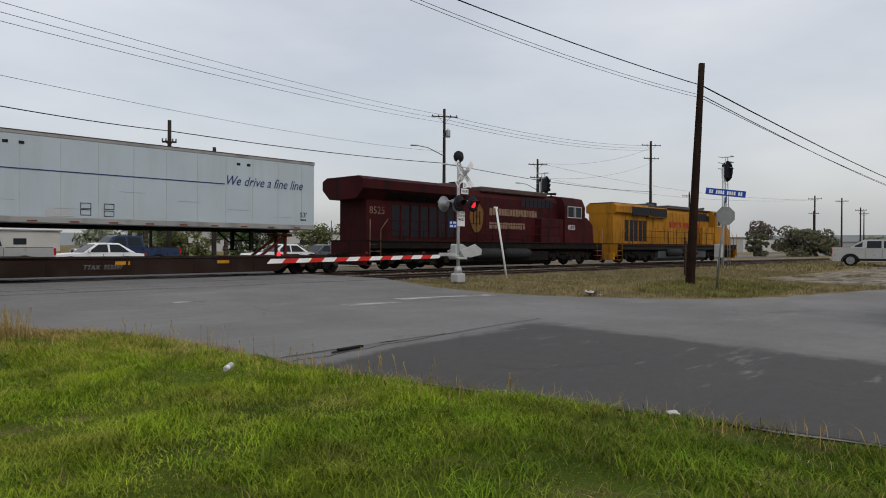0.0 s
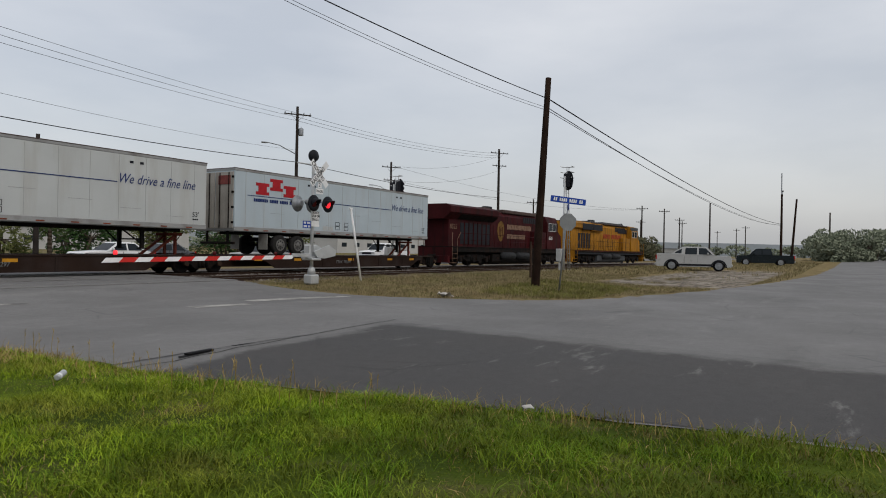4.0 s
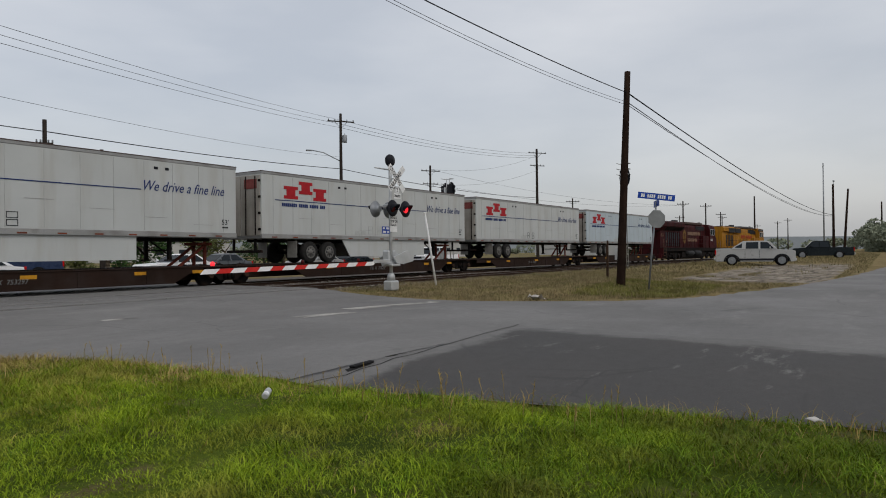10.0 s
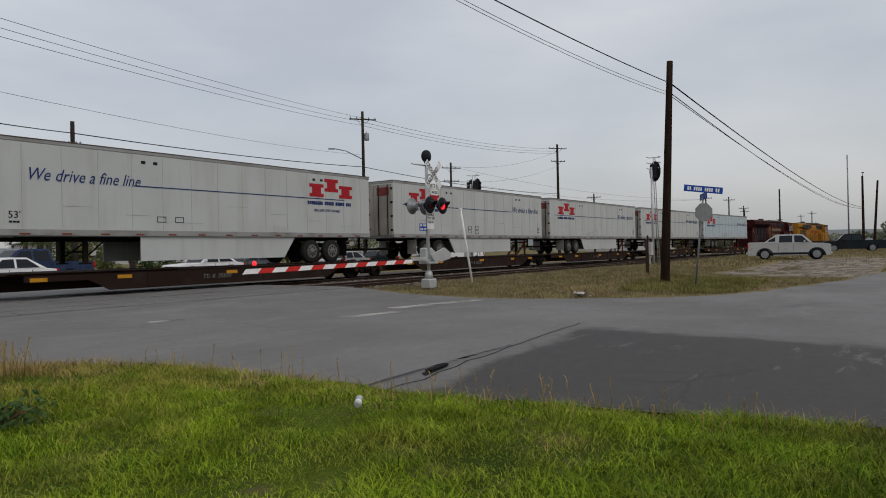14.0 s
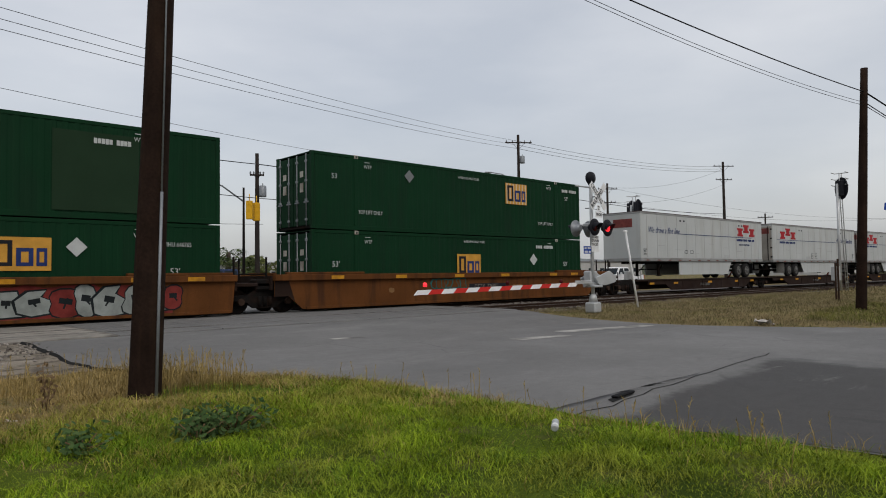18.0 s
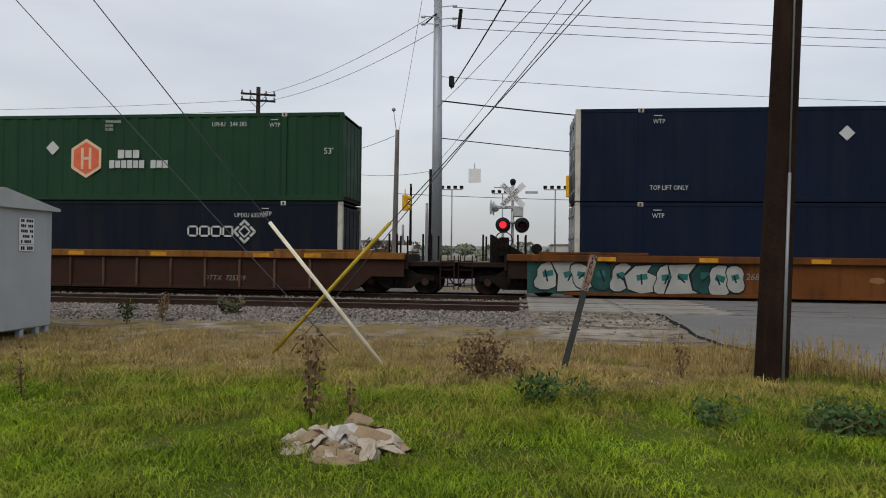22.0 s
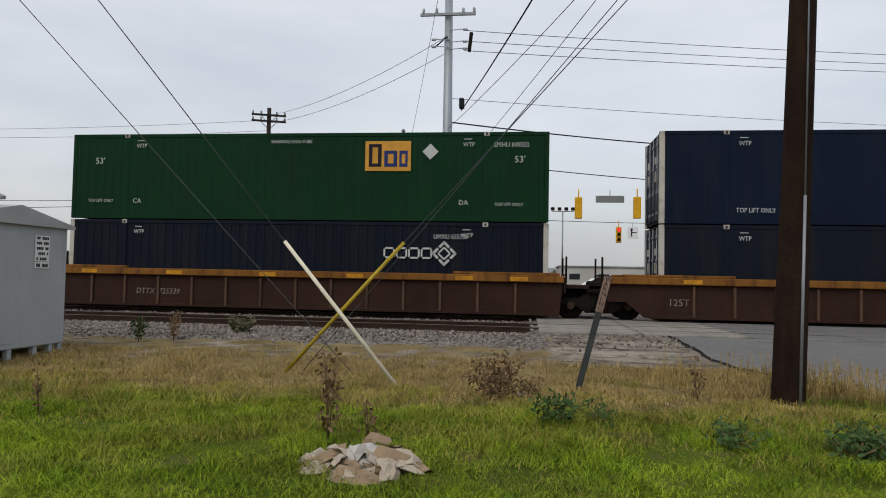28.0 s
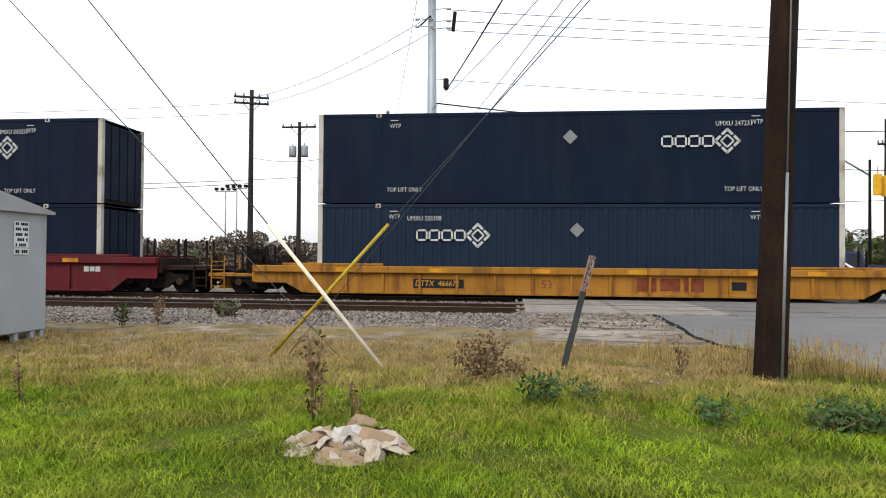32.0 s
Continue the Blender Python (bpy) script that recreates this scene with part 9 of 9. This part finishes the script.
def weed(x, y, h, w, material, label, seed, n=70, size=0.05, stems=6):
    r = random.Random(seed)
    c = thing("weed", label, "weed", pose(x, y, ground_z(x, y) - 0.04))
    f = Form()
    cs = []
    for _ in range(stems):
        a = r.uniform(0, 6.28)
        t = Vector((math.cos(a) * w * r.uniform(0.1, 0.5), math.sin(a) * w * r.uniform(0.1, 0.5), h * r.uniform(0.6, 1.0)))
        part("stem", Form().tube([Vector((0, 0, 0)), t * 0.5 + Vector((0, 0, h * 0.08)), t], 0.006, 4), M_WEEDBROWN, c)
        for q in (0.35, 0.6, 0.8, 1.0):
            p = t * q
            cs.append((p.x, p.y, p.z, 0.06 + w * 0.12))
    part("foliage", leaves(r, cs, max(3, n // 12), size, 0.8), material, c)


for i, (x, y, h, w, n) in enumerate(((5.55, -16.75, 0.22, 0.55, 70), (5.95, -16.62, 0.26, 0.6, 80), (5.72, -16.5, 0.2, 0.5, 50))):
    weed(x, y, h, w, M_WEEDGREEN, "dark green broad-leaved weed in the grass", 1 + i, n, 0.038, 11)
weed(3.21, -16.0, 0.32, 0.45, M_WEEDGREEN, "green thistle-like weed in the grass", 24, 80, 0.04, 8)
weed(4.73, -16.4, 0.16, 0.6, M_WEEDGREEN, "low dark green broad-leaved weed", 5, 70, 0.035, 9)
weed(3.6, -15.7, 0.18, 0.5, M_WEEDGREEN, "low green weed in the grass", 25, 60, 0.03, 8)
weed(1.22, -17.1, 0.85, 0.2, M_WEEDBROWN, "dead brown stalk by the cardboard", 6, 80, 0.035, 4)
weed(1.49, -16.8, 0.42, 0.15, M_WEEDBROWN, "short dead brown stalk", 7, 40, 0.03, 3)
weed(0.7, -15.4, 0.45, 0.3, M_WEEDBROWN, "dead brown weed in the grass", 14, 40, 0.03, 4)
weed(2.5, -14.6, 0.5, 0.75, M_WEEDBROWN, "dead brown bushy weed", 8, 150, 0.035, 11)
weed(2.9, -14.3, 0.3, 0.5, M_WEEDBROWN, "low dead brown weed", 28, 70, 0.03, 7)
weed(5.0, -13.9, 0.55, 0.15, M_WEEDBROWN, "dead brown upright weed", 9, 60, 0.035, 3)
weed(-1.9, -16.5, 0.5, 0.12, M_WEEDBROWN, "thin dead stalk in the grass", 10, 30, 0.03, 3)
weed(-3.55, -7.9, 0.35, 0.5, M_OLIVELEAF, "grey-green tuft in the ballast", 11, 120, 0.05, 12)
weed(-5.0, -9.6, 0.55, 0.3, M_LEAFDK, "green weed at the ballast edge", 12, 70, 0.04, 6)
weed(-4.4, -9.3, 0.6, 0.3, M_WEEDBROWN, "dead brown weed at the ballast edge", 13, 70, 0.04, 6)


def ballast():
    """Loose crushed stone, coarse angular pieces."""
    r = np.random.default_rng(4)
    oct_v = np.array([(1, 0, 0), (-1, 0, 0), (0, 1, 0), (0, -1, 0), (0, 0, 1), (0, 0, -1)], float)
    oct_f = np.array([(0, 2, 4), (2, 1, 4), (1, 3, 4), (3, 0, 4), (2, 0, 5), (1, 2, 5), (3, 1, 5), (0, 3, 5)])
    vs, fs, k = [], [], 0
    for x0, x1, y0, y1, n, dens in ((-14, 3.1, -9.4, -5.2, 12500, 1), (-14, 3.1, -5.2, -1.2, 6500, 1), (22.2, 44, -6.8, -1.0, 6000, 1), (3.0, 6.4, -9.8, -6.4, 500, 1)):
        for _ in range(n):
            x, y = r.uniform(x0, x1), r.uniform(y0, y1)
            if y < -8.0 and r.random() < (-8.0 - y) * 0.8:
                continue
            s = r.uniform(0.018, 0.045) * (1.3 if x > 20 else 1)
            z = ground_z(x, y) - 0.03
            for c in (0.0, TRACK_NEAR):
                if not 3.0 < x < 22:
                    z -= 0.14 * (1 - step(1.5, 2.4, abs(y - c - curve_y(x))))
            rot = np.array(Euler(r.uniform(0, 6.28, 3)).to_matrix())
            sc = s * r.uniform(0.6, 1.4, 3)
            vs.append((oct_v * r.uniform(0.75, 1.25, (6, 1)) * sc) @ rot.T + (x, y, z + s * 0.4))
            fs.append(oct_f + k)
            k += 6
    me = bpy.data.meshes.new("ballast")
    me.from_pydata(np.concatenate(vs).tolist(), [], np.concatenate(fs).tolist())
    m, n, l, co, noi, ramp, mix, math2 = node_kit("crushed_stone")
    g = n.new("ShaderNodeNewGeometry")
    c = mix(g.outputs["Random Per Island"], (0.06, 0.05, 0.043), (0.27, 0.24, 0.21))
    l.new(c, n["Principled BSDF"].inputs["Base Color"])
    n["Principled BSDF"].inputs["Roughness"].default_value = 0.9
    me.materials.append(m)
    tagged(new("ballast", me), "grey-brown crushed stone ballast", "ballast", kind="stuff")


ballast()

# ---- litter ----
M_CARD = mat("brown_cardboard", (0.25, 0.185, 0.12), 0.9, 0, 0.15, 6, 0.1)
M_CARDPALE = mat("pale_cardboard_face", (0.37, 0.32, 0.255), 0.85, 0, 0.12, 6, 0.1)
M_PLASTIC = mat("white_plastic_film", (0.42, 0.40, 0.37), 0.5, 0, 0.1, 5)


def crumpled(w, d, seed, amp, n=7):
    f = Form()
    vs = []
    for i in range(n + 1):
        for j in range(n + 1):
            x, y = w * (i / n - 0.5), d * (j / n - 0.5)
            vs.append((x + 0.02 * noise.noise((i, j, seed)), y + 0.02 * noise.noise((i, j, seed + 9)), amp * (noise.noise((x * 5 + seed, y * 5, seed)) + 0.6 * noise.noise((x * 11, y * 11, seed + 4)))))
    k = len(vs)
    lo = [(x, y, z - 0.006) for x, y, z in vs]
    q = [(i * (n + 1) + j, (i + 1) * (n + 1) + j, (i + 1) * (n + 1) + j + 1, i * (n + 1) + j + 1) for i in range(n) for j in range(n)]
    f.add(vs + lo, q + [tuple(a + k for a in t)[::-1] for t in q])
    return f


def folded(w, d, fold, rise, seed):
    """A stiff torn sheet creased once across, with ragged rims and thickness."""
    f = Form()
    top = []
    for i, u in enumerate((0.0, 0.22, 0.45, 0.5, 0.75, 1.0)):
        for j, v in enumerate((0.0, 0.35, 0.7, 1.0)):
            rim = 0.2 if i in (0, 5) or j in (0, 3) else 0.05
            z = rise * max(0.0, 1 - abs(u - fold) / (fold if u < fold else 1 - fold))
            top.append((w * (u - 0.5) + rim * w * noise.noise((i * 1.7, j * 2.3, seed)), d * (v - 0.5) + rim * d * noise.noise((i * 2.1, j, seed + 5)), z + 0.05 * noise.noise((i, j * 1.3, seed + 2))))
    q = [(i * 4 + j, (i + 1) * 4 + j, (i + 1) * 4 + j + 1, i * 4 + j + 1) for i in range(5) for j in range(3)]
    f.add(top + [(x, y, z - 0.006) for x, y, z in top], q + [tuple(k + 24 for k in t)[::-1] for t in q])
    return f


c = thing("cardboard_heap", "torn flattened cardboard and film lying in the grass", "litter", pose(1.64, -17.75, 0.05, 0, 0, 0))
for k, (x, y, z, rx, ry, rz, w, d, fold, rise, mt) in enumerate((
        (-0.32, -0.02, 0.07, 14, -16, 22, 0.52, 0.16, 0.7, 0.05, M_CARD), (-0.3, -0.12, 0.05, 8, -8, 16, 0.5, 0.2, 0.3, 0.03, M_CARDPALE),
        (0.0, -0.02, 0.13, 42, -14, 12, 0.24, 0.26, 0.5, 0.05, M_PLASTIC), (0.24, 0.0, 0.12, 36, 8, -6, 0.32, 0.28, 0.6, 0.02, M_CARD),
        (-0.02, -0.22, 0.06, 10, -4, -4, 0.42, 0.2, 0.4, 0.04, M_CARDPALE), (0.1, -0.32, 0.05, 18, 4, -6, 0.5, 0.18, 0.5, 0.03, M_CARD),
        (0.3, -0.22, 0.08, 24, 20, 20, 0.2, 0.22, 0.5, 0.06, M_CARDPALE), (0.4, 0.12, 0.1, 14, 14, 24, 0.3, 0.26, 0.35, 0.06, M_CARDPALE),
        (0.04, 0.46, 0.14, 18, -14, 8, 0.3, 0.18, 0.7, 0.08, M_CARD), (0.2, 0.38, 0.1, -10, 40, 50, 0.2, 0.2, 0.5, 0.06, M_CARD),
        (0.5, 0.05, 0.06, 6, 10, 40, 0.2, 0.2, 0.5, 0.03, M_CARD))):
    o = part("torn_sheet", folded(w * 0.85, d * 0.85, fold, rise, k * 3.7), mt, c, "torn pale sheet" if mt is not M_CARD else "torn brown sheet")
    o.matrix_basis = pose(x * 0.95, y * 0.9, z * 0.66, rx * 1.2, ry * 1.5, rz * 1.3)

rh = random.Random(31)
for k in range(11):
    a, r = rh.uniform(0, 6.28), rh.uniform(0.08, 0.42)
    o = part("torn_sheet", folded(rh.uniform(0.12, 0.34), rh.uniform(0.06, 0.16), rh.uniform(0.3, 0.7), rh.uniform(0.02, 0.08), 60 + k * 2.3), (M_CARD, M_CARDPALE, M_PLASTIC, M_CARDPALE)[k % 4], c, "small torn strip")
    o.matrix_basis = pose(r * math.cos(a) * 0.95 - 0.04, r * math.sin(a) * 0.75, 0.055 + 0.06 * (1 - r) * rh.random(), rh.uniform(-22, 30), rh.uniform(-26, 26), rh.uniform(0, 180))


def litter(x, y, z, label, s, mt, name, seed):
    ob = part(name, crumpled(0.3 * s, 0.22 * s, seed, 0.09 * s, 6), mt)
    ob.matrix_basis = pose(x, y, z, 0, 0, seed * 40)
    tagged(ob, label, "litter")


litter(9.3, -23.3, 0.2, "crumpled white paper lying at the asphalt edge", 0.38, M_PLASTIC, "paper_scrap", 1)
litter(22.6, -14.6, 0.08, "flat white plastic bag lying by the verge", 1.5, M_PLASTIC, "plastic_bag", 2)
litter(2.9, -14.2, 0.08, "pale scrap of paper in the grass", 0.8, M_CARDPALE, "paper_scrap", 3)
litter(4.6, -14.4, 0.06, "small pale scrap in the grass", 0.5, M_CARDPALE, "paper_scrap", 4)
c = thing("drink_can", "crushed pale drink can lying in the grass", "litter", pose(7.95, -18.8, 0.16, 0, 80, 35))
part("can_body", Form().lathe((0, 0, -0.08), (0, 0, 1), [(0.024, 0), (0.033, 0.012), (0.033, 0.07), (0.027, 0.09), (0.033, 0.11), (0.033, 0.15), (0.025, 0.16)], 14), M_SILVER, c)
part("can_band", Form().lathe((0, 0, -0.055), (0, 0, 1), [(0.0336, 0), (0.0336, 0.035)], 14), M_SIGNWHITE, c)
# rubber strip lying on the patch seam
c = part("rubber_scrap", Form().box(0, 0, 0, 0.5, 0.09, 0.03, 0.012), M_BLACK)
c.matrix_basis = pose(10.35, -17.95, road_z(10.35, -18) + 0.03, 0, 0, 8)
tagged(c, "black rubber scrap lying on the asphalt", "litter")


# ---- what moves ----
def motions():
    times = [i * 0.5 for i in range(65)]
    for ob in TRAIN:
        x, z = ob.location.x, ob.location.z
        fwd = ob["span"]
        rows = []
        for t in times:
            a = x + run(t)
            b = a + fwd
            ya, yb = curve_y(a), curve_y(b)
            rows.append((t, pose(a, ya, z, 0, 0, math.degrees(math.atan((yb - ya) / (b - a))))))
        walk(ob, rows)
    for ob, r in WHEELSETS:
        p = ob.location.copy()
        walk(ob, [(i / 15, Matrix.Translation(p) @ Matrix.Rotation(run(i / 15) / r % (2 * math.pi), 4, "Y")) for i in range(481)])
    # the white pickup: place of its rear right tyre, then its heading
    rows = []
    for t, x, y, head in ((0.0, 23.5, -23.4, 184), (0.5, 22.1, -23.55, 188), (0.9, 21.17, -23.84, 194), (1.2, 20.6, -24.1, 201), (1.5, 19.94, -24.44, 209), (1.8, 19.5, -24.85, 217), (2.1, 18.98, -25.35, 225), (2.5, 18.55, -26.2, 235), (3.5, 17.3, -29.3, 245), (5.0, 14.6, -36.0, 252), (7.0, 11.6, -50.0, 262), (9.0, 11.5, -66.0, 270), (32.0, 11.5, -68.0, 270)):
        m = pose(x, y, road_z(x, y) + 0.0, 0, 0, head)
        rows.append((t, m @ Matrix.Translation((1.525, 0.98, 0))))
    walk(WHITE_TRUCK, rows)
    gone = [0.0]
    steps = [i * 0.1 for i in range(321)]
    places = [rows[0][1].translation]
    for t in steps[1:]:
        (ta, a), (tb, b) = [(p, q) for p, q in zip(rows, rows[1:]) if p[0] <= t <= q[0] + 1e-6][0]
        places.append(a.translation.lerp(b.translation, (t - ta) / (tb - ta)))
        gone.append(gone[-1] + (places[-1] - places[-2]).length)
    for ob in [o for o in WHITE_TRUCK.children if o.name.startswith("tyre")]:
        p = ob.location.copy()
        walk(ob, [(t, Matrix.Translation(p) @ Matrix.Rotation(g / 0.5 % (2 * math.pi), 4, "Y")) for t, g in zip(steps, gone)])


motions()
